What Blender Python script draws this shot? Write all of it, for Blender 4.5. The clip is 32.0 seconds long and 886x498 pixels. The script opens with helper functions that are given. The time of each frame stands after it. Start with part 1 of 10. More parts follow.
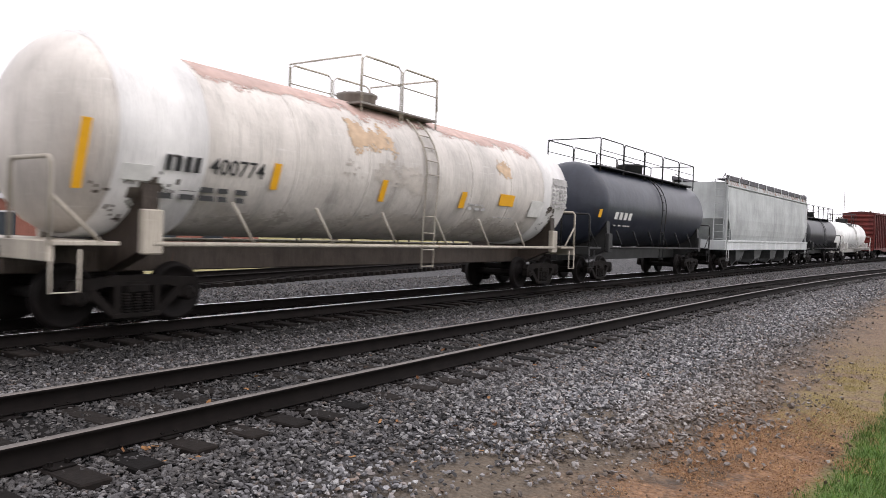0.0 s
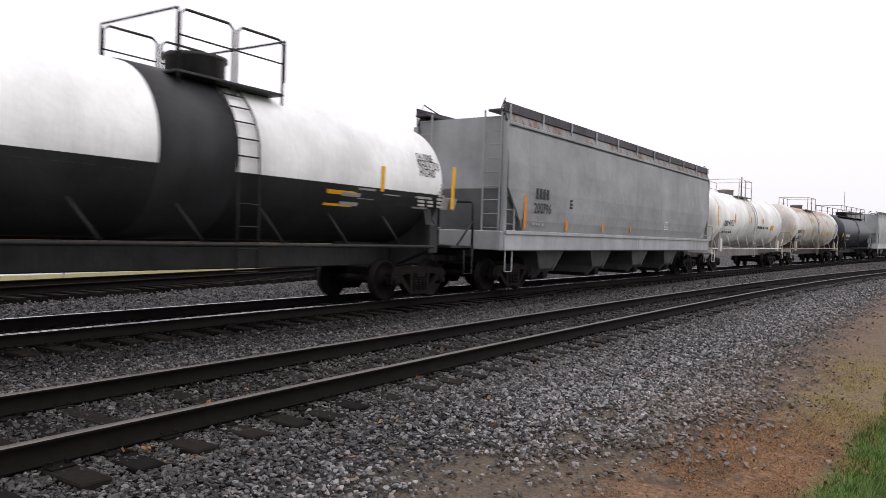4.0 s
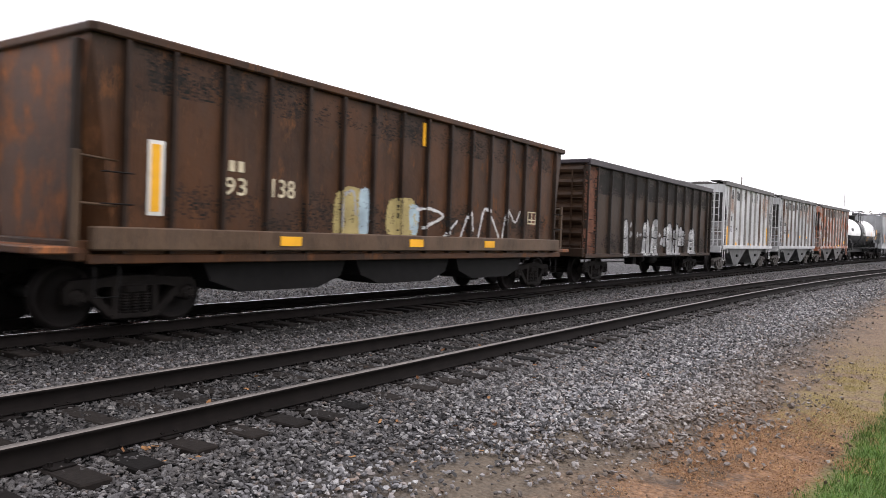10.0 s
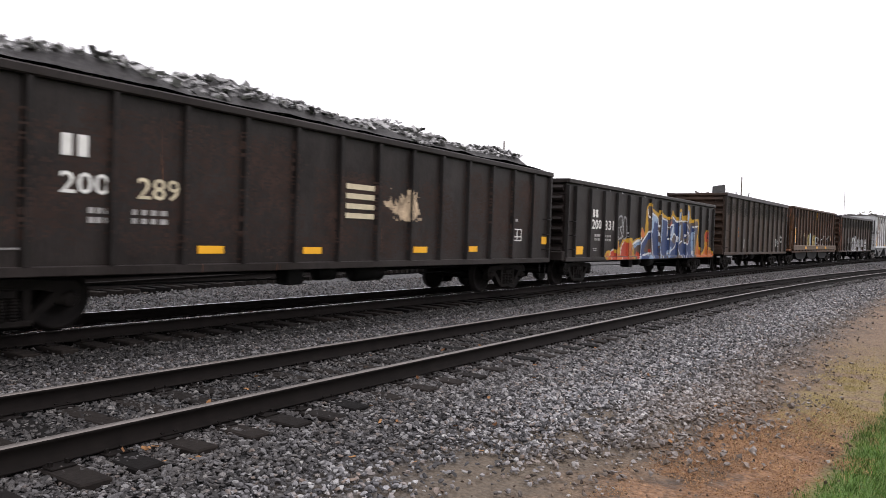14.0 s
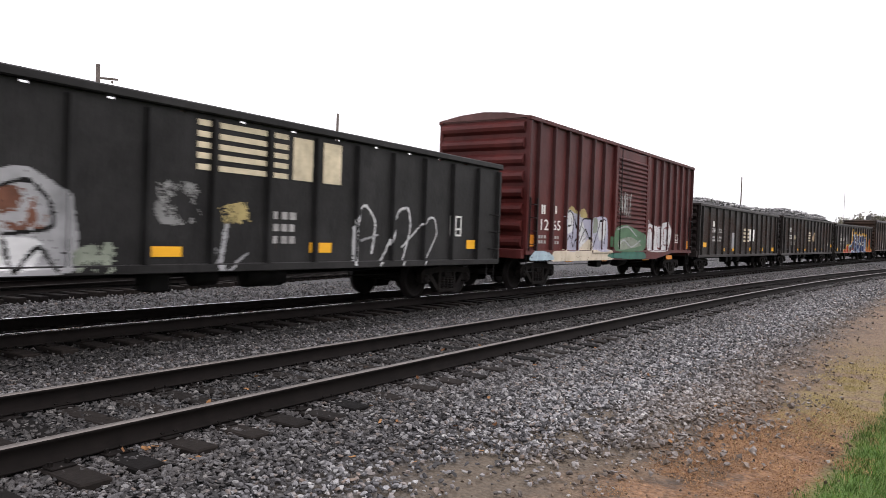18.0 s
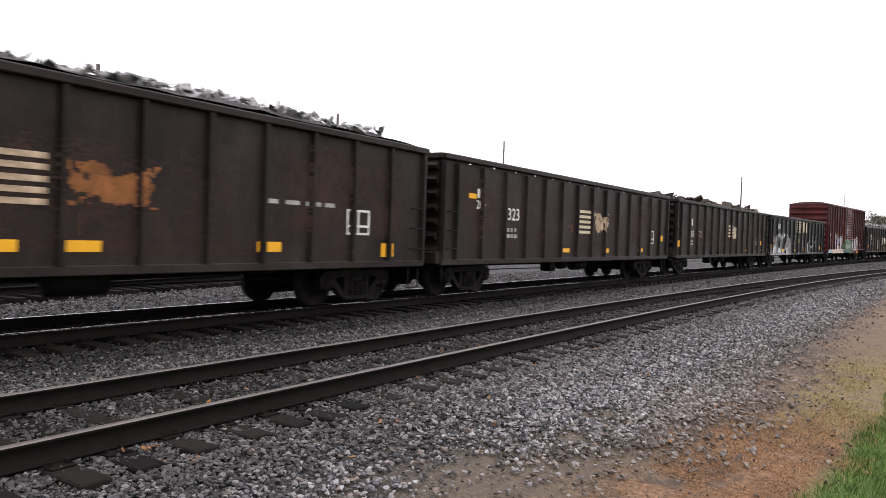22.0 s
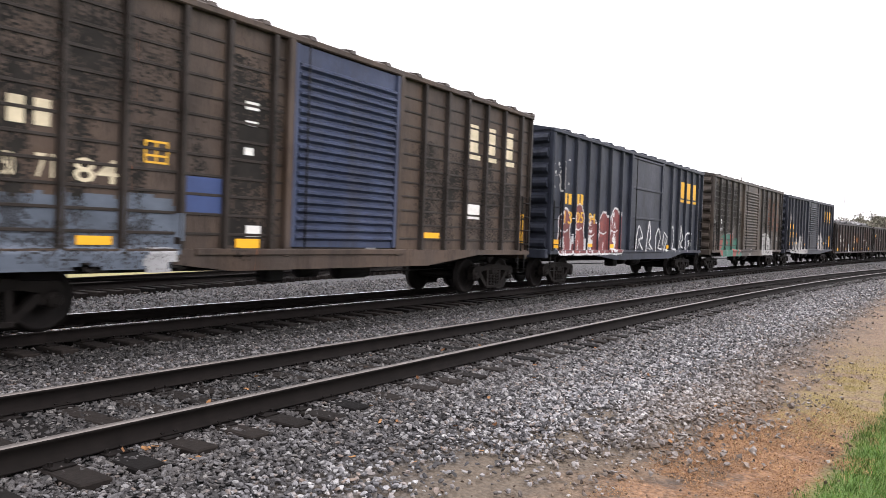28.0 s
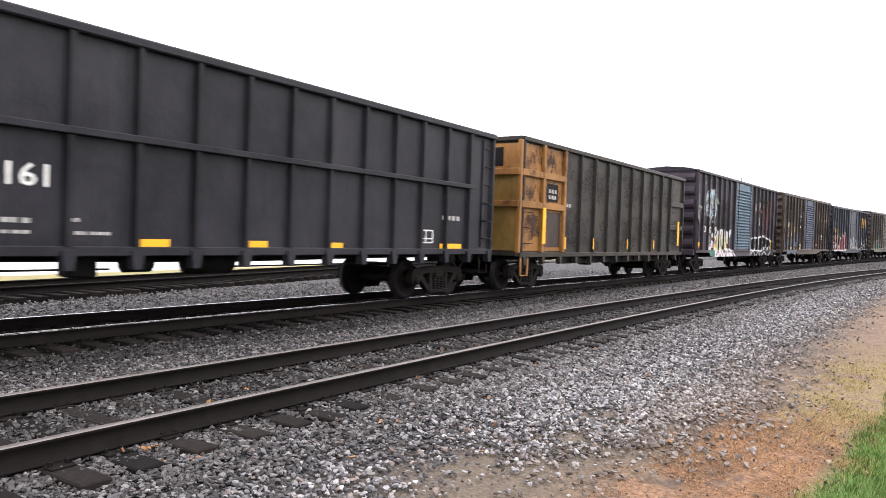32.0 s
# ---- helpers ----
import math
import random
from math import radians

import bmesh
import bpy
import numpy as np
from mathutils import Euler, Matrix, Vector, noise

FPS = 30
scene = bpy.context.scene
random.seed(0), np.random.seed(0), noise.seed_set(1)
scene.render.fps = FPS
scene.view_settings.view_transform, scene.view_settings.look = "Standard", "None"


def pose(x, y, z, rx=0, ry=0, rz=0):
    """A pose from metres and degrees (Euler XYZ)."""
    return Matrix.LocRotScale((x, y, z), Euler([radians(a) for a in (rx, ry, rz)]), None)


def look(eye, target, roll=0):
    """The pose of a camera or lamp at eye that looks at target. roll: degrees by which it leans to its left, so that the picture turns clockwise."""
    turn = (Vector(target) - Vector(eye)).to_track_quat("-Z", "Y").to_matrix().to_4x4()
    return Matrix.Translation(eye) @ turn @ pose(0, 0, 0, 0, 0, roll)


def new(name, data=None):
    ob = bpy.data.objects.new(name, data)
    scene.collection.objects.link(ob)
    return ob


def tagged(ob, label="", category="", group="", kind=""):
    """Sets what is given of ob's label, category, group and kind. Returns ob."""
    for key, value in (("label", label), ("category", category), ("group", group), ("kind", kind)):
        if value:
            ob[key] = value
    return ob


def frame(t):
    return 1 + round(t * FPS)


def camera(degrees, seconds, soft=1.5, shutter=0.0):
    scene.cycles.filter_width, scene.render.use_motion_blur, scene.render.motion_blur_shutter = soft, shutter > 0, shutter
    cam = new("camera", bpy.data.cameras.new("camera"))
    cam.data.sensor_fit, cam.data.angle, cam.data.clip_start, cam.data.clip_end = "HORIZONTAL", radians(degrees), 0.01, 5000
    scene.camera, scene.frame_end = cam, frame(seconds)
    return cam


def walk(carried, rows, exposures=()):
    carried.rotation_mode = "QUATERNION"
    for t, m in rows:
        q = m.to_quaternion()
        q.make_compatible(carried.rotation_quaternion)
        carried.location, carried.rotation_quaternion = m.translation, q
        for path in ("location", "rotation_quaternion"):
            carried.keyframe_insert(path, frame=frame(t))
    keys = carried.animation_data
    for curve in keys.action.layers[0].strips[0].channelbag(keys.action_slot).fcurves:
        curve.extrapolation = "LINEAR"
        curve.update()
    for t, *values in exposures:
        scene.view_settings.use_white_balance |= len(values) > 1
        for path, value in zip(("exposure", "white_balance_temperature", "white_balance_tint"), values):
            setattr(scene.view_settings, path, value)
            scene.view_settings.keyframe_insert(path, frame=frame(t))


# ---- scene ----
# camera: stands still beside the line
EYE = Vector((0.0, -10.468, 1.469))
YAW, PITCH, ROLL = 0.57563, -0.019214, 2.0842
cam = camera(62.53, 32.0, soft=0.6, shutter=0.2)
_aim = EYE + Vector((math.cos(YAW), math.sin(YAW), math.tan(PITCH)))
walk(cam, [(0.0, look(EYE, _aim, ROLL)), (32.0, look(EYE, _aim, ROLL))], exposures=[(t, e, 6500, 17) for t, e in ((0, 0.0), (1, -0.35), (2, -0.45), (3, -0.45), (6, -0.3), (7, -0.15), (8, -0.1), (9, 0.05), (12, 0.25), (13, 0.05), (17, 0.0), (19, 0.15), (24, 0.0), (25, 0.2), (28, 0.65), (30, 0.8), (32, 0.88))])

# overcast daylight
world = bpy.data.worlds.new("overcast")
scene.world = world
world.use_nodes = True
_n, _l = world.node_tree.nodes, world.node_tree.links
_n.clear()
_sky = _n.new("ShaderNodeTexSky")
_sky.sky_type, _sky.sun_disc = "NISHITA", False
_sky.sun_elevation, _sky.sun_rotation, _sky.air_density, _sky.dust_density = radians(50), radians(200), 1.0, 6.0
_hsv = _n.new("ShaderNodeHueSaturation")
_hsv.inputs["Saturation"].default_value = 0.05
_mixw = _n.new("ShaderNodeMixRGB")
_mixw.inputs["Fac"].default_value = 0.85
_mixw.inputs["Color2"].default_value = (9.6, 9.7, 9.9, 1)
# cloud cover: brightest overhead, as under an even overcast
_tc = _n.new("ShaderNodeTexCoord")
_sep = _n.new("ShaderNodeSeparateXYZ")
_lift = _n.new("ShaderNodeMath")
_lift.operation = "MULTIPLY_ADD"
_lift.inputs[1].default_value, _lift.inputs[2].default_value = 0.085, 0.15
_bg = _n.new("ShaderNodeBackground")
_out = _n.new("ShaderNodeOutputWorld")
_l.new(_tc.outputs["Generated"], _sep.inputs[0])
_l.new(_sep.outputs["Z"], _lift.inputs[0])
_l.new(_lift.outputs[0], _bg.inputs["Strength"])
_l.new(_sky.outputs[0], _hsv.inputs["Color"])
_l.new(_hsv.outputs[0], _mixw.inputs["Color1"])
_l.new(_mixw.outputs[0], _bg.inputs[0])
_l.new(_bg.outputs[0], _out.inputs[0])
_sun = new("sun", bpy.data.lights.new("sun", "SUN"))
_sun.data.energy, _sun.data.angle, _sun.data.color = 0.5, radians(40), (1.0, 0.97, 0.93)
_sun.matrix_world = look((0, 0, 0), (-0.5, 0.7, -0.9))

# ---- the line of the railway, by arc length ----
_ds = 0.5
ARC = np.arange(-1000.0, 1000.01, _ds)
_kap = np.interp(ARC, (-120, -60, 0, 30, 60, 90, 420, 480), (0, -0.00068, -0.00068, -0.0019, -0.00153, -0.00152, -0.00152, 0))
_th = np.concatenate(([0.0], np.cumsum((_kap[1:] + _kap[:-1]) / 2 * _ds)))
_i0 = int(round(1000 / _ds))
_th -= _th[_i0]
_mid = (_th[1:] + _th[:-1]) / 2
_ax = np.concatenate(([0.0], np.cumsum(np.cos(_mid) * _ds)))
_ay = np.concatenate(([0.0], np.cumsum(np.sin(_mid) * _ds)))
_ax -= _ax[_i0]
_ay -= _ay[_i0]


def rise(s):
    """Height of the line at arc length s: a gentle rise that levels out."""
    a = np.clip(s, 0, 110)
    return 7.4e-5 * a * a + 0.0163 * (np.clip(s, 110, 300) - 110) * (1 - (np.clip(s, 110, 300) - 110) / 380)


def on_line(s, off=0.0, z=0.0):
    t = np.interp(s, ARC, _th)
    return np.interp(s, ARC, _ax) - np.sin(t) * off, np.interp(s, ARC, _ay) + np.cos(t) * off, rise(s) + z


def line_y(x):
    return np.interp(x, _ax, _ay)


GAUGE = 0.7525
SIDING = -4.718


def siding_off(s):
    a = np.clip(s, -40, 160)
    return SIDING - 0.0021 * a - 0.000577 * a * a * np.where(s > 0, 1, 0)


def spur_y(x):
    """Near rail of the spur behind, which bears away from the line."""
    return np.where(x > 6, 5.97 + 0.182 * (x - 7.95), 4.7 + 0.91 * np.exp((np.minimum(x, 6) - 6) * 0.2))
# ---- materials ----
def _mat(name):
    m = bpy.data.materials.new(name)
    m.use_nodes = True
    n = m.node_tree.nodes
    return m, n, m.node_tree.links, n["Principled BSDF"]


def _coords(n, l, ref=None, scale=(1, 1, 1)):
    tc = n.new("ShaderNodeTexCoord")
    if ref is not None:
        tc.object = ref
    mp = n.new("ShaderNodeMapping")
    mp.inputs["Scale"].default_value = scale
    l.new(tc.outputs["Object"], mp.inputs["Vector"])
    return mp.outputs["Vector"]


def _noise(n, l, vec, scale, detail=6, rough=0.6):
    t = n.new("ShaderNodeTexNoise")
    t.inputs["Scale"].default_value, t.inputs["Detail"].default_value, t.inputs["Roughness"].default_value = scale, detail, rough
    if vec is not None:
        l.new(vec, t.inputs["Vector"])
    return t.outputs["Fac"]


def _ramp(n, l, fac, lo, hi):
    r = n.new("ShaderNodeMapRange")
    r.inputs["From Min"].default_value, r.inputs["From Max"].default_value = lo, hi
    l.new(fac, r.inputs["Value"])
    return r.outputs["Result"]


def _mix(n, l, fac, a, b):
    m = n.new("ShaderNodeMixRGB")
    for sock, v in ((m.inputs["Fac"], fac), (m.inputs["Color1"], a), (m.inputs["Color2"], b)):
        if isinstance(v, (int, float)):
            sock.default_value = v
        elif isinstance(v, tuple):
            sock.default_value = (*v, 1)
        else:
            l.new(v, sock)
    return m.outputs["Color"]


def _math(n, l, op, a, b=0.0, clamp=False):
    m = n.new("ShaderNodeMath")
    m.operation, m.use_clamp = op, clamp
    for sock, v in zip(m.inputs, (a, b)):
        if isinstance(v, (int, float)):
            sock.default_value = v
        else:
            l.new(v, sock)
    return m.outputs[0]


def _bump(n, l, fac, strength, dist):
    b = n.new("ShaderNodeBump")
    b.inputs["Strength"].default_value, b.inputs["Distance"].default_value = strength, dist
    l.new(fac, b.inputs["Height"])
    return b.outputs["Normal"]


def paint(name, color, ref=None, rust=0.2, rust_color=(0.11, 0.042, 0.018), grime=0.35, rough=0.55, top_rust=None, spread=1.0, gloss=0.16, panels=0.0, blotch=False):
    """Weathered paint on steel: faded patches, grime streaks that run down, rust blooms. ref: the thing whose space it uses.
    top_rust: height above which rust has taken most of the paint."""
    m, n, l, p = _mat(name)
    vec = _coords(n, l, ref)
    streak = _coords(n, l, ref, (2.2, 2.2, 0.22))
    fine = _coords(n, l, ref, (9, 9, 1.2))
    fade = _noise(n, l, vec, 0.55 * spread, 5)
    pale = tuple(min(1, c * 1.18 + 0.012) for c in color)
    deep = tuple(c * 0.78 for c in color)
    base = _mix(n, l, _ramp(n, l, fade, 0.35, 0.68), deep, pale)
    if panels:
        broad = _ramp(n, l, _noise(n, l, _coords(n, l, ref, (0.75, 0.75, 0.3)), 1.0, 4), 0.38, 0.62)
        base = _mix(n, l, _math(n, l, "MULTIPLY", broad, panels), base, (min(1, color[0] * 2.3), min(1, color[1] * 2.0), min(1, color[2] * 1.6)))
    dirt = _ramp(n, l, _noise(n, l, streak, 1.0, 8, 0.65), 0.47, 0.75)
    soot = (0.035, 0.03, 0.026) if max(color) > 0.06 else tuple(c * 0.4 for c in color)
    dust = (0.05, 0.043, 0.036) if max(color) > 0.06 else tuple(c * 1.9 + 0.004 for c in color)
    base = _mix(n, l, _math(n, l, "MULTIPLY", dirt, min(1.0, grime * (1.0 if max(color) > 0.06 else 1.5))), base, soot)
    fdirt = _ramp(n, l, _noise(n, l, fine, 1.0, 6, 0.7), 0.5, 0.8)
    base = _mix(n, l, _math(n, l, "MULTIPLY", fdirt, grime * 0.6), base, dust)
    blot = _noise(n, l, _coords(n, l, ref, (1.0, 1.0, 0.6)), 2.3, 9, 0.72)
    base = _mix(n, l, _math(n, l, "MULTIPLY", _ramp(n, l, blot, 0.5, 0.7), min(0.75, grime * 1.5) * (0.3 if max(color) > 0.2 else 1.0)), base, tuple(c * 0.42 for c in color))
    base = _mix(n, l, _math(n, l, "MULTIPLY", _ramp(n, l, blot, 0.47, 0.3), min(0.6, grime * 1.1) * (0.5 if max(color) > 0.2 else 1.0)), base, tuple(min(0.75, c * 1.45 + 0.006) for c in color))
    scuff = _ramp(n, l, _noise(n, l, _coords(n, l, ref, (1.2, 1.2, 14)), 1.4, 5, 0.6), 0.6, 0.78)
    base = _mix(n, l, _math(n, l, "MULTIPLY", scuff, grime * 0.5), base, tuple(min(0.8, c * 1.7 + 0.01) for c in color))
    bloom = _noise(n, l, _coords(n, l, ref, (1.3, 1.3, 0.8)) if blotch else streak, 1.7, 9, 0.7)
    lo = 0.74 - 0.42 * rust
    bl = _ramp(n, l, bloom, lo, lo + 0.13)
    if top_rust is not None:
        sep = n.new("ShaderNodeSeparateXYZ")
        l.new(vec, sep.inputs[0])
        up = _ramp(n, l, _math(n, l, "ADD", sep.outputs["Z"], _math(n, l, "MULTIPLY", _noise(n, l, vec, 1.3, 6), 1.2)), top_rust + 0.45, top_rust + 0.85)
        bl = _math(n, l, "MAXIMUM", bl, up)
    rcol = _mix(n, l, _noise(n, l, vec, 6, 6), rust_color, tuple(min(1, c * 2.0) for c in rust_color))
    base = _mix(n, l, _math(n, l, "MULTIPLY", bl, min(1.0, 0.55 + rust)), base, rcol)
    l.new(base, p.inputs["Base Color"])
    p.inputs["Specular IOR Level"].default_value = gloss
    l.new(_math(n, l, "ADD", _math(n, l, "MULTIPLY", bl, 0.3), rough - 0.05), p.inputs["Roughness"])
    b = n.new("ShaderNodeBump")
    b.inputs["Strength"].default_value, b.inputs["Distance"].default_value = 0.3, 0.05
    l.new(_noise(n, l, _coords(n, l, ref, (1.0, 1.0, 1.6)), 1.5, 3), b.inputs["Height"])
    f = n.new("ShaderNodeBump")
    f.inputs["Strength"].default_value, f.inputs["Distance"].default_value = 0.12, 0.01
    l.new(_noise(n, l, vec, 22, 6), f.inputs["Height"])
    l.new(b.outputs["Normal"], f.inputs["Normal"])
    l.new(f.outputs["Normal"], p.inputs["Normal"])
    return m


def plain(name, color, rough=0.6, metal=0.0, vary=0.25, scale=8.0, bump=0.15):
    """A small-part material with grain and mottling at its own scale."""
    m, n, l, p = _mat(name)
    vec = _coords(n, l)
    a = _noise(n, l, vec, scale, 7)
    b = _noise(n, l, vec, scale * 0.15, 4)
    c = _mix(n, l, _ramp(n, l, a, 0.3, 0.7), tuple(x * (1 - vary) for x in color), tuple(min(1, x * (1 + vary)) for x in color))
    c = _mix(n, l, _math(n, l, "MULTIPLY", _ramp(n, l, b, 0.45, 0.7), 0.4), c, tuple(x * 0.55 for x in color))
    l.new(c, p.inputs["Base Color"])
    p.inputs["Roughness"].default_value, p.inputs["Metallic"].default_value = rough, metal
    p.inputs["Specular IOR Level"].default_value = 0.12 if max(color) < 0.02 else 0.25
    if bump:
        l.new(_bump(n, l, a, bump, 0.01), p.inputs["Normal"])
    return m


def random_tint(name, dark, light, rough=0.85, island=False, scale=25, bump=0.4):
    """Colour drawn piece by piece between dark and light, with grain."""
    m, n, l, p = _mat(name)
    if island:
        r = n.new("ShaderNodeNewGeometry").outputs["Random Per Island"]
    else:
        r = n.new("ShaderNodeObjectInfo").outputs["Random"]
    g = _noise(n, l, _coords(n, l), scale, 7)
    c = _mix(n, l, r, dark, light)
    c = _mix(n, l, _math(n, l, "MULTIPLY", _ramp(n, l, g, 0.4, 0.7), 0.5), c, tuple(0.5 * x for x in dark))
    l.new(c, p.inputs["Base Color"])
    p.inputs["Roughness"].default_value = rough
    p.inputs["Specular IOR Level"].default_value = 0.12
    if bump:
        l.new(_bump(n, l, g, bump, 0.01), p.inputs["Normal"])
    return m


def ground_material():
    """Ballast, dirt with dead grass, green grass and the pale paved yard, by distance from the line, with ragged edges."""
    m, n, l, p = _mat("ground")
    geo = n.new("ShaderNodeNewGeometry")
    sep = n.new("ShaderNodeSeparateXYZ")
    l.new(geo.outputs["Position"], sep.inputs[0])
    pos = geo.outputs["Position"]
    x2 = _math(n, l, "MULTIPLY", _math(n, l, "MULTIPLY", sep.outputs["X"], sep.outputs["X"]), 0.00066)
    off = _math(n, l, "ADD", sep.outputs["Y"], x2)
    wob = _math(n, l, "MULTIPLY", _math(n, l, "SUBTRACT", _noise(n, l, pos, 1.1, 6, 0.6), 0.5), 2.2)
    offw = _math(n, l, "ADD", off, wob)
    vor = n.new("ShaderNodeTexVoronoi")
    vor.inputs["Scale"].default_value = 21
    l.new(pos, vor.inputs["Vector"])
    hue = n.new("ShaderNodeSeparateColor")
    l.new(vor.outputs["Color"], hue.inputs[0])
    stone = _mix(n, l, hue.outputs[0], (0.02, 0.0195, 0.021), (0.16, 0.159, 0.163))
    # shade of the gaps painted in: each stone turns near black at its rim
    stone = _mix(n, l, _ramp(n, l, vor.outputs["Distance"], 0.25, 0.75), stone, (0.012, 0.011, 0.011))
    dusty = _mix(n, l, _noise(n, l, pos, 30, 7, 0.75), (0.045, 0.036, 0.028), (0.17, 0.135, 0.1))
    stone = _mix(n, l, _math(n, l, "MULTIPLY", _ramp(n, l, offw, -6.6, -7.6), _ramp(n, l, sep.outputs["X"], 13.0, 9.0)), stone, dusty)
    soil = _mix(n, l, _ramp(n, l, _noise(n, l, pos, 11, 8, 0.75), 0.3, 0.7), (0.055, 0.038, 0.026), (0.23, 0.155, 0.1))
    along = _math(n, l, "ADD", sep.outputs["X"], wob)
    # red clay nearest, yellow dead grass beyond it, grey-brown earth along the stones
    clay = _mix(n, l, _ramp(n, l, _noise(n, l, pos, 19, 8, 0.75), 0.35, 0.65), (0.08, 0.042, 0.024), (0.31, 0.175, 0.095))
    clay = _mix(n, l, _ramp(n, l, _noise(n, l, pos, 2.6, 6), 0.5, 0.62), clay, (0.085, 0.055, 0.036))
    soil = _mix(n, l, _math(n, l, "MULTIPLY", _ramp(n, l, along, 10.5, 8.3), _ramp(n, l, offw, -8.3, -9.0)), soil, clay)
    soil = _mix(n, l, _math(n, l, "MULTIPLY", _ramp(n, l, _noise(n, l, pos, 1.7, 6, 0.7), 0.45, 0.62), _ramp(n, l, offw, -9.6, -8.7)), soil, (0.05, 0.041, 0.034))
    straw = _mix(n, l, _ramp(n, l, _noise(n, l, pos, 34, 6, 0.75), 0.3, 0.7), (0.075, 0.055, 0.022), (0.27, 0.205, 0.085))
    soil = _mix(n, l, _math(n, l, "MULTIPLY", _math(n, l, "MULTIPLY", _ramp(n, l, offw, -9.0, -9.6), _math(n, l, "MULTIPLY", _ramp(n, l, along, 8.0, 9.6), _ramp(n, l, along, 19.0, 13.0))), _ramp(n, l, _noise(n, l, pos, 2.2, 6, 0.7), 0.62, 0.42)), soil, straw)
    speck = _ramp(n, l, _noise(n, l, pos, 60, 5, 0.8), 0.56, 0.66)
    soil = _mix(n, l, _math(n, l, "MULTIPLY", speck, 0.4), soil, (0.03, 0.022, 0.016))
    scuff = _ramp(n, l, _noise(n, l, pos, 5.5, 7, 0.7), 0.58, 0.7)
    soil = _mix(n, l, _math(n, l, "MULTIPLY", scuff, 0.6), soil, (0.045, 0.032, 0.023))
    grass = _mix(n, l, _noise(n, l, pos, 24, 6, 0.7), (0.03, 0.065, 0.012), (0.12, 0.2, 0.05))
    slip = _math(n, l, "ADD", _math(n, l, "MULTIPLY", _math(n, l, "MINIMUM", _math(n, l, "MAXIMUM", _math(n, l, "SUBTRACT", sep.outputs["X"], 4.5), 0.0), 4.2), 0.1), 0.38)
    bed = _math(n, l, "ADD", _math(n, l, "ADD", off, slip), _math(n, l, "MULTIPLY", wob, 0.5))
    # bed under the train: oil and the train's shade put into one dark colour
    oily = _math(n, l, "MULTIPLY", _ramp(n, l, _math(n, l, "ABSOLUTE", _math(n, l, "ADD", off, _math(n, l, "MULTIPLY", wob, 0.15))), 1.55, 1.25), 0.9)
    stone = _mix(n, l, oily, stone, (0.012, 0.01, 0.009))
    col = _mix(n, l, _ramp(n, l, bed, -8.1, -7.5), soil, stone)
    lawn = _math(n, l, "ADD", _math(n, l, "ADD", off, _math(n, l, "MULTIPLY", _math(n, l, "SUBTRACT", sep.outputs["X"], 6.4), 0.085)), _math(n, l, "MULTIPLY", wob, 0.15))
    col = _mix(n, l, _ramp(n, l, lawn, -9.7, -9.95), col, grass)
    verge = _mix(n, l, _noise(n, l, pos, 3, 8, 0.7), (0.13, 0.12, 0.045), (0.33, 0.29, 0.13))
    dist = _math(n, l, "SUBTRACT", sep.outputs["Y"], _math(n, l, "MULTIPLY", sep.outputs["X"], 0.10))
    far = _math(n, l, "ADD", dist, _math(n, l, "MULTIPLY", wob, 0.5))
    col = _mix(n, l, _ramp(n, l, far, 7.6, 8.3), col, verge)
    paved = _mix(n, l, _noise(n, l, pos, 0.8, 8, 0.6), (0.5, 0.5, 0.5), (0.66, 0.66, 0.65))
    col = _mix(n, l, _math(n, l, "MULTIPLY", _ramp(n, l, far, 12.7, 13.2), _ramp(n, l, far, 34, 33)), col, paved)
    l.new(col, p.inputs["Base Color"])
    p.inputs["Roughness"].default_value = 0.8
    p.inputs["Specular IOR Level"].default_value = 0.2
    h = _math(n, l, "MULTIPLY", vor.outputs["Distance"], -1.0)
    l.new(_bump(n, l, h, 0.9, 0.04), p.inputs["Normal"])
    return m


M_GROUND = ground_material()


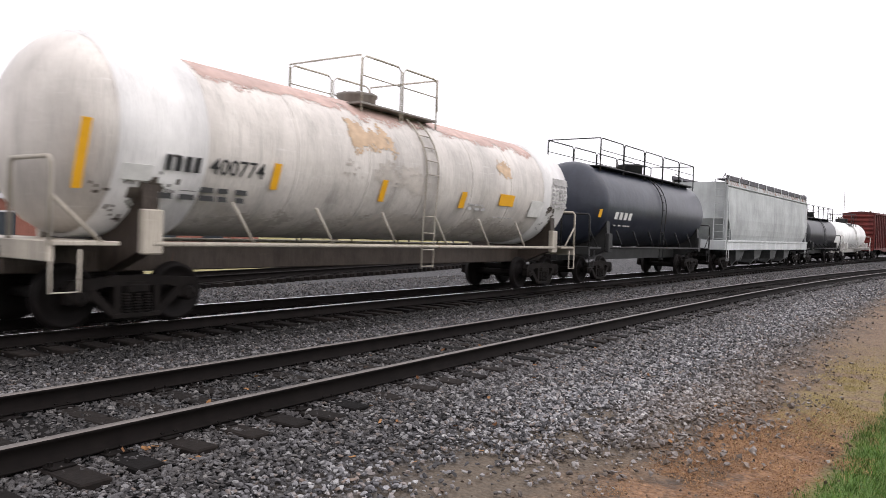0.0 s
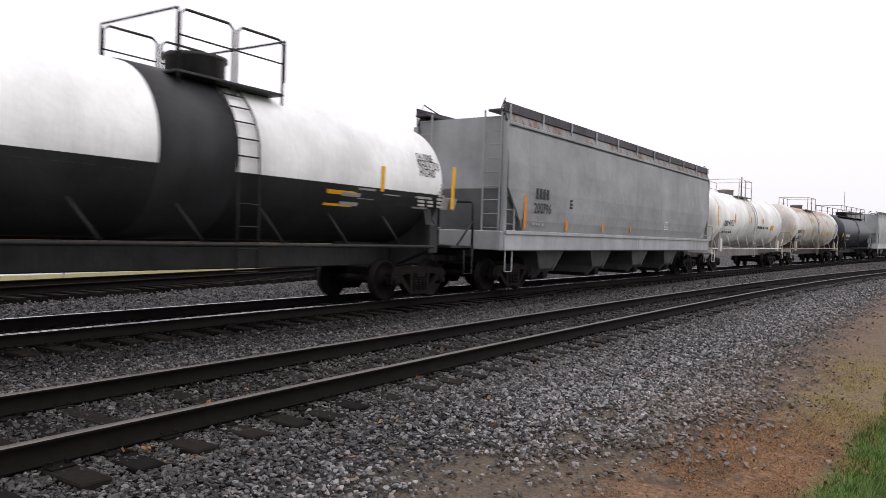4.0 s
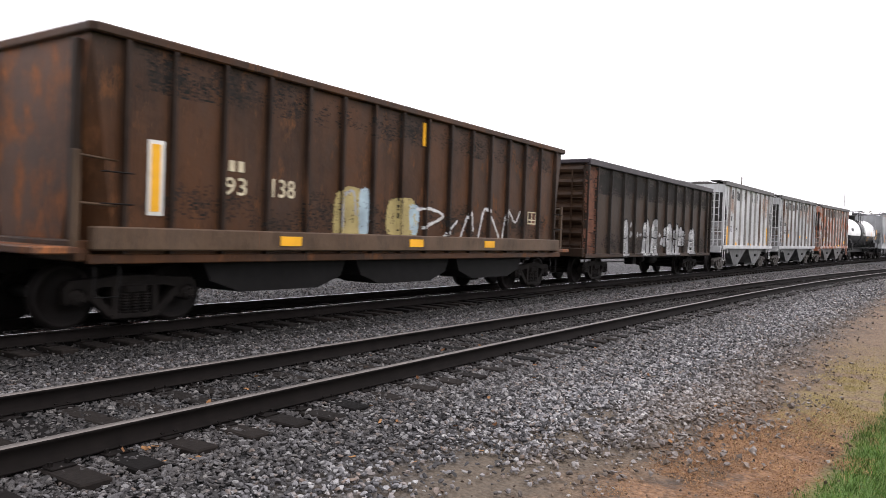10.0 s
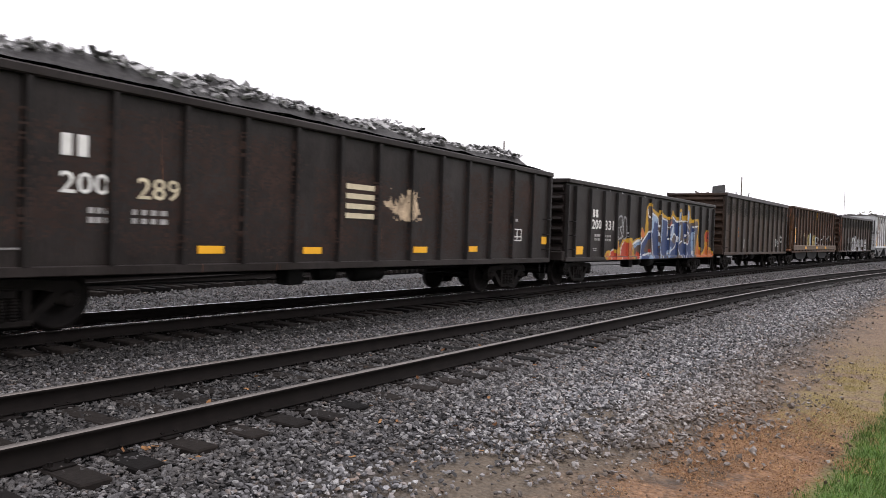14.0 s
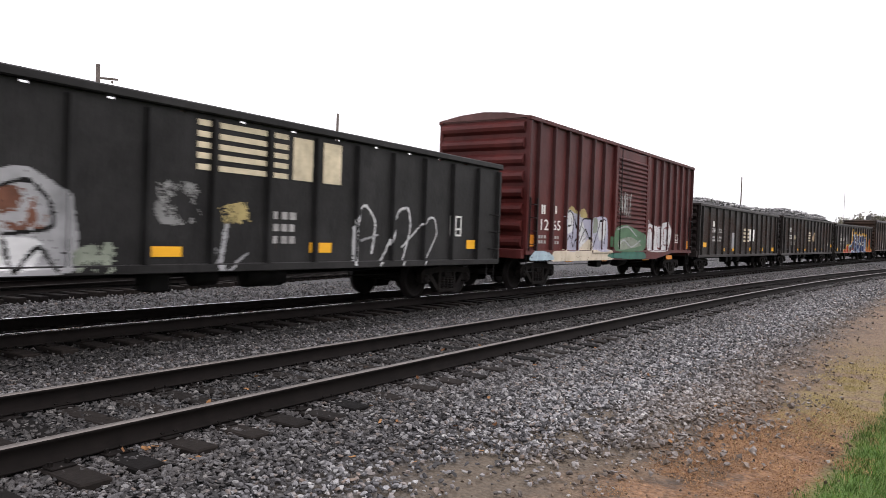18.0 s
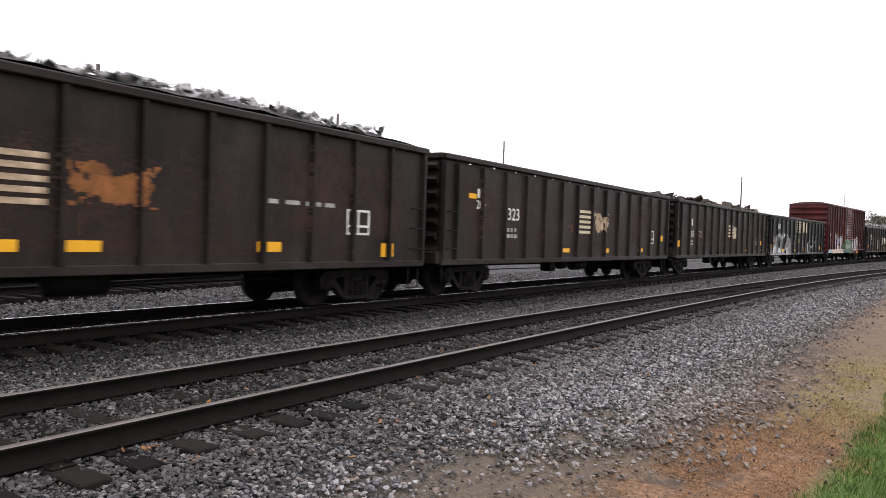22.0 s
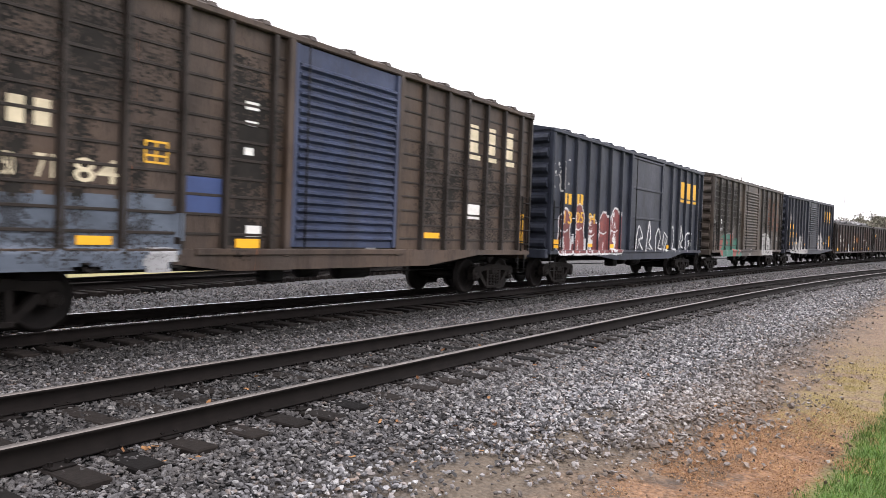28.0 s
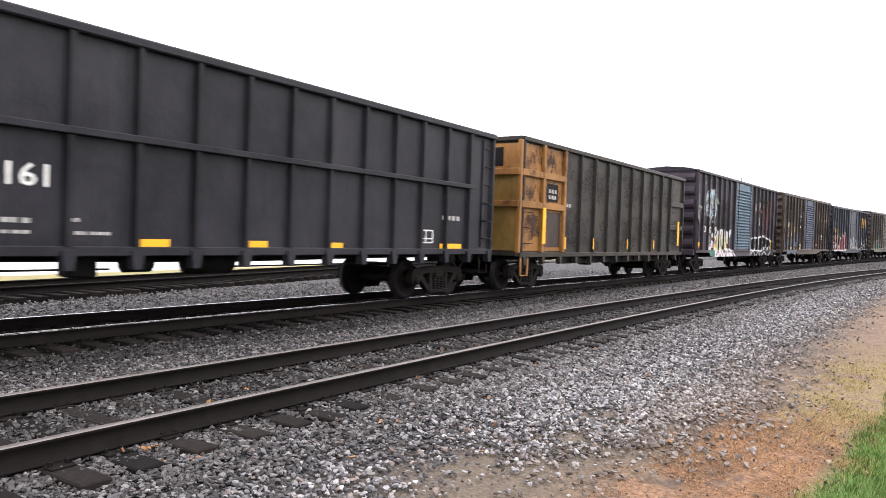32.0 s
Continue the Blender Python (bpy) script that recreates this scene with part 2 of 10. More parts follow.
def stone_material(name, stops, rough, soiled=False):
    """Broken stone: each one its own shade of grey, a few brown or nearly white, with a rough grain.
    soiled: brake dust beside the siding, earth on the stones at the foot of the bed, and the train's shade as a darker
    tone towards it."""
    m, n, l, p = _mat(name)
    r = n.new("ShaderNodeNewGeometry").outputs["Random Per Island"]
    cr = n.new("ShaderNodeValToRGB")
    cr.color_ramp.elements[0].position, cr.color_ramp.elements[0].color = stops[0][0], (*stops[0][1], 1)
    cr.color_ramp.elements[1].position, cr.color_ramp.elements[1].color = stops[-1][0], (*stops[-1][1], 1)
    for at, c in stops[1:-1]:
        cr.color_ramp.elements.new(at).color = (*c, 1)
    l.new(r, cr.inputs[0])
    g = _noise(n, l, _coords(n, l), 55, 7)
    c = _mix(n, l, _math(n, l, "MULTIPLY", _ramp(n, l, g, 0.4, 0.7), 0.45), cr.outputs[0], (0.02, 0.019, 0.018))
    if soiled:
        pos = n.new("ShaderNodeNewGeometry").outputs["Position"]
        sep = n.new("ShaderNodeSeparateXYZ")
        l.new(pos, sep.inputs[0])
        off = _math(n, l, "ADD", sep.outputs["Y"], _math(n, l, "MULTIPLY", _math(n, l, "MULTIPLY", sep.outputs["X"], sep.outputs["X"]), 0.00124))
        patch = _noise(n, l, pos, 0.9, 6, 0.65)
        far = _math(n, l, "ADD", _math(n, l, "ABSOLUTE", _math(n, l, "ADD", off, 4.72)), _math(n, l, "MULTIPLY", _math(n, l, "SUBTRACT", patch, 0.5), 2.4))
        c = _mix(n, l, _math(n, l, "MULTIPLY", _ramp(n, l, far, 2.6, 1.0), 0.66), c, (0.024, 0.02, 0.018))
        # stones darken towards the main line: the train's shade put into their colour
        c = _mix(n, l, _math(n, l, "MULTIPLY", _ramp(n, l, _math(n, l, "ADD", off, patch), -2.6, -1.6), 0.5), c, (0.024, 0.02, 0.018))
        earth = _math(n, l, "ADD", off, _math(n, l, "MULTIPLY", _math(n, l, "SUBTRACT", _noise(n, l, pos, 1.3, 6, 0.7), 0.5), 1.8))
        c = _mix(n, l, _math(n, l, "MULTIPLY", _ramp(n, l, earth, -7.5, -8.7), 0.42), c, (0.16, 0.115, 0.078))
    l.new(c, p.inputs["Base Color"])
    p.inputs["Roughness"].default_value, p.inputs["Specular IOR Level"].default_value = rough, 0.3
    l.new(_bump(n, l, g, 0.4, 0.01), p.inputs["Normal"])
    return m


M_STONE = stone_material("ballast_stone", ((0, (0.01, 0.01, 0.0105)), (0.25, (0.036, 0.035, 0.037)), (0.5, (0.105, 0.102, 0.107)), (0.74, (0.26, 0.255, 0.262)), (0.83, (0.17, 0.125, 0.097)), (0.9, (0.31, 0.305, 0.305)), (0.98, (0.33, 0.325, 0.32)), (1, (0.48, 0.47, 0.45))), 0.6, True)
# stones at and under the train: oil, plus the train's shade in their colour
M_STONEOILSHADE = stone_material("oily_ballast_stone", ((0, (0.005, 0.0047, 0.0045)), (0.5, (0.015, 0.0135, 0.0125)), (0.85, (0.034, 0.031, 0.029)), (0.97, (0.075, 0.07, 0.066)), (1, (0.16, 0.15, 0.14))), 0.7)
M_CLOD = stone_material("dirt_clod", ((0, (0.03, 0.02, 0.014)), (0.5, (0.1, 0.068, 0.046)), (0.85, (0.17, 0.125, 0.09)), (0.95, (0.16, 0.15, 0.14)), (1, (0.35, 0.34, 0.32))), 0.85)
# grime at the siding; between the tracks its dark tone paints the train's shade
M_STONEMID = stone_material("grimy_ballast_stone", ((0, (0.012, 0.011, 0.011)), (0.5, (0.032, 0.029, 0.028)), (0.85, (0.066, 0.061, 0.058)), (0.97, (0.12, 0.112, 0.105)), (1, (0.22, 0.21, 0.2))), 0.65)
M_TIE = random_tint("creosoted_timber", (0.0045, 0.004, 0.0038), (0.017, 0.0135, 0.0115), 0.92, False, 14, 0.6)
M_RAIL = plain("rail_side", (0.006, 0.0046, 0.004), 0.9, 0.0, 0.4, 6)
M_RAILTOP = plain("rail_head_polished", (0.55, 0.55, 0.56), 0.22, 1.0, 0.06, 3, 0.0)
M_RAILDULL = plain("rail_head_dull", (0.15, 0.135, 0.125), 0.5, 0.7, 0.15, 3, 0.0)
M_TRUCK = plain("cast_steel_grime", (0.0075, 0.006, 0.0052), 0.8, 0.0, 0.7, 5, 0.3)
M_TRUCKL = plain("cast_steel_pale", (0.066, 0.06, 0.055), 0.7, 0.1, 0.35, 6, 0.3)
M_WHEEL = plain("wheel_steel", (0.007, 0.0055, 0.005), 0.65, 0.1, 0.4, 4, 0.2)
M_TREAD = plain("wheel_tread", (0.5, 0.5, 0.5), 0.25, 1.0, 0.1, 4, 0)
M_BLACK = plain("grimy_black_steel", (0.006, 0.0055, 0.0054), 0.65, 0.0, 0.4, 4, 0.2)
M_YELLOW = plain("yellow_reflective", (0.72, 0.36, 0.015), 0.5, 0, 0.12, 3, 0.0)
M_WHITE = plain("white_stencil", (0.62, 0.61, 0.58), 0.6, 0, 0.2, 5, 0.0)
M_GREYMARK = plain("grey_stencil", (0.3, 0.29, 0.28), 0.7, 0, 0.3, 5, 0.0)
M_DARKMARK = plain("black_stencil", (0.03, 0.03, 0.03), 0.6, 0, 0.3, 5, 0.0)
M_GOLD = plain("yellow_stencil", (0.6, 0.33, 0.03), 0.55, 0, 0.18, 4, 0.0)
M_CREAM = plain("faded_cream_stencil", (0.5, 0.43, 0.3), 0.7, 0, 0.35, 3, 0.0)
M_POLE = plain("weathered_pole", (0.09, 0.075, 0.065), 0.85, 0, 0.3, 3, 0.3)
# ---- mesh building ----
class Shape:
    """Verts and faces of one mesh; slots: material index by face."""

    def __init__(self):
        self.v, self.f, self.s, self.smooth = [], [], [], []

    def add(self, verts, faces, slot=0, smooth=False):
        b = len(self.v)
        self.v += [tuple(map(float, p)) for p in verts]
        self.f += [tuple(b + i for i in q) for q in faces]
        self.s += [slot] * len(faces)
        self.smooth += [smooth] * len(faces)
        return self

    def box(self, x0, x1, y0, y1, z0, z1, slot=0):
        p = [(x, y, z) for x in (x0, x1) for y in (y0, y1) for z in (z0, z1)]
        return self.add(p, ((0, 1, 3, 2), (4, 6, 7, 5), (0, 4, 5, 1), (2, 3, 7, 6), (0, 2, 6, 4), (1, 5, 7, 3)), slot)

    def bbox(self, x0, x1, y0, y1, z0, z1, b=0.01, slot=0):
        """A box with chamfered long edges."""
        b = min(b, abs(x1 - x0) / 3, abs(y1 - y0) / 3, abs(z1 - z0) / 3)
        p = []
        for z, i in ((z0, b), (z0 + b, 0), (z1 - b, 0), (z1, b)):
            for x, y in ((x0, y0 + b), (x0 + b, y0), (x1 - b, y0), (x1, y0 + b), (x1, y1 - b), (x1 - b, y1), (x0 + b, y1), (x0, y1 - b)):
                cx, cy = (x0 + x1) / 2, (y0 + y1) / 2
                p.append((x + (i if x < cx else -i), y + (i if y < cy else -i), z))
        f = [tuple(range(7, -1, -1)), tuple(range(24, 32))]
        for r in range(3):
            f += [(r * 8 + k, r * 8 + (k + 1) % 8, r * 8 + 8 + (k + 1) % 8, r * 8 + 8 + k) for k in range(8)]
        return self.add(p, f, slot)

    def prism(self, poly, axis, a, b, slot=0):
        """A polygon pushed along an axis ('x': poly in y,z; 'y': poly in x,z; 'z': poly in x,y)."""
        def at(p, t):
            return {"x": (t, p[0], p[1]), "y": (p[0], t, p[1]), "z": (p[0], p[1], t)}[axis]
        k = len(poly)
        v = [at(p, a) for p in poly] + [at(p, b) for p in poly]
        f = [tuple(range(k)), tuple(range(2 * k - 1, k - 1, -1))] + [(i, k + i, k + (i + 1) % k, (i + 1) % k) for i in range(k)]
        return self.add(v, f, slot)

    def tube(self, pts, r, n=6, slot=0, caps=True):
        pts = [Vector(p) for p in pts]
        v, f = [], []
        for i, p in enumerate(pts):
            d = (pts[min(i + 1, len(pts) - 1)] - pts[max(i - 1, 0)]).normalized()
            a = d.orthogonal().normalized() if i == 0 else (side - d * side.dot(d)).normalized()
            side = a
            b = d.cross(a)
            v += [p + (a * math.cos(2 * math.pi * k / n) + b * math.sin(2 * math.pi * k / n)) * r for k in range(n)]
        for i in range(len(pts) - 1):
            f += [(i * n + k, i * n + (k + 1) % n, (i + 1) * n + (k + 1) % n, (i + 1) * n + k) for k in range(n)]
        self.add(v, f, slot, True)
        if caps:
            b = len(self.v) - len(v)
            self.f += [tuple(b + k for k in range(n - 1, -1, -1)), tuple(b + (len(pts) - 1) * n + k for k in range(n))]
            self.s += [slot] * 2
            self.smooth += [False] * 2
        return self

    def lathe(self, prof, axis="x", n=24, slot=0, c=(0, 0, 0), smooth=True):
        """prof: (place along the axis, radius); turned round the axis through c."""
        v, f = [], []
        for t, r in prof:
            for k in range(n):
                a = 2 * math.pi * k / n
                u, w = r * math.cos(a), r * math.sin(a)
                v.append({"x": (c[0] + t, c[1] + u, c[2] + w), "y": (c[0] - u, c[1] + t, c[2] + w), "z": (c[0] + u, c[1] + w, c[2] + t)}[axis])
        for i in range(len(prof) - 1):
            f += [(i * n + k, i * n + (k + 1) % n, (i + 1) * n + (k + 1) % n, (i + 1) * n + k) for k in range(n)]
        f += [tuple(range(n - 1, -1, -1)), tuple((len(prof) - 1) * n + k for k in range(n))]
        return self.add(v, f, slot, smooth)

    def mesh(self, name, *mats):
        me = bpy.data.meshes.new(name)
        me.from_pydata(self.v, [], self.f)
        for m in mats:
            me.materials.append(m)
        me.polygons.foreach_set("material_index", self.s)
        me.polygons.foreach_set("use_smooth", self.smooth)
        me.update()
        return me


def part(name, shape, mat, parent=None, label="", at=None):
    """One mesh object under a thing or a part; shape may be a Shape or a mesh that is shared."""
    if isinstance(shape, Shape):
        shape = shape.mesh(name, *(mat if isinstance(mat, (list, tuple)) else (mat,)))
    ob = new(name, shape)
    ob.parent = parent
    if at is not None:
        ob.location = at
    if label:
        ob["label"] = label
    return ob


def bm_mesh(name, v, f, mat, flat=False):
    """A large joined mesh from arrays."""
    me = bpy.data.meshes.new(name)
    me.vertices.add(len(v))
    me.vertices.foreach_set("co", np.asarray(v, np.float32).ravel())
    k = f.shape[1]
    me.loops.add(f.size)
    me.loops.foreach_set("vertex_index", f.astype(np.int32).ravel())
    me.polygons.add(len(f))
    me.polygons.foreach_set("loop_start", np.arange(0, f.size, k, dtype=np.int32))
    me.materials.append(mat)
    if flat:
        me.polygons.foreach_set("use_smooth", np.zeros(len(f), bool))
    me.update(calc_edges=True)
    me.validate()
    return me


_letters = {}


def text_mesh(body, size, mat, bold=0.0):
    key = (body, size, mat.name, bold)
    if key not in _letters:
        cu = bpy.data.curves.new("lettering", "FONT")
        cu.body, cu.size, cu.align_x, cu.align_y, cu.offset, cu.resolution_u = body, size, "CENTER", "CENTER", bold, 2
        ob = new("lettering", cu)
        bpy.context.view_layer.update()
        me = bpy.data.meshes.new_from_object(ob.evaluated_get(bpy.context.evaluated_depsgraph_get()))
        bpy.data.objects.remove(ob)
        bpy.data.curves.remove(cu)
        me.materials.clear()
        me.materials.append(mat)
        _letters[key] = me
    return _letters[key]


def lettering(body, x, z, w, h, parent, mat, y=-1.438, tilt=0.0, bold=0.012, name="lettering"):
    """Writing on the side that faces the camera's track: its middle x, z, its width and the height of its capitals."""
    me = text_mesh(body, h / 0.69, mat, bold * h)
    xs = [v.co.x for v in me.vertices]
    ob = part(name, me, mat, parent)
    ob.matrix_basis = Matrix.LocRotScale((x, y, z), Euler((radians(90) + tilt, 0, 0)), (w / max(0.01, max(xs) - min(xs)), 1, 1))
    return ob


def blocks(x, z, w, h, n, parent, mat, y=-1.438, tilt=0.0, name="emblem"):
    """A maker's or owner's name as plain upright blocks, one for each sign."""
    s = Shape()
    p = w / n
    for k in range(n):
        a = -w / 2 + k * p
        s.bbox(a + p * 0.1, a + p * 0.74, -0.003, 0.003, -h / 2, h / 2, 0.002)
    ob = part(name, s, mat, parent)
    ob.matrix_basis = Matrix.LocRotScale((x, y, z), Euler((tilt, 0, 0)), None)
    return ob


def bars(x0, z0, w, h, n, rows, parent, mat, y=-1.46, name="marking", seed=1):
    """Writing too worn to read: short bars in rows."""
    rnd = random.Random(seed)
    s = Shape()
    rh = h / rows
    for r in range(rows):
        x = x0
        for k in range(n):
            bw = w / n * rnd.uniform(0.45, 0.85)
            s.box(x, x + bw, y - 0.002, y + 0.002, z0 - r * rh - rh * 0.62, z0 - r * rh)
            x += w / n
    return tagged(part(name, s, mat, parent), kind="stuff")


def panel(name, x0, x1, z0, z1, parent, mat, y=-1.46, label=""):
    return part(name, Shape().box(x0, x1, y - 0.003, y + 0.003, z0, z1), mat, parent, label)


def on_skin(root, x):
    """How far the car's side stands out at each x: panel, or post."""
    y, at, w, dep, *door = SKIN[root.name]
    d = np.min(np.abs(np.asarray(x)[:, None] - np.asarray(at)[None, :]), axis=1)
    out = y + dep * np.clip((w / 2 - d) / (w * 0.22), 0, 1)
    return np.where((x > door[0] - 0.14) & (x < door[1] + 0.14), 1.54, out) if door else out


def coat(root, x, z, idx, mats, name, label="", lift=0.004):
    """Paint that lies on panels and posts alike: cells of a fine grid, coloured by idx (-1: bare)."""
    nx, nz = len(x), len(z)
    idx = idx.copy()
    idx[-1, :] = idx[:, -1] = -1
    # the sill, and on boxcars the door track, stand out below the panels
    y = np.repeat(on_skin(root, x)[:, None], nz, 1)
    brim, out, *track = SILL.get(root.name, (0, 0))
    y = np.where(z[None, :] < brim, np.maximum(y, out), y)
    if track:
        y = np.where((x[:, None] > track[0]) & (x[:, None] < track[1]) & (z[None, :] > brim - 0.1) & (z[None, :] < brim + 0.02), 1.545, y)
    v = np.stack((np.repeat(x, nz), -y.ravel() - lift, np.tile(z, nx)), 1)
    i, k = np.nonzero(idx >= 0)
    a = i * nz + k
    f = np.stack((a, a + nz, a + nz + 1, a + 1), 1)
    used, inv = np.unique(f, return_inverse=True)
    me = bm_mesh(name, v[used], inv.reshape(-1, 4), mats[0])
    for m in mats[1:]:
        me.materials.append(m)
    me.polygons.foreach_set("material_index", idx[i, k].astype(np.int32))
    return part(name, me, None, root, label)


class Mural:
    """A painted piece on a car's side, drawn in the order of its fills and lines, in the car's metres."""

    def __init__(self, root, cell=0.022):
        self.root, self.cell, self.marks, self.mats = root, cell, [], []
        self.rng = np.random.default_rng(len(root.name) + len(bpy.data.objects))

    @staticmethod
    def curve(pts, closed):
        p = np.array(pts, float)
        n = len(p)
        t = np.linspace(0, 1, 5)[:-1, None]
        out = []
        for i in range(n if closed else n - 1):
            a, b, c, d = (p[(i + k) % n] if closed else p[min(max(i + k, 0), n - 1)] for k in (-1, 0, 1, 2))
            out.append(b + 0.35 * t * (c - a) + t**2 * (3 * (c - b) - 0.7 * (c - a) - 0.35 * (d - b)) + t**3 * (2 * (b - c) + 0.35 * (c - a) + 0.35 * (d - b)))
        return np.concatenate(out + ([] if closed else [p[-1:]]))

    def fill(self, mat, pts, cover=1.0):
        self.marks.append((mat, self.curve(pts, True), 0.0, cover))

    def line(self, mat, pts, width):
        self.marks.append((mat, self.curve(pts, False), width, 1.0))

    def bubble(self, x, z0, z1, w, body, edge, shine):
        """A swollen letter of two lobes with an outline and a gleam."""
        m, k = z0 + (z1 - z0) * 0.52, w * 0.82
        ring = ((x - w, z0), (x - w, (z0 + m) / 2), (x - k, m), (x - w * 0.9, (m + z1) / 2), (x - w * 0.3, z1), (x + w * 0.4, z1), (x + w * 0.9, (m + z1) / 2), (x + k, m), (x + w, (z0 + m) / 2), (x + w, z0))
        self.fill(body, ring)
        self.fill(shine, ((x - w * 0.7, (m + z1) / 2), (x - w * 0.1, z1 - 0.04), (x + w * 0.1, m + 0.1), (x - w * 0.4, m + 0.08)), 0.5)
        self.fill(shine, ((x - w * 0.8, z0 + 0.1), (x - w * 0.5, m - 0.08), (x + w * 0.3, m - 0.15), (x - w * 0.1, z0 + 0.05)), 0.5)
        self.line(edge, ring[::-1] + ring[-1:], 0.028)
        self.line(edge, ((x - k, m), (x, m - 0.05), (x + k * 0.6, m + 0.02)), 0.022)
        self.line(edge, ((x - w * 0.1, z0 + 0.02), (x, (z0 + m) / 2)), 0.022)

    def done(self, label):
        every = np.concatenate([p for _, p, _, _ in self.marks])
        x = np.arange(every[:, 0].min() - 0.1, every[:, 0].max() + 0.1, self.cell)
        z = np.arange(max(every[:, 1].min() - 0.1, 0.79), every[:, 1].max() + 0.1, self.cell)
        X, Z = np.meshgrid(x + self.cell / 2, z + self.cell / 2, indexing="ij")
        idx = np.full(X.shape, -1)
        rag = 0.28 * self.cell
        U, V = X + self.rng.normal(0, rag, X.shape), Z + self.rng.normal(0, rag, X.shape)
        for mat, p, width, cover in self.marks:
            if mat not in self.mats:
                self.mats.append(mat)
            hit = np.zeros(X.shape, bool)
            if width:
                for (ax, az), (bx, bz) in zip(p[:-1], p[1:]):
                    t = np.clip(((U - ax) * (bx - ax) + (V - az) * (bz - az)) / ((bx - ax) ** 2 + (bz - az) ** 2 + 1e-9), 0, 1)
                    hit |= np.hypot(U - ax - t * (bx - ax), V - az - t * (bz - az)) < width
            else:
                for (ax, az), (bx, bz) in zip(p, np.roll(p, -1, 0)):
                    if az != bz:
                        hit ^= ((V < az) != (V < bz)) & (U < ax + (V - az) * (bx - ax) / (bz - az))
            if cover < 1:
                hit &= mottle(X * 9 + 50, Z * 6 + 50, len(p)) * 0.7 + self.rng.random(X.shape) * 0.3 < cover
            idx[hit] = self.mats.index(mat)
        # worn specks
        idx[self.rng.random(X.shape) < 0.012] = -1
        return coat(self.root, x, z, idx, self.mats, "graffiti", label)


STROKES = (((.2, 0), (.2, 1)), ((.8, 0), (.8, 1)), ((.15, .95), (.85, .9)), ((.2, .5), (.8, .55)), ((.2, .05), (.85, .1)), ((.2, 0), (.5, 1), (.8, 0)), ((.2, 1), (.3, .1), (.8, .2)),
           ((.8, .85), (.3, .9), (.25, .1), (.8, .15), (.75, .5)), ((.25, 0), (.2, .95), (.75, .8), (.3, .5), (.85, .02)), ((.8, .9), (.3, .75), (.7, .4), (.2, .1)), ((.2, .9), (.8, .1)), ((.5, 1), (.5, 0)))


def spray(root, x0, x1, z0, z1, n, seed, fills, line=None, halo=None, weight=0.16, edge=0.045, glow=0.06, cell=0.03, label="spray-painted graffiti", only_line=False, strokes=(1, 4)):
    """Graffiti: n wild signs of overlapping strokes, filled, outlined and haloed."""
    rng = np.random.default_rng(seed)
    pad = weight + edge + glow
    x, z = np.arange(x0 - pad, x1 + pad, cell), np.arange(max(z0 - pad, 0.86), z1 + pad, cell)
    X, Z = np.meshgrid(x + cell / 2, z + cell / 2, indexing="ij")
    best = np.full(X.shape, 9.0)
    which = np.zeros(X.shape, int)
    W = (x1 - x0) / n
    for k in range(n):
        d = np.full(X.shape, 9.0)
        top = z0 + (z1 - z0) * rng.uniform(0.82, 1.0)
        for s in rng.choice(len(STROKES), rng.integers(*strokes), replace=False):
            pts = np.array(STROKES[s]) + rng.uniform(-0.12, 0.12, (len(STROKES[s]), 2))
            px, pz = x0 + (k + pts[:, 0]) * W, z0 + pts[:, 1] * (top - z0)
            for i in range(len(pts) - 1):
                ax, az, bx, bz = px[i], pz[i], px[i + 1], pz[i + 1]
                t = np.clip(((X - ax) * (bx - ax) + (Z - az) * (bz - az)) / ((bx - ax) ** 2 + (bz - az) ** 2 + 1e-9), 0, 1)
                bow = 0.06 * np.sin(3.1 * t) * rng.choice((-1, 1))
                d = np.minimum(d, np.hypot(X - ax - t * (bx - ax) + bow, Z - az - t * (bz - az)) * (1.15 - 0.35 * t))
        which = np.where(d < best - 0.02, k, which)
        best = np.minimum(best, d)
    rag = (rng.random(X.shape) - 0.5) * 0.012
    best = best + rag
    idx = np.full(X.shape, -1)
    mats = list(fills)
    if halo is not None:
        idx = np.where((best < weight + edge + glow) & (rng.random(X.shape) < 0.9), len(mats), idx)
        mats.append(halo)
    if line is not None:
        idx = np.where(best < weight + edge, len(mats), idx)
        mats.append(line)
    shade = np.sin(X * 7.7 + which * 2.1 - Z * 2.3) + 0.7 * np.sin(Z * 6.1 - X * 4.2 + which * 1.3)
    pick = ((shade + 1.7) / 3.4 * len(fills)).astype(int).clip(0, len(fills) - 1)
    # a lighter core and a thin inner line in each sign
    core = best < weight * 0.42
    pick = np.where(core, (which * 3 + len(fills) - 1) % len(fills), (pick + which) % len(fills)) if len(fills) > 2 else pick
    if line is not None and not only_line:
        pick = np.where(np.abs(best - weight * 0.5) < 0.011, len(mats) - 1, pick)
    if only_line:
        idx = np.where(best < weight, -1, idx)
    else:
        idx = np.where(best < weight, pick, idx)
    return coat(root, x, z, idx, mats, "graffiti", label)


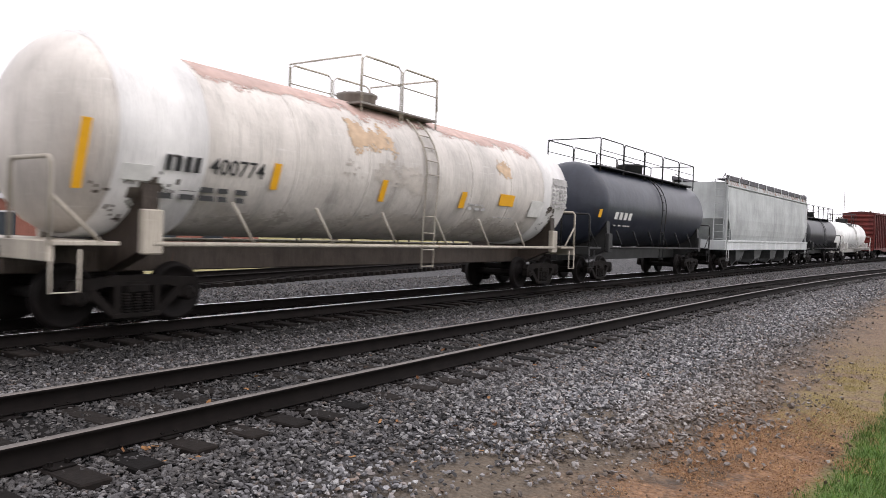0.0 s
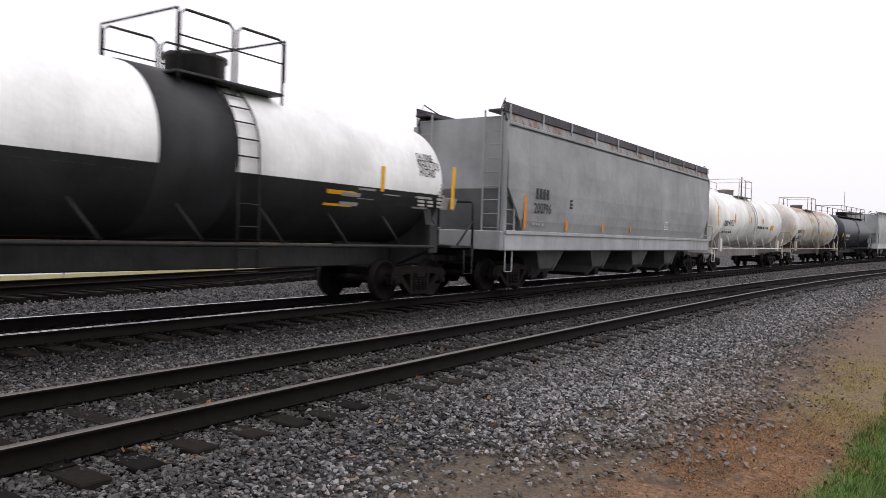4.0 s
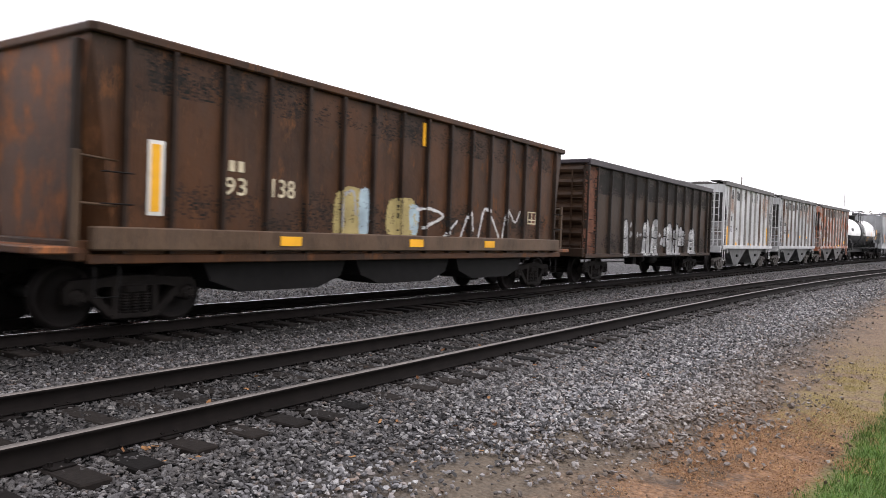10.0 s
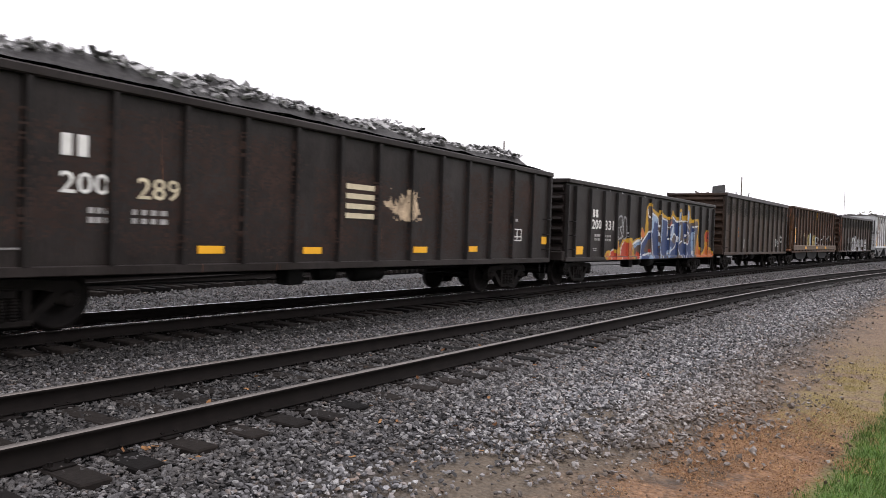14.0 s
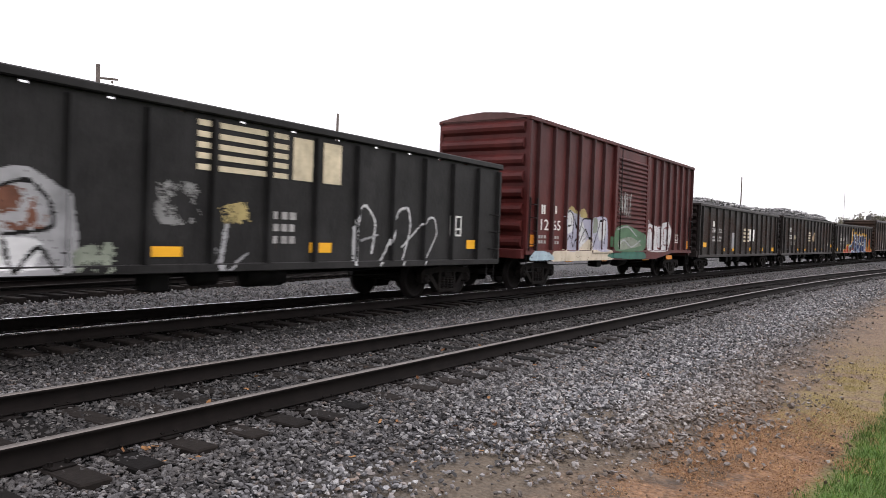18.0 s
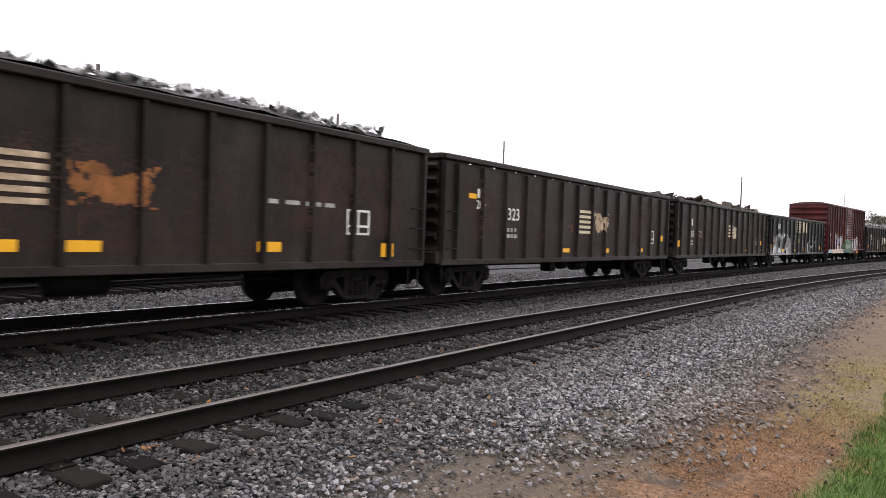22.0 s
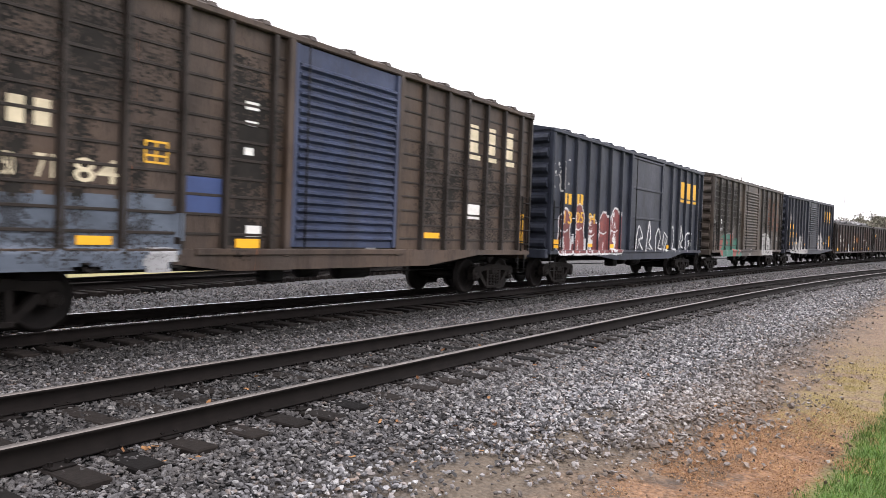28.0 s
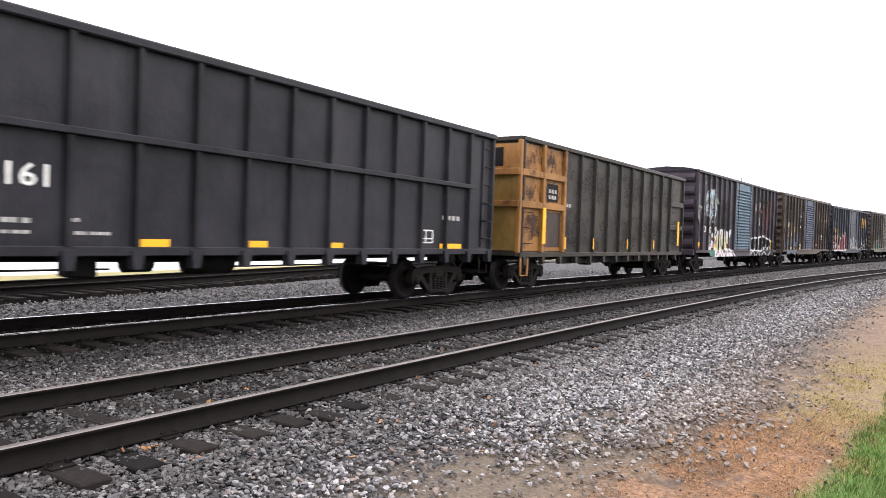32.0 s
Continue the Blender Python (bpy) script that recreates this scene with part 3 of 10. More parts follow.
def smear(root, x0, x1, z0, z1, mat, seed, cover=0.6, scale=2.0, cell=0.05, name="paint_patch", label="", feather=0.0):
    """A ragged patch of paint, bare metal or overspray."""
    x, z = np.arange(x0, x1, cell), np.arange(z0, z1, cell)
    X, Z = np.meshgrid(x, z, indexing="ij")
    e = np.minimum(np.minimum(X - x0, x1 - X), 0.5) * 2 * np.minimum(1, np.minimum(np.minimum(Z - z0 + 0.1, z1 - Z), 0.4) * 2.5)
    val = mottle(X * scale, Z * scale, seed) * 0.6 + mottle(X * scale * 3.3, Z * scale * 3.3, seed + 50) * 0.4
    val = val + (np.random.default_rng(seed).random(X.shape) - 0.5) * feather
    idx = np.where(val < cover * (0.35 + e), 0, -1)
    return tagged(coat(root, x, z, idx, [mat], name, label, 0.003), kind="stuff")


def tank_smear(root, R, zc, x0, x1, a0, a1, mat, seed, cover=0.6, scale=2.0, fade=(0.5, 0.25), label=""):
    """A ragged stain on a tank's near side between two places along it and two angles up its flank. fade: width of its ragged border along and up."""
    x, a = np.arange(x0, x1, 0.045), np.arange(a0, a1, 0.03)
    X, A = np.meshgrid(x, a, indexing="ij")
    e = np.clip(np.minimum(X - x0, x1 - X) / fade[0], 0, 1) * np.clip((A - a0) / fade[1], 0, 1) * (np.clip((a1 - A) / fade[1], 0, 1) if a1 < 1.5 else 1)
    val = mottle(X * scale, A * R * scale, seed) * 0.6 + mottle(X * scale * 3.1, A * R * scale * 3.1, seed + 9) * 0.4
    keep = val + (np.random.default_rng(seed).random(X.shape) - 0.5) * 0.3 < cover * 1.5 * e
    keep[-1, :] = keep[:, -1] = False
    i, k = np.nonzero(keep)
    n = len(a)
    c = i * n + k
    f = np.stack((c, c + n, c + n + 1, c + 1), 1)
    v = np.stack((X, -R * np.cos(A), zc + R * np.sin(A)), -1).reshape(-1, 3)
    used, inv = np.unique(f, return_inverse=True)
    return tagged(part("stain", bm_mesh("stain", v[used], inv.reshape(-1, 4), mat), None, root, label), kind="stuff")


def mottle(u, v, seed):
    """Smooth noise between 0 and 1."""
    g = np.random.default_rng(seed).random((64, 64))
    i, k = np.floor(u).astype(int), np.floor(v).astype(int)
    a, b = u - i, v - k
    a, b = a * a * (3 - 2 * a), b * b * (3 - 2 * b)
    at = lambda p, q: g[p % 64, q % 64]
    return (at(i, k) * (1 - a) + at(i + 1, k) * a) * (1 - b) + (at(i, k + 1) * (1 - a) + at(i + 1, k + 1) * a) * b
# ---- ground, tracks and what lies beside them ----
def ground_z(x, y):
    off = y - line_y(x)
    sid = siding_off(np.asarray(x, float))
    a = np.interp(off - (sid - SIDING) * (off < -2), (-60, -12, -9.4, -8.0, -6.35, -6.0, -5.6, -3.8, -3.4, -3.0, -2.4, -1.75, -1.4, -1.25, -0.8, 1.3, 1.8, 3.6, 7.5, 9.5, 14, 80),
                  (-0.55, -0.5, -0.47, -0.42, -0.275, -0.25, -0.225, -0.215, -0.235, -0.27, -0.31, -0.28, -0.24, -0.228, -0.222, -0.222, -0.27, -0.33, -0.3, -0.34, -0.33, -0.35))
    return a + rise(np.asarray(x, float))


_gx = np.concatenate((np.arange(-2500, -100, 200), np.arange(-100, 0, 10), np.arange(0, 40, 1.0), np.arange(40, 160, 4), np.arange(160, 600, 40), np.arange(600, 3001, 200)))
_gy = np.concatenate((np.arange(-2500, -100, 240), np.arange(-100, -14, 8), np.arange(-14, 12, 0.5), np.arange(12, 60, 6), np.arange(60, 300, 40), np.arange(300, 2501, 220)))
_X, _Y = np.meshgrid(_gx, _gy, indexing="ij")
_Yw = _Y + line_y(_X) * np.exp(-(_Y / 150.0) ** 2)
_Z = ground_z(_X, _Yw) - 0.035
_ny = len(_gy)
_q = (np.arange(len(_gx) - 1)[:, None] * _ny + np.arange(_ny - 1)[None, :]).ravel()
ground = new("ground", bm_mesh("ground", np.stack((_X, _Yw, _Z), -1).reshape(-1, 3), np.stack((_q, _q + _ny, _q + _ny + 1, _q + 1), 1), M_GROUND))
tagged(ground, "grey stone ballast, brown dirt with dead grass and green verge beside rails", "ground", kind="structure")

RAIL = ((-0.07, -0.172), (0.07, -0.172), (0.07, -0.158), (0.012, -0.142), (0.012, -0.04), (0.035, -0.03), (0.036, -0.008), (0.024, 0.0), (-0.024, 0.0), (-0.036, -0.008), (-0.035, -0.03), (-0.012, -0.04), (-0.012, -0.142), (-0.07, -0.158))


def sweep_rail(name, xs, ys, zs, top, label):
    k = len(RAIL)
    d = np.stack((np.gradient(xs), np.gradient(ys)), 1)
    d /= np.linalg.norm(d, axis=1)[:, None]
    v = np.empty((len(xs), k, 3))
    for i, (o, h) in enumerate(RAIL):
        v[:, i] = np.stack((xs - d[:, 1] * o, ys + d[:, 0] * o, zs + h), 1)
    a = (np.arange(len(xs) - 1)[:, None] * k + np.arange(k)[None, :]).ravel()
    b = (np.arange(len(xs) - 1)[:, None] * k + (np.arange(k)[None, :] + 1) % k).ravel()
    me = bm_mesh(name, v.reshape(-1, 3), np.stack((a, b, b + k, a + k), 1), M_RAIL)
    me.materials.append(top)
    idx = np.tile(np.isin(np.arange(k), (6, 7, 8)).astype(np.int32), len(xs) - 1)
    me.polygons.foreach_set("material_index", idx)
    return tagged(new(name, me), label, "rail", kind="structure")


_s = np.concatenate((np.arange(-440, -12, 4.0), np.arange(-12, 60, 0.75), np.arange(60, 200, 2.0), np.arange(200, 520, 5.0)))
for _o in (-GAUGE, GAUGE):
    sweep_rail("rail", *on_line(_s, _o), M_RAILTOP, "steel rail with polished bright head under the train")
for _o in (-GAUGE, GAUGE):
    sweep_rail("rail", *on_line(_s, siding_off(_s) + _o, -0.03), M_RAILDULL, "rusty steel rail with dull worn head on timber ties")
_sx = np.concatenate((np.arange(-60, 0, 4.0), np.arange(0, 60, 1.0), np.arange(60, 300, 6.0)))
for _o in (0.0, 1.53):
    sweep_rail("rail", _sx, spur_y(_sx) + _o, rise(_sx) - 0.005, M_RAIL, "dark rusty rail of a spur track")

# timber ties: one mesh shared, each its own piece of the track
_tie = Shape().bbox(-0.115, 0.115, -1.31, 1.31, -0.18, 0.0, 0.012).mesh("tie", M_TIE)
_plate = Shape()
for _c in (-GAUGE, GAUGE):
    _plate.bbox(-0.09, 0.09, _c - 0.17, _c + 0.17, 0.0, 0.016, 0.004)
    for _a in (-0.06, 0.06):
        for _b in (-0.1, 0.1):
            _plate.box(_a - 0.012, _a + 0.012, _c + _b - 0.015, _c + _b + 0.015, 0.016, 0.045)
_plate = _plate.mesh("tie_plate", M_RAIL)


TIE_AT = []


def ties(name, s0, s1, step, off, z, label, plates, first=()):
    root = tagged(new(name), label, "railway ties", kind="structure")
    rnd = random.Random(3)
    s = s0
    first = list(first)
    while s < s1:
        if first:
            s = first.pop(0)
        x, y, zz = on_line(s, off(s) if callable(off) else off, z)
        h = float(np.interp(s, ARC, _th))
        t = part("tie", _tie, None, root)
        TIE_AT.append((s, name))
        t.matrix_basis = Matrix.Translation((x, y, zz - 0.172 - 0.016 + rnd.uniform(-0.012, 0.004))) @ Euler((0, rnd.uniform(-0.02, 0.02), h + rnd.uniform(-0.02, 0.02))).to_matrix().to_4x4() @ Matrix.Translation((0, rnd.uniform(-0.05, 0.05), 0))
        if s < plates:
            part("tie_plate", _plate, None, t)
        s = s0 if s < s0 and not first else s + step * rnd.uniform(0.92, 1.08)
    return root


ties("siding_ties", 6.67, 130, 0.51, lambda s: float(siding_off(s)), -0.03, "dark creosoted timber ties half sunk in ballast", 28, (-1.3, -0.8, -0.3, 0.2, 0.7, 1.22, 1.74, 2.26, 2.77, 3.2, 3.69, 4.23, 4.69, 5.08, 5.54, 6.13))
ties("main_ties", -6, 110, 0.51, 0.0, 0.0, "dark creosoted timber ties under the train", 12)
_spur = tagged(new("spur_ties"), "old dark timber ties of a spur track", "railway ties", kind="structure")
for _k in range(110):
    _x = -3 + _k * 0.52
    part("tie", _tie, None, _spur).matrix_basis = pose(_x, float(spur_y(_x)) + 0.765, float(rise(_x)) - 0.2, 0, 0, 10)


# loose ballast: broken stones, joined
def stones():
    rng = np.random.default_rng(5)
    ico = bmesh.new()
    bmesh.ops.create_icosphere(ico, subdivisions=1, radius=1)
    bv = np.array([v.co[:] for v in ico.verts])
    bf = np.array([[v.index for v in f.verts] for f in ico.faces])
    ico.free()
    forms = []
    for k in range(40):
        w = bv * rng.uniform(0.62, 1.15, (len(bv), 1))
        for _ in range(7):
            nrm = rng.normal(size=3)
            nrm /= np.linalg.norm(nrm)
            h = w @ nrm
            w = w - np.outer(np.maximum(h - rng.uniform(0.3, 0.6), 0), nrm)
        forms.append(w * (rng.uniform(0.85, 1.35), rng.uniform(0.7, 1.05), rng.uniform(0.4, 0.75)))
    forms = np.array(forms)

    octa = np.array(((1, 0, 0), (-1, 0, 0), (0, 1, 0), (0, -1, 0), (0, 0, 1), (0, 0, -1)), float)
    chips = np.array([octa * rng.uniform(0.6, 1.2, (6, 1)) * (rng.uniform(0.9, 1.4), rng.uniform(0.7, 1.1), rng.uniform(0.45, 0.8)) + rng.uniform(-0.3, 0.3, (6, 3)) for _ in range(40)])
    chip_f = np.array(((0, 2, 4), (2, 1, 4), (1, 3, 4), (3, 0, 4), (2, 0, 5), (1, 2, 5), (3, 1, 5), (0, 3, 5)))
    tie_x = np.array([s for s, nm in TIE_AT if nm == "siding_ties"])

    def field(n, x0, x1, o0, o1, r0, r1, lift, oily=False, fine=True):
        # more of them towards the camera
        x = x0 + (x1 - x0) * rng.random(n) ** 1.35
        o = rng.uniform(o0, o1, n)
        # fields fade into one another
        keep = rng.random(n) < np.clip(np.minimum((x - x0) / (0.12 * (x1 - x0)) if x0 > 5 else 1.0, (x1 - x) / (0.3 * (x1 - x0))), 0, 1)
        y = o + line_y(x)
        z = ground_z(x, y)
        # thin out at the ragged edge of the bed and on the ties
        edge = np.interp(x, (2, 4.5, 5.6, 6.8, 8.0, 10.5, 15.7, 24, 34), (-7.4, -7.6, -7.75, -8.05, -8.7, -8.6, -8.35, -8.4, -8.6)) + 0.22 * np.sin(x * 1.7) + 0.16 * np.sin(x * 4.1 + 1)
        keep &= (r1 < 0.03) | (rng.random(n) < np.interp(o - edge, (-1.2, -0.75, -0.3, 0.0, 0.35, 0.9), (0.0, 0.03, 0.16, 0.4, 0.8, 1.0)))
        gap = np.min(np.abs(x[:, None] - tie_x[None, :60]), axis=1)
        keep &= ~((abs(o - siding_off(x)) < 1.28) & (gap < 0.14) & (rng.random(n) < np.where(oily, 0.45, 0.62)))
        for bx, by, br in ((7.45, -7.66, 0.3), (6.5, -7.75, 0.2), (5.1, -7.5, 0.22)):
            keep &= (np.hypot(x - bx, (o - by) * 1.6) > br) | (rng.random(n) < 0.2)
        keep &= oily | (abs(o - siding_off(x)) > 0.72)
        x, y, z = x[keep], y[keep], z[keep]
        m = len(x)
        # stones lie on their flat sides, tipped this way and that
        yaw, tip, way = rng.uniform(0, 6.283, m), rng.normal(0, 0.5, m), rng.uniform(0, 6.283, m)
        q = np.stack((np.cos(tip / 2) * np.cos(yaw / 2), np.sin(tip / 2) * np.cos(way + yaw / 2), np.sin(tip / 2) * np.sin(way + yaw / 2), np.cos(tip / 2) * np.sin(yaw / 2)), 1)
        a, b, c, d = q.T
        R = np.stack((1 - 2 * (c * c + d * d), 2 * (b * c - a * d), 2 * (b * d + a * c), 2 * (b * c + a * d), 1 - 2 * (b * b + d * d), 2 * (c * d - a * b),
                      2 * (b * d - a * c), 2 * (c * d + a * b), 1 - 2 * (b * b + c * c)), 1).reshape(m, 3, 3)
        r = r0 + (r1 - r0) * rng.random(m) ** 1.5
        v = np.einsum("mij,mkj->mki", R, (forms if fine else chips)[rng.integers(0, 40, m)]) * r[:, None, None]
        v += np.stack((x, y, z + lift * r - 0.012), 1)[:, None, :]
        k = bf if fine else chip_f
        f = k[None] + (np.arange(m) * (k.max() + 1))[:, None, None]
        return v.reshape(-1, 3), f.reshape(-1, 3)

    for n, x0, x1, o0, o1, r0, r1, lab, mat, fine in (
            (46000, 1.6, 11, -9.6, -3.0, 0.017, 0.046, "loose grey ballast stones beside the siding", M_STONE, True),
            (92000, 5.5, 30, -9.6, -3.2, 0.018, 0.044, "loose grey ballast stones along the siding", M_STONE, False),
            (14000, 2.5, 24, -3.9, -1.95, 0.02, 0.046, "loose grey ballast stones between the tracks", M_STONE, True),
            (5000, 2.5, 26, -2.0, -1.3, 0.018, 0.042, "oily ballast stones beside the train's rail, darkened for its shade", M_STONEOILSHADE, False),
            (50000, 19, 80, -9.4, -1.9, 0.03, 0.06, "grey ballast stones along the tracks", M_STONE, False),
            (1500, 4.0, 19, -10.0, -7.6, 0.006, 0.024, "small brown clods and chips on the dirt", M_CLOD, False),
            (5000, 1.5, 9, SIDING - 1.9, SIDING - 0.7, 0.018, 0.042, "grimy ballast stones by the siding's tie ends", M_STONEMID, True),
            (5000, 2.2, 9, -3.9, -2.0, 0.018, 0.044, "ballast stones between the tracks, darkened for the train's shade", M_STONEMID, True),
            (14000, 5, 40, 1.9, 6.6, 0.025, 0.05, "grey ballast stones behind the train", M_STONE, False),
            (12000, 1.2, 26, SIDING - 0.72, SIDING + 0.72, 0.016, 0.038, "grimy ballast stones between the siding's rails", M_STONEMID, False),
            (12000, 1.5, 34, -1.6, 1.7, 0.014, 0.034, "oily ballast stones under the train, blackened for its shade", M_STONEOILSHADE, False)):
        v, f = field(n, x0, x1, o0, o1, r0, r1, 0.25, mat != M_STONE, fine)
        tagged(new("ballast", bm_mesh("ballast", v, f, mat, True)), lab, "ballast", kind="stuff")


stones()
# ---- running gear, shared by all cars ----
WHEEL_R, AXLE = 0.44, 0.87


def _wheelset_mesh():
    s = Shape()
    s.lathe([(-0.98, 0.085), (0.98, 0.085)], "y", 12)
    for d in (-1, 1):
        prof = [(0.66, 0.12), (0.66, WHEEL_R - 0.07), (0.675, WHEEL_R + 0.025), (0.7, WHEEL_R + 0.022), (0.712, WHEEL_R), (0.8, WHEEL_R - 0.004), (0.8, WHEEL_R - 0.06), (0.75, WHEEL_R - 0.1), (0.74, 0.2), (0.79, 0.13), (0.79, 0.1)]
        s.lathe([(d * t, r) for t, r in (prof if d > 0 else prof[::-1])], "y", 28)
        s.lathe([(d * t, r) for t, r in ((0.9, 0.115), (1.1, 0.115), (1.13, 0.09), (1.13, 0.03))], "y", 14, 1)
        for k in range(3):
            a = 2 * math.pi * k / 3
            c = (0.06 * math.cos(a), d * 1.14, 0.06 * math.sin(a))
            s.box(c[0] - 0.015, c[0] + 0.015, c[1] - 0.012, c[1] + 0.012, c[2] - 0.015, c[2] + 0.015, 1)
    return s.mesh("wheelset", M_WHEEL, M_TRUCK)


def _frame_mesh(mat):
    """Cast side frame: top member, diagonals, columns, spring seat and pedestals."""
    s = Shape()
    y0, y1 = -0.075, 0.075
    top = [(-1.02, 0.5), (-1.05, 0.58), (-0.95, 0.68), (-0.5, 0.70), (-0.3, 0.73), (0.3, 0.73), (0.5, 0.70), (0.95, 0.68), (1.05, 0.58), (1.02, 0.5), (0.72, 0.52), (0.5, 0.58), (-0.5, 0.58), (-0.72, 0.52)]
    s.prism(top, "y", y0, y1)
    for d in (-1, 1):
        s.prism([(d * 0.66, 0.56), (d * 0.8, 0.52), (d * 0.36, 0.13), (d * 0.3, 0.2)][::d], "y", y0, y1)
        s.prism([(d * 0.26, 0.58), (d * 0.36, 0.6), (d * 0.36, 0.2), (d * 0.26, 0.2)][::d], "y", y0 - 0.01, y1 + 0.01)
        s.prism([(d * 0.98, 0.52), (d * 1.04, 0.52), (d * 1.02, 0.36), (d * 0.97, 0.36)][::d], "y", y0, y1)
        s.prism([(d * 0.7, 0.54), (d * 0.77, 0.54), (d * 0.75, 0.38), (d * 0.71, 0.38)][::d], "y", y0, y1)
        s.bbox(d * 0.87 - 0.1, d * 0.87 + 0.1, y0, y1, 0.5, 0.58)
    s.bbox(-0.38, 0.38, y0 - 0.03, y1 + 0.03, 0.12, 0.2, 0.015)
    s.bbox(-0.17, 0.17, y0 - 0.05, y1 + 0.03, 0.48, 0.6, 0.02)
    return s.mesh("side_frame", mat)


def _spring_mesh(mat):
    prof = []
    for k in range(7):
        z = 0.2 + k * 0.04
        prof += [(z, 0.05), (z + 0.012, 0.072), (z + 0.026, 0.072), (z + 0.036, 0.05)]
    return Shape().lathe(prof, "z", 9).mesh("spring", mat)


MESH_WHEELSET = _wheelset_mesh()
MESH_FRAME = {"dark": _frame_mesh(M_TRUCK), "pale": _frame_mesh(M_TRUCKL)}
MESH_SPRING = {"dark": _spring_mesh(M_TRUCK), "pale": _spring_mesh(M_TRUCKL)}
_bol = Shape().bbox(-0.2, 0.2, -1.1, 1.1, 0.46, 0.66, 0.02).lathe([(0.62, 0.3), (0.78, 0.3), (0.78, 0.16), (0.9, 0.16)], "z", 16)
for _d in (-1, 1):
    _bol.bbox(_d * 0.36 - 0.03, _d * 0.36 + 0.03, -0.85, 0.85, 0.3, 0.42, 0.01)
    for _e in (-1, 1):
        _bol.bbox(_d * 0.4 - 0.03, _d * 0.4 + 0.02, _e * 0.74 - 0.05, _e * 0.74 + 0.05, 0.28, 0.62, 0.01)
MESH_BOLSTER = _bol.mesh("truck", M_TRUCK)
_cp = Shape().bbox(-0.55, 0.12, -0.09, 0.09, 0.78, 0.96, 0.02).bbox(0.1, 0.36, -0.16, 0.13, 0.72, 1.02, 0.04).bbox(0.28, 0.47, -0.15, 0.0, 0.74, 1.0, 0.04)
_cp.tube([(-0.1, -0.2, 0.8), (0.15, -0.24, 0.66), (0.4, -0.2, 0.5), (0.58, -0.1, 0.44)], 0.028, 7)
MESH_COUPLER = _cp.mesh("coupler", M_TRUCK)
_grab = {}


def grab_mesh(w, h, mat, r=0.012, out=0.07):
    """A bent grab iron or step: w wide, h drop."""
    key = (w, h, mat.name, r)
    if key not in _grab:
        if h:
            s = Shape().tube([(-w / 2, 0, 0), (-w / 2, 0, -h), (w / 2, 0, -h), (w / 2, 0, 0)], r, 5)
        else:
            s = Shape().tube([(-w / 2, 0, 0), (-w / 2, -out, 0), (w / 2, -out, 0), (w / 2, 0, 0)], r, 5)
        _grab[key] = s.mesh("grab_iron", mat)
    return _grab[key]


def ladder(root, x, y, z0, z1, mat, w=0.42, n=None, side=True, name="ladder"):
    """Stiles and rungs; side: on the car's side (else across its end)."""
    n = n or max(2, int(round((z1 - z0) / 0.38)))
    s = Shape()
    for d in (-1, 1):
        a = d * w / 2
        s.box(*((a - 0.02, a + 0.02, -0.03, 0.0) if side else (-0.015, 0.015, a - 0.02, a + 0.02)), 0, z1 - z0)
    lad = part(name, s, mat, root, at=(x, y, z0))
    key = ("rung", w, mat.name, side)
    if key not in _grab:
        _grab[key] = Shape().tube([(-w / 2, -0.02, 0), (w / 2, -0.02, 0)] if side else [(0, -w / 2, 0), (0, w / 2, 0)], 0.012, 5).mesh("rung", mat)
    for k in range(n):
        part("rung", _grab[key], None, lad, at=(0, 0, (k + 0.5) * (z1 - z0) / n))
    return lad


CARS = []
SKIN = {}
SILL = {}


def freight_car(name, label, front, rear, inset=1.75, gear="dark", category="freight car"):
    """The Empty of one car with trucks and couplers. front, rear: arc length of its body's ends as the clip starts."""
    root = tagged(new(name), label, category, group="cars of the freight train")
    L = front - rear
    wheels = []
    for d in (1, -1):
        tk = part("truck", MESH_BOLSTER, None, root, at=(d * (L / 2 - inset), 0, 0))
        for e in (-1, 1):
            part("side_frame", MESH_FRAME[gear], None, tk, at=(0, e * 1.02, 0))
            for x in (-0.16, 0.0, 0.16):
                for y in (-0.05, 0.05):
                    part("spring", MESH_SPRING[gear], None, tk, at=(x, e * 1.02 + y, 0))
        for e in (-1, 1):
            w = part("wheelset", MESH_WHEELSET, None, tk, at=(e * AXLE, 0, WHEEL_R))
            wheels.append((w, e * AXLE))
        c = part("coupler", MESH_COUPLER, None, root, at=(d * (L / 2), 0, 0))
        if d < 0:
            c.rotation_euler = (0, 0, math.pi)
    CARS.append((root, (front + rear) / 2, L / 2 - inset, wheels))
    return root, L


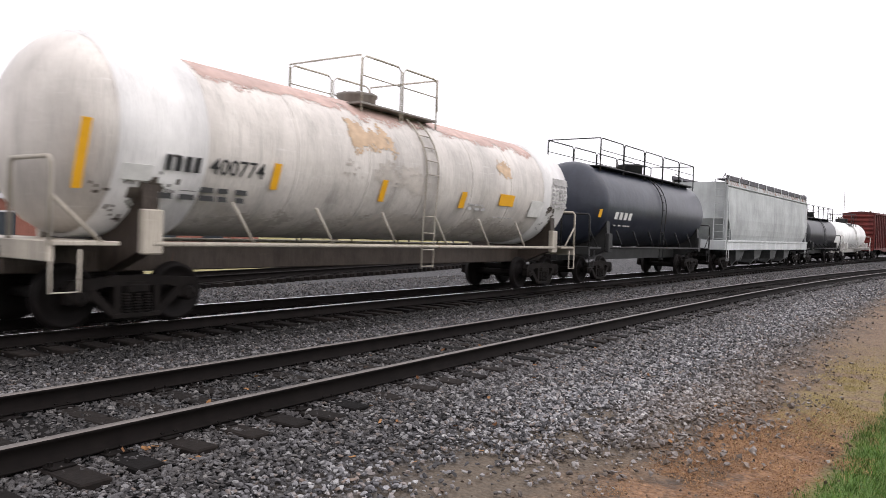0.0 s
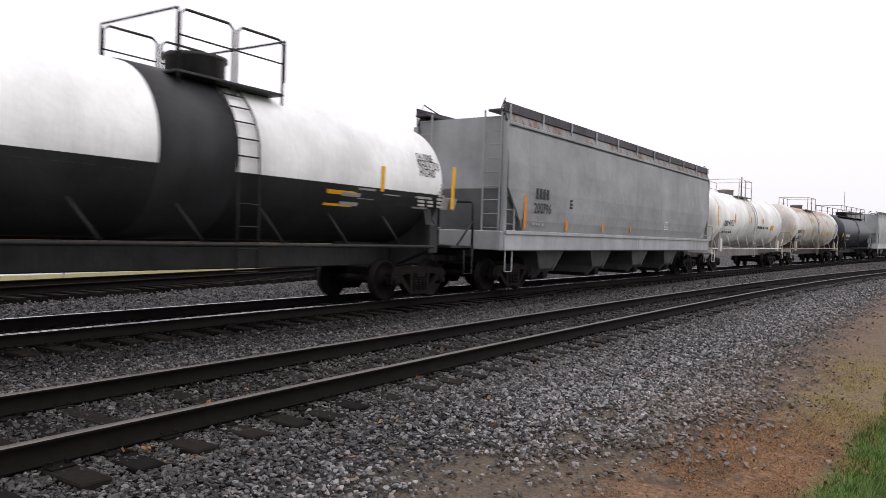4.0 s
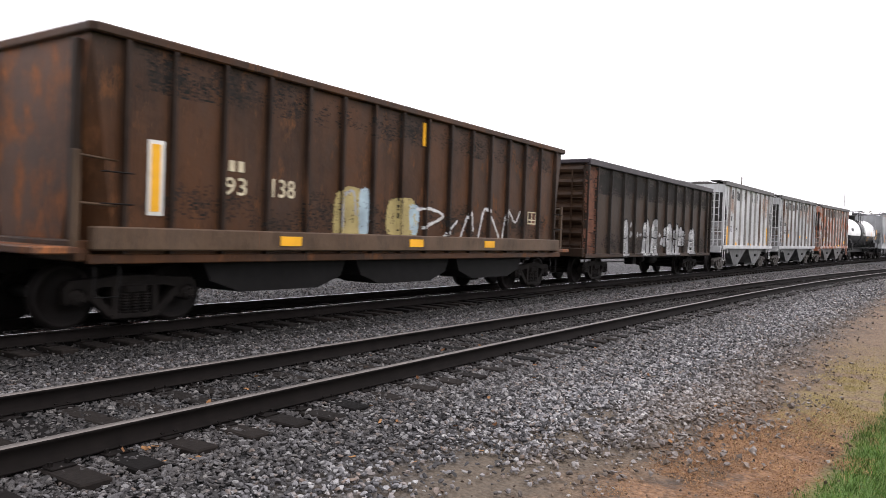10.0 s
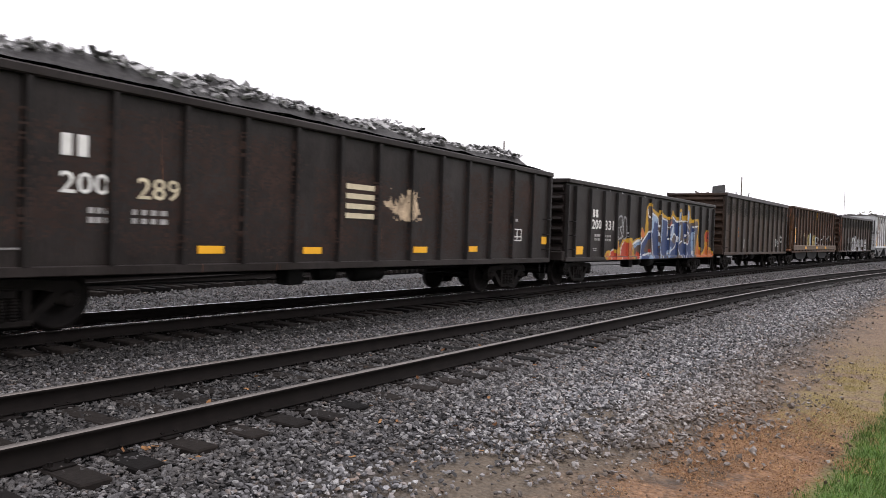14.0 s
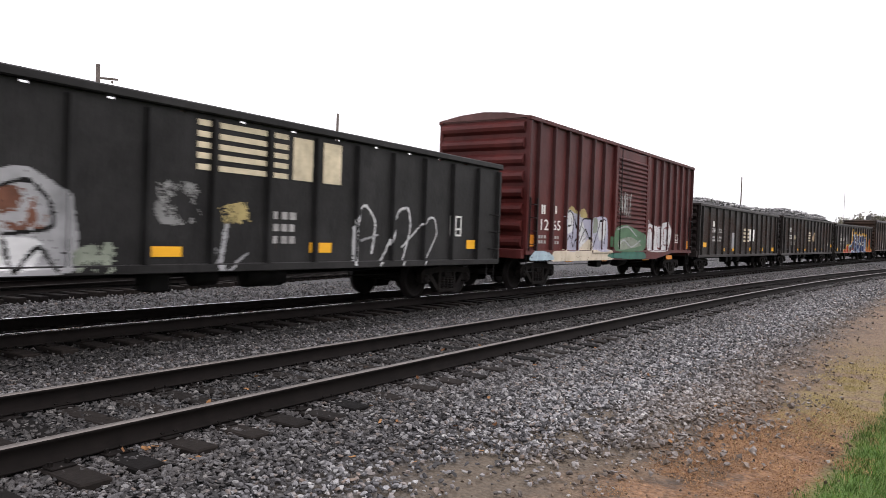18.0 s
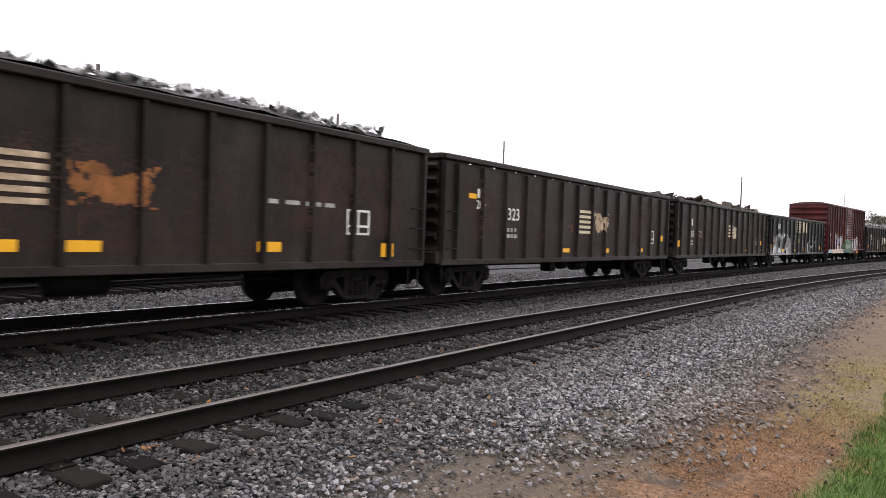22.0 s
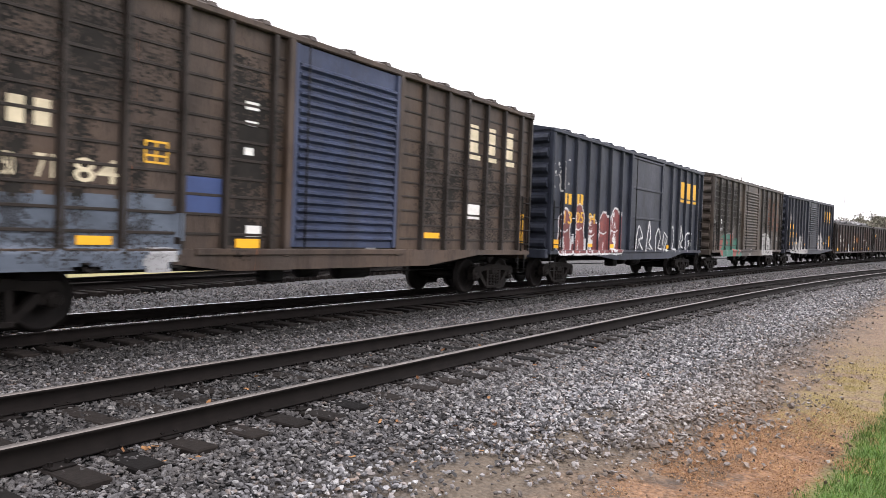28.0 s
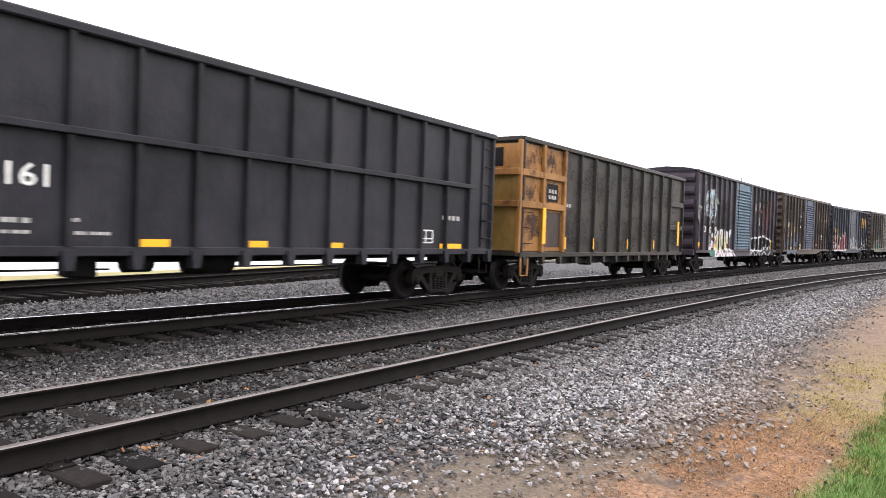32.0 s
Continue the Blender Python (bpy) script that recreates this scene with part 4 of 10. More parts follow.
def underframe(root, L, mat, z1=1.1, brake=True):
    s = Shape().bbox(-L / 2, L / 2, -0.17, 0.17, z1 - 0.42, z1, 0.01)
    k = max(3, int(L / 2.6))
    for i in range(1, k):
        x = -L / 2 + i * L / k
        s.prism([(-1.4, z1), (-1.4, z1 - 0.12), (-0.2, z1 - 0.3), (0.2, z1 - 0.3), (1.4, z1 - 0.12), (1.4, z1)], "x", x - 0.06, x + 0.06)
    part("underframe", s, mat, root)
    if brake:
        b = Shape().lathe([(-0.45, 0.08), (-0.42, 0.19), (0.42, 0.19), (0.45, 0.08)], "x", 14, c=(0.9, -0.75, z1 - 0.42))
        part("brake_reservoir", b, M_BLACK, root)
        part("brake_cylinder", Shape().lathe([(-0.25, 0.06), (-0.24, 0.15), (0.2, 0.15), (0.22, 0.06)], "x", 12, c=(-0.4, -0.8, z1 - 0.4)), M_BLACK, root)
        part("brake_valve", Shape().bbox(-1.5, -1.1, -0.95, -0.6, z1 - 0.6, z1 - 0.25, 0.03), M_BLACK, root)
        p = Shape().tube([(-L / 2 + 0.5, -0.5, z1 - 0.35), (-1.5, -0.55, z1 - 0.38), (1.5, -0.5, z1 - 0.42), (L / 2 - 0.5, -0.5, z1 - 0.35)], 0.022, 6)
        p.tube([(-L / 2 + 1.0, -0.3, z1 - 0.5), (-0.8, -0.75, z1 - 0.5)], 0.016, 5).tube([(1.4, -0.7, z1 - 0.5), (L / 2 - 1.5, -0.2, z1 - 0.52)], 0.016, 5)
        part("brake_rod", p, M_BLACK, root)


def corrugated_end(root, x, d, z0, z1, n, mat, half=1.42, depth=0.11, name="end_panel"):
    """End wall of pressed steel with n level corrugations, each its own piece."""
    wall = part(name, Shape().box(min(x - d * 0.06, x - d * 0.02), max(x - d * 0.06, x - d * 0.02), -half, half, z0, z1), mat, root)
    pitch = (z1 - z0) / n
    poly = [(x - d * 0.02, -pitch * 0.38), (x + d * depth * 0.75, -pitch * 0.2), (x + d * depth, 0.0), (x + d * depth * 0.75, pitch * 0.2), (x - d * 0.02, pitch * 0.38)]
    me = Shape().prism(poly[::d], "y", -half + 0.06, half - 0.06).mesh("corrugation", mat)
    for k in range(n):
        part("corrugation", me, None, wall, at=(0, 0, z0 + (k + 0.5) * pitch))
    return wall


def gondola(name, label, front, rear, color, top=3.28, sill=0.82, ribs=14, rust=0.25, grime=0.4, inset=1.75, load=None, end_n=7, heel=False, rust_color=(0.11, 0.042, 0.018), chord=None, rib_w=0.13, slant=False, first=None, pitch=None, panels=0.0, slots=False, blotch=False):
    root, L = freight_car(name, label, front, rear, inset)
    m = paint(name + "_paint", color, root, rust, grime=grime, rust_color=rust_color, panels=panels, blotch=blotch)
    # ribs: the side paint darkened, so their shading sits in the colour
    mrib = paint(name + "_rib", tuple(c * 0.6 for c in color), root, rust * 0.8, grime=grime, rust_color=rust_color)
    mc = paint(name + "_chord", chord, root, rust * 0.5, grime=grime) if chord else m
    underframe(root, L - 0.6, M_BLACK, sill + 0.25)
    h = L / 2
    hs = h - 0.42 if slant else h
    for e, nm in ((-1, "side_panel"), (1, "side_panel")):
        side = part(nm, Shape().box(-hs, hs, min(e * 1.40, e * 1.43), max(e * 1.40, e * 1.43), sill, top - (0.165 if slots else 0.02)), m, root)
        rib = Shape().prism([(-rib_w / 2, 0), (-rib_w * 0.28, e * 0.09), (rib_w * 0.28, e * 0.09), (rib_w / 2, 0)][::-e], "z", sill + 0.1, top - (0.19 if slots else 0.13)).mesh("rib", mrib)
        at = [first + k * pitch for k in range(ribs) if first + k * pitch < h - 0.2] if first is not None else [-h + 0.09 + k * (L - 0.18) / (ribs - 1) for k in range(ribs)]
        at = [-hs + 0.07] + [x for x in at if x > -hs + 0.2 and x < hs - 0.2] + [hs - 0.07]
        SKIN[root.name] = (1.43, at, rib_w, 0.09)
        SILL[root.name] = (sill + 0.1, 1.5)
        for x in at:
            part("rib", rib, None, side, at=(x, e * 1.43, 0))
        if slots:
            cuts = [-h] + [c for k in range(13) for c in (-6.98 + 1.12 * k, -6.88 + 1.12 * k)] + [h]
            for a, b in zip(cuts[::2], cuts[1::2]):
                part("rim_strip", Shape().box(a, b, min(e * 1.40, e * 1.43), max(e * 1.40, e * 1.43), top - 0.165, top - 0.12), m, side)
        part("top_chord", Shape().bbox(-h - 0.02, h + 0.02, min(e * 1.37, e * 1.54), max(e * 1.37, e * 1.54), top - 0.13, top, 0.02), mc, root)
        part("side_sill", Shape().bbox(-h, h, min(e * 1.38, e * 1.50), max(e * 1.38, e * 1.50), sill - 0.03, sill + 0.1, 0.012), m, root)
    part("floor", Shape().box(-h + 0.05, h - 0.05, -1.4, 1.4, sill + 0.2, sill + 0.26), m, root)
    for d in (-1, 1):
        if slant:
            me = paint(name + "_end", (0.085, 0.036, 0.018), root, 0.6, grime=0.45, rust_color=(0.17, 0.065, 0.026), blotch=True)
            x0, x1 = d * (h - 0.05), d * h
            part("end_sheet", Shape().prism([(-1.42, top - 0.1), (-0.78, sill + 0.1), (0.78, sill + 0.1), (1.42, top - 0.1)], "x", min(x0, x1), max(x0, x1)), me, root)
            for e in (-1, 1):
                xp = d * (h - 0.42)
                q = [(xp, e * 1.4, sill + 0.1), (x1, e * 0.78, sill + 0.1), (x1, e * 1.42, top - 0.1), (xp, e * 1.42, top - 0.1)]
                part("corner_sheet", Shape().add(q + [(x - d * 0.05, y, z) for x, y, z in q], [(0, 1, 2, 3), (7, 6, 5, 4), (0, 4, 5, 1), (1, 5, 6, 2), (2, 6, 7, 3), (3, 7, 4, 0)]), m, root)
                part("end_post", Shape().bbox(min(x1, x1 + d * 0.12), max(x1, x1 + d * 0.12), e * 1.2 - 0.06, e * 1.2 + 0.06, sill + 0.1, top - 0.2, 0.015), mrib, root)
            part("end_platform", Shape().bbox(min(x1, d * (h + 0.72)), max(x1, d * (h + 0.72)), -1.45, 1.45, sill + 0.1, sill + 0.2, 0.015), me, root)
        else:
            corrugated_end(root, d * h, d, sill + 0.15, top - 0.12, end_n, m)
        part("end_chord", Shape().bbox(d * h - 0.08, d * h + 0.1, -1.5, 1.5, top - 0.13, top, 0.02), mc, root)
        part("end_sill", Shape().bbox(d * h - 0.15, d * h + 0.06, -1.45, 1.45, sill, sill + 0.28, 0.02), m, root)
        for e in (-1, 1):
            for k in range(3):
                part("grab_iron", grab_mesh(0.42, 0, M_BLACK), None, root, at=(d * (h - 0.35), e * 1.5 if e < 0 else 1.5, sill + 0.35 + 0.42 * k)).rotation_euler = (0, 0, 0 if e < 0 else math.pi)
            part("step", grab_mesh(0.36, 0.5, M_BLACK, 0.016), None, root, at=(d * (h - 0.3), e * 1.42, sill + 0.02))
    if load:
        scrap(root, L, top, load)
    return root, L, m


M_SCRAP = random_tint("shredded_scrap", (0.03, 0.029, 0.029), (0.52, 0.51, 0.51), 0.45, True, 12, 0.3)
M_SCRAPD = plain("fine_dark_scrap", (0.03, 0.028, 0.028), 0.7, 0.2, 0.6, 9, 0.8)
M_SCRAPR = random_tint("rusty_scrap", (0.02, 0.016, 0.014), (0.11, 0.085, 0.07), 0.6, True, 12, 0.3)


def scrap(root, L, top, load):
    """Heaped scrap metal: bent plates, bars and lumps. load: (lowest, highest, piece size, count, rusty)."""
    lo, hi, size, count, rusty = load
    rng = random.Random(int(L * 1000) + count)
    heap = Shape()
    nx, nyy = 40, 9
    v = []
    for i in range(nx + 1):
        for j in range(nyy + 1):
            x, y = -L / 2 + 0.15 + i * (L - 0.3) / nx, -1.36 + j * 2.72 / nyy
            c = (1 - abs(y / 1.4) ** 2.5) * min(1, min(i, nx - i) / 3)
            z = top + lo + (hi - lo) * c * (0.55 + 0.45 * noise.noise((x * 0.7, y, top + count))) + 0.06 * noise.noise((x * 4, y * 4, 3))
            v.append((x, y, z))
    w = nyy + 1
    heap.add(v, [(i * w + j, (i + 1) * w + j, (i + 1) * w + j + 1, i * w + j + 1) for i in range(nx) for j in range(nyy)])
    part("load", heap, M_SCRAPD, root, "heap of scrap metal")
    s = Shape()
    for _ in range(count):
        i = rng.randrange(3, nx - 2)
        j = rng.randrange(1, nyy)
        c = Vector(v[i * w + j]) + Vector((rng.uniform(-0.2, 0.2), rng.uniform(-0.15, 0.15), 0.02))
        tip = 0.4 if rusty else 0.85
        q = Euler([rng.uniform(-tip, tip), rng.uniform(-tip, tip), rng.uniform(0, 6.3)]).to_matrix()
        a, b, t = size * rng.uniform(0.4, 1.6), size * rng.uniform(0.2, 0.9), size * rng.uniform(0.03, 0.2)
        p = []
        bend = rng.uniform(-0.5, 0.5) * a
        for k in range(4):
            u = k / 3 - 0.5
            for yy, zz in ((-b / 2, 0), (b / 2, 0), (b / 2, t), (-b / 2, t)):
                p.append(c + q @ Vector((u * a, yy * rng.uniform(0.7, 1.1), zz + bend * (u * u * 2 - 0.25))))
        f = [(0, 3, 2, 1), (12, 13, 14, 15)] + [(r * 4 + k, r * 4 + (k + 1) % 4, r * 4 + 4 + (k + 1) % 4, r * 4 + 4 + k) for r in range(3) for k in range(4)]
        s.add(p, f)
    tagged(part("scrap", s, M_SCRAPR if rusty else M_SCRAP, root, "shredded and bent scrap metal pieces"), kind="stuff")


def boxcar(name, label, front, rear, color, top=4.68, sill=1.0, ribs=14, door=(0.0, 3.05), door_color=None, door_style="ribbed", rust=0.2, grime=0.35, lines=0, end_n=8, roof_color=None, rib_w=0.12, inset=2.0, low=False, pitch=0.9, posts=None, panels=0.4, bumps=0.075):
    """door: centre and width along the car. lines: level seams on the panels between the posts."""
    root, L = freight_car(name, label, front, rear, inset, category="boxcar")
    m = paint(name + "_paint", color, root, rust, grime=grime, panels=panels)
    md = paint(name + "_door", door_color, root, rust * 0.7, grime=grime * 0.8) if door_color else m
    mr = paint(name + "_roof", roof_color or tuple(c * 0.9 for c in color), root, 0.2, grime=0.4)
    # posts and seams: darker copy of the side paint, with their shadow lines in it
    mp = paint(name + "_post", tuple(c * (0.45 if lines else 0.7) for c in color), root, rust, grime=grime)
    underframe(root, L - 0.6, M_BLACK, sill + 0.12)
    h = L / 2
    d0, d1 = door[0] - door[1] / 2, door[0] + door[1] / 2
    for e in (-1, 1):
        side = part("side_panel", Shape().box(-h, h, min(e * 1.38, e * 1.41), max(e * 1.38, e * 1.41), sill, top), m, root)
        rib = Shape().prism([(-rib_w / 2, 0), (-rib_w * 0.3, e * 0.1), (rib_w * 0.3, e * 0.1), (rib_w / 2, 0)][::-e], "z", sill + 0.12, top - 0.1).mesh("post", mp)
        nl = max(2, int(round((d0 + h) / pitch)))
        nr = max(2, int(round((h - d1) / pitch)))
        at = [-h + 0.07, h - 0.07] + list(posts) if posts else [-h + 0.07 + k * (d0 + h - 0.07) / nl for k in range(nl)] + [h - 0.07 - k * (h - 0.07 - d1) / nr for k in range(nr)]
        SKIN[root.name] = (1.41, at, rib_w, 0.1, d0, d1)
        SILL[root.name] = (sill + 0.12, 1.5, max(d0 - 1.9, -h), d1 + 0.3)
        for x in at:
            part("post", rib, None, side, at=(x, e * 1.41, 0))
        if lines:
            for a, b in ((-h, d0), (d1, h)):
                seam = Shape().bbox(a + 0.1, b - 0.1, min(e * 1.41, e * 1.428), max(e * 1.41, e * 1.428), -0.022, 0.022, 0.004).mesh("seam", mp)
                for k in range(lines):
                    part("seam", seam, None, side, at=(0, 0, sill + 0.35 + k * (top - sill - 0.5) / lines))
        for x in (d0 - 0.06, d1 + 0.06):
            part("door_post", Shape().bbox(x - 0.07, x + 0.07, min(e * 1.4, e * 1.53), max(e * 1.4, e * 1.53), sill, top - 0.05, 0.015), m, root)
        dz0, dz1 = sill + 0.16, top - 0.12
        dr = part("door", Shape().box(d0, d1, min(e * 1.43, e * 1.47), max(e * 1.43, e * 1.47), dz0, dz1), md, root)
        if door_style == "ribbed":
            n = 20
            pz = (dz1 - 0.28 - dz0 - 0.1) / n
            me = Shape().prism([(-1.47 if e < 0 else 1.47, -pz * 0.4), (e * 1.53, -pz * 0.12), (e * 1.53, pz * 0.12), (e * 1.47, pz * 0.4)][::e], "x", d0 + 0.14, d1 - 0.14).mesh("door_rib", md)
            for k in range(n):
                part("door_rib", me, None, dr, at=(0, 0, dz0 + 0.1 + (k + 0.5) * pz))
        else:
            for k in range(4):
                z = dz0 + 0.05 + k * (dz1 - dz0 - 0.1) / 3
                part("door_rib", Shape().bbox(d0 + 0.05, d1 - 0.05, min(e * 1.46, e * 1.51), max(e * 1.46, e * 1.51), z - 0.04, z + 0.04, 0.01), md, dr)
        for x in (d0 + 0.06, d1 - 0.06):
            part("door_stile", Shape().bbox(x - 0.05, x + 0.05, min(e * 1.46, e * 1.525), max(e * 1.46, e * 1.525), dz0, dz1, 0.01), md, dr)
        part("door_bar", Shape().tube([(d0 + 0.3, e * 1.56, dz0), (d0 + 0.3, e * 1.56, dz1)], 0.016, 6), M_BLACK, dr)
        part("door_track", Shape().bbox(d0 - 1.9 if d0 - 1.9 > -h else -h, d1 + 0.3, min(e * 1.42, e * 1.54), max(e * 1.42, e * 1.54), sill + 0.03, sill + 0.13, 0.01), m, root)
        poly = [(-h, sill + 0.12), (-h, sill), (-h + 2.7, sill - (0.1 if low else 0.0)), (d0 - 1.2, sill - 0.22), (d1 + 1.2, sill - 0.22), (h - 2.7, sill - (0.1 if low else 0.0)), (h, sill), (h, sill + 0.12)]
        part("side_sill", Shape().prism(poly, "y", min(e * 1.40, e * 1.50), max(e * 1.40, e * 1.50)), m, root)
        part("eave", Shape().bbox(-h - 0.03, h + 0.03, min(e * 1.38, e * 1.52), max(e * 1.38, e * 1.52), top - 0.1, top + 0.02, 0.02), m, root)
        for d in (-1, 1):
            ladder(root, d * (h - 0.32), e * 1.5 if e < 0 else 1.53, sill + 0.1, sill + 1.55, M_BLACK, 0.42, 4)
            part("step", grab_mesh(0.36, 0.5, M_BLACK, 0.016), None, root, at=(d * (h - 0.32), e * 1.42, sill + 0.02))
    for d in (-1, 1):
        corrugated_end(root, d * h, d, sill + 0.1, top - 0.05, end_n, m, 1.4, 0.12)
        part("end_sill", Shape().bbox(d * h - 0.15, d * h + 0.05, -1.42, 1.42, sill - 0.12, sill + 0.14, 0.02), m, root)
        for e in (-1, 1):
            part("corner_post", Shape().bbox(min(d * h, d * (h - 0.12)) - 0.0, max(d * h, d * (h - 0.12)) + 0.0, min(e * 1.38, e * 1.5), max(e * 1.38, e * 1.5), sill, top, 0.03), m, root)
    sheets = 14
    w = (L + 0.06) / sheets
    pr = [(-1.5, top + 0.005), (-0.75, top + 0.14), (0, top + 0.19), (0.75, top + 0.14), (1.5, top + 0.005), (1.5, top - 0.03), (-1.5, top - 0.03)]
    pan = Shape().prism(pr, "x", 0.0, w - 0.03)
    pan.prism([(-1.53, top + 0.0), (-1.5, top + bumps), (-0.75, top + 0.2), (0, top + 0.245), (0.75, top + 0.2), (1.5, top + bumps), (1.53, top + 0.0)], "x", w - 0.17, w - 0.0)
    me = pan.mesh("roof_sheet", mr)
    roof = part("roof", Shape().prism([(-1.44, top - 0.06), (0, top + 0.1), (1.44, top - 0.06)], "x", -h, h), mr, root)
    for k in range(sheets):
        part("roof_sheet", me, None, roof, at=(-h - 0.03 + k * w, 0, 0))
    return root, L, m


def tank_car(name, label, front, rear, color, R=1.4, zc=2.55, R2=None, shell=None, band=None, lower=None, rust=0.15, grime=0.3, top_rust=None, frame_color=(0.5, 0.48, 0.45), rail="short", inset=1.75, straight=True, stepped=True, dark=False, sill_color=None, jacket=0.045, jacket_color=None, rust_color=(0.11, 0.042, 0.018)):
    """stepped: a jacket in three lengths, the ends of larger girth. band: dark band round the middle. lower: the dark lower half."""
    root, L = freight_car(name, label, front, rear, inset, category="tank car")
    h = L / 2
    m = paint(name + "_shell", color, root, rust, grime=grime, top_rust=top_rust, rough=0.42, spread=0.8, rust_color=rust_color, gloss=0.4 if dark else 0.16)
    mj = paint(name + "_jacket", jacket_color, root, rust * 0.5, grime=grime * 0.6, rough=0.42, spread=0.8) if jacket_color else m
    mf = paint(name + "_frame", frame_color, root, 0.22, grime=0.45)
    ms = paint(name + "_sill", sill_color or frame_color, root, 0.2, grime=0.5)
    hs = shell or h - 0.72
    prof = []
    cap = 0.78
    for k in range(9):
        a = math.pi / 2 * k / 8
        prof.append((-hs + cap - cap * math.cos(a) if k else -hs, max(0.02, (R + 0.03) * math.sin(a))))
    body = part("tank_shell", Shape().lathe(prof + [(-t, r) for t, r in prof[::-1]], "x", 56, c=(0, 0, zc)), m, root)
    if stepped:
        for d in (-1, 1):
            a, b = d * (hs - cap), d * 5.75
            part("jacket", Shape().lathe([(min(a, b), R + jacket), (max(a, b), R + jacket), (max(a, b), R), (min(a, b), R)], "x", 56, c=(0, 0, zc)), mj, body)
        for k in range(1, 6):
            x = -5.75 + k * 11.5 / 6
            part("weld_band", Shape().lathe([(x - 0.02, R + 0.028), (x - 0.02, R + 0.036), (x + 0.02, R + 0.036), (x + 0.02, R + 0.028)], "x", 56, c=(0, 0, zc)), m, body)
    if lower is not None:
        ml = paint(name + "_lower", lower, root, 0.05, grime=0.2, rough=0.5)
        s = Shape()
        n = 30
        v, f = [], []
        pr = [(t, r + 0.012) for t, r in prof] + [(-t, r + 0.012) for t, r in prof[::-1]]
        for t, r in pr:
            for k in range(n + 1):
                a = math.pi * 1.06 + (math.pi * 0.88) * k / n
                v.append((t, r * math.cos(a), zc + r * math.sin(a)))
        f = [(i * (n + 1) + k, i * (n + 1) + k + 1, (i + 1) * (n + 1) + k + 1, (i + 1) * (n + 1) + k) for i in range(len(pr) - 1) for k in range(n)]
        part("lower_shell", s.add(v, f, 0, True), ml, body)
    if band is not None:
        mb = paint(name + "_band", band[2], root, 0.05, grime=0.2, rough=0.5)
        part("painted_band", Shape().lathe([(band[0], R + 0.031), (band[0], R + 0.05), (band[1], R + 0.05), (band[1], R + 0.031)], "x", 56, c=(0, 0, zc)), mb, body)
    # frame, saddles, end platforms
    zf = 1.06
    part("center_sill", Shape().bbox(-h, h, -0.3, 0.3, zf - 0.33, zf + 0.08, 0.02), ms, root)
    for d in (-1, 1):
        xb = d * (h - inset)
        s = Shape().prism([(-1.35, zf + 0.05), (-1.38, zf + 0.2), (-R * 0.93, zc - R * 0.42), (-R * 0.5, zc - R * 0.9), (R * 0.5, zc - R * 0.9), (R * 0.93, zc - R * 0.42), (1.38, zf + 0.2), (1.35, zf + 0.05), (0.5, zf - 0.3), (-0.5, zf - 0.3)], "x", xb - 0.13, xb + 0.13)
        part("saddle", s, ms, root)
        part("end_platform", Shape().bbox(min(d * h, d * (h - 1.0)), max(d * h, d * (h - 1.0)), -1.42, 1.42, zf + 0.1, zf + 0.16, 0.01).bbox(min(d * h, d * (h - 0.1)), max(d * h, d * (h - 0.1)), -1.42, 1.42, zf - 0.1, zf + 0.16, 0.01), mf, root)
        for e in (-1, 1):
            r = Shape().tube([(d * (h - 0.05), e * 1.4, zf + 0.1), (d * (h - 0.05), e * 1.4, zf + 1.14), (d * (h - 0.05), e * 1.34, zf + 1.22), (d * (h - 0.05), e * 0.45, zf + 1.22), (d * (h - 0.05), e * 0.4, zf + 1.15), (d * (h - 0.05), e * 0.4, zf + 0.1)], 0.032, 7)
            r.tube([(d * (h - 0.05), e * 1.4, zf + 0.75), (d * (h - 0.75), e * 1.4, zf + 0.14)], 0.025, 6)
            part("handrail", r, mf, root)
            part("step", grab_mesh(0.38, 0.55, mf, 0.018), None, root, at=(d * (h - 0.25), e * 1.42, zf + 0.05))
            part("bolster_end", Shape().bbox(xb - 0.16, xb + 0.16, min(e * 1.3, e * 1.44), max(e * 1.3, e * 1.44), zf - 0.02, zf + 0.62, 0.02), mf, root)
    for e in (-1, 1):
        part("side_rail", Shape().tube([(-h + inset, e * 1.42, zf + 0.13), (h - inset, e * 1.42, zf + 0.13)], 0.036, 8), mf, root)
        me = Shape().tube([(0, e * 1.42, zf + 0.13), (-0.38, e * R * 0.92, zc - R * 0.62)], 0.026, 6).mesh("rail_brace", mf)
        for k in range(6):
            x = (-0.34 + 0.68 * k / 5) * L * 0.86
            if abs(x) > 0.5:
                part("rail_brace", me, None, root, at=(x, 0, 0))
    # ladder over the side, dome and its platform
    n = 11
    for e in (-1, 1):
        s = Shape()
        for q in (-0.22, 0.22):
            pts = [(q, e * 1.43, zf - 0.35), (q, e * 1.44, zf + 0.6)] + [(q, e * (R + 0.09) * math.cos(a), zc + (R + 0.09) * math.sin(a)) for a in np.linspace(0.0, 1.25, 9)]
            s.tube(pts, 0.018, 6)
        for k in range(n):
            a = -0.0 + 1.2 * (k - 4) / (n - 5)
            y, z = (e * 1.44, zf - 0.3 + k * 0.36) if k < 4 else (e * (R + 0.09) * math.cos(a), zc + (R + 0.09) * math.sin(a))
            s.tube([(-0.22, y, z), (0.22, y, z)], 0.013, 5)
        part("ladder", s, mf, root, at=(0.15 if not dark else 0.0, 0, 0))
    zt = zc + R
    md = paint(name + "_dome", (0.22, 0.2, 0.18) if not dark else (0.03, 0.03, 0.03), root, 0.3, grime=0.5)
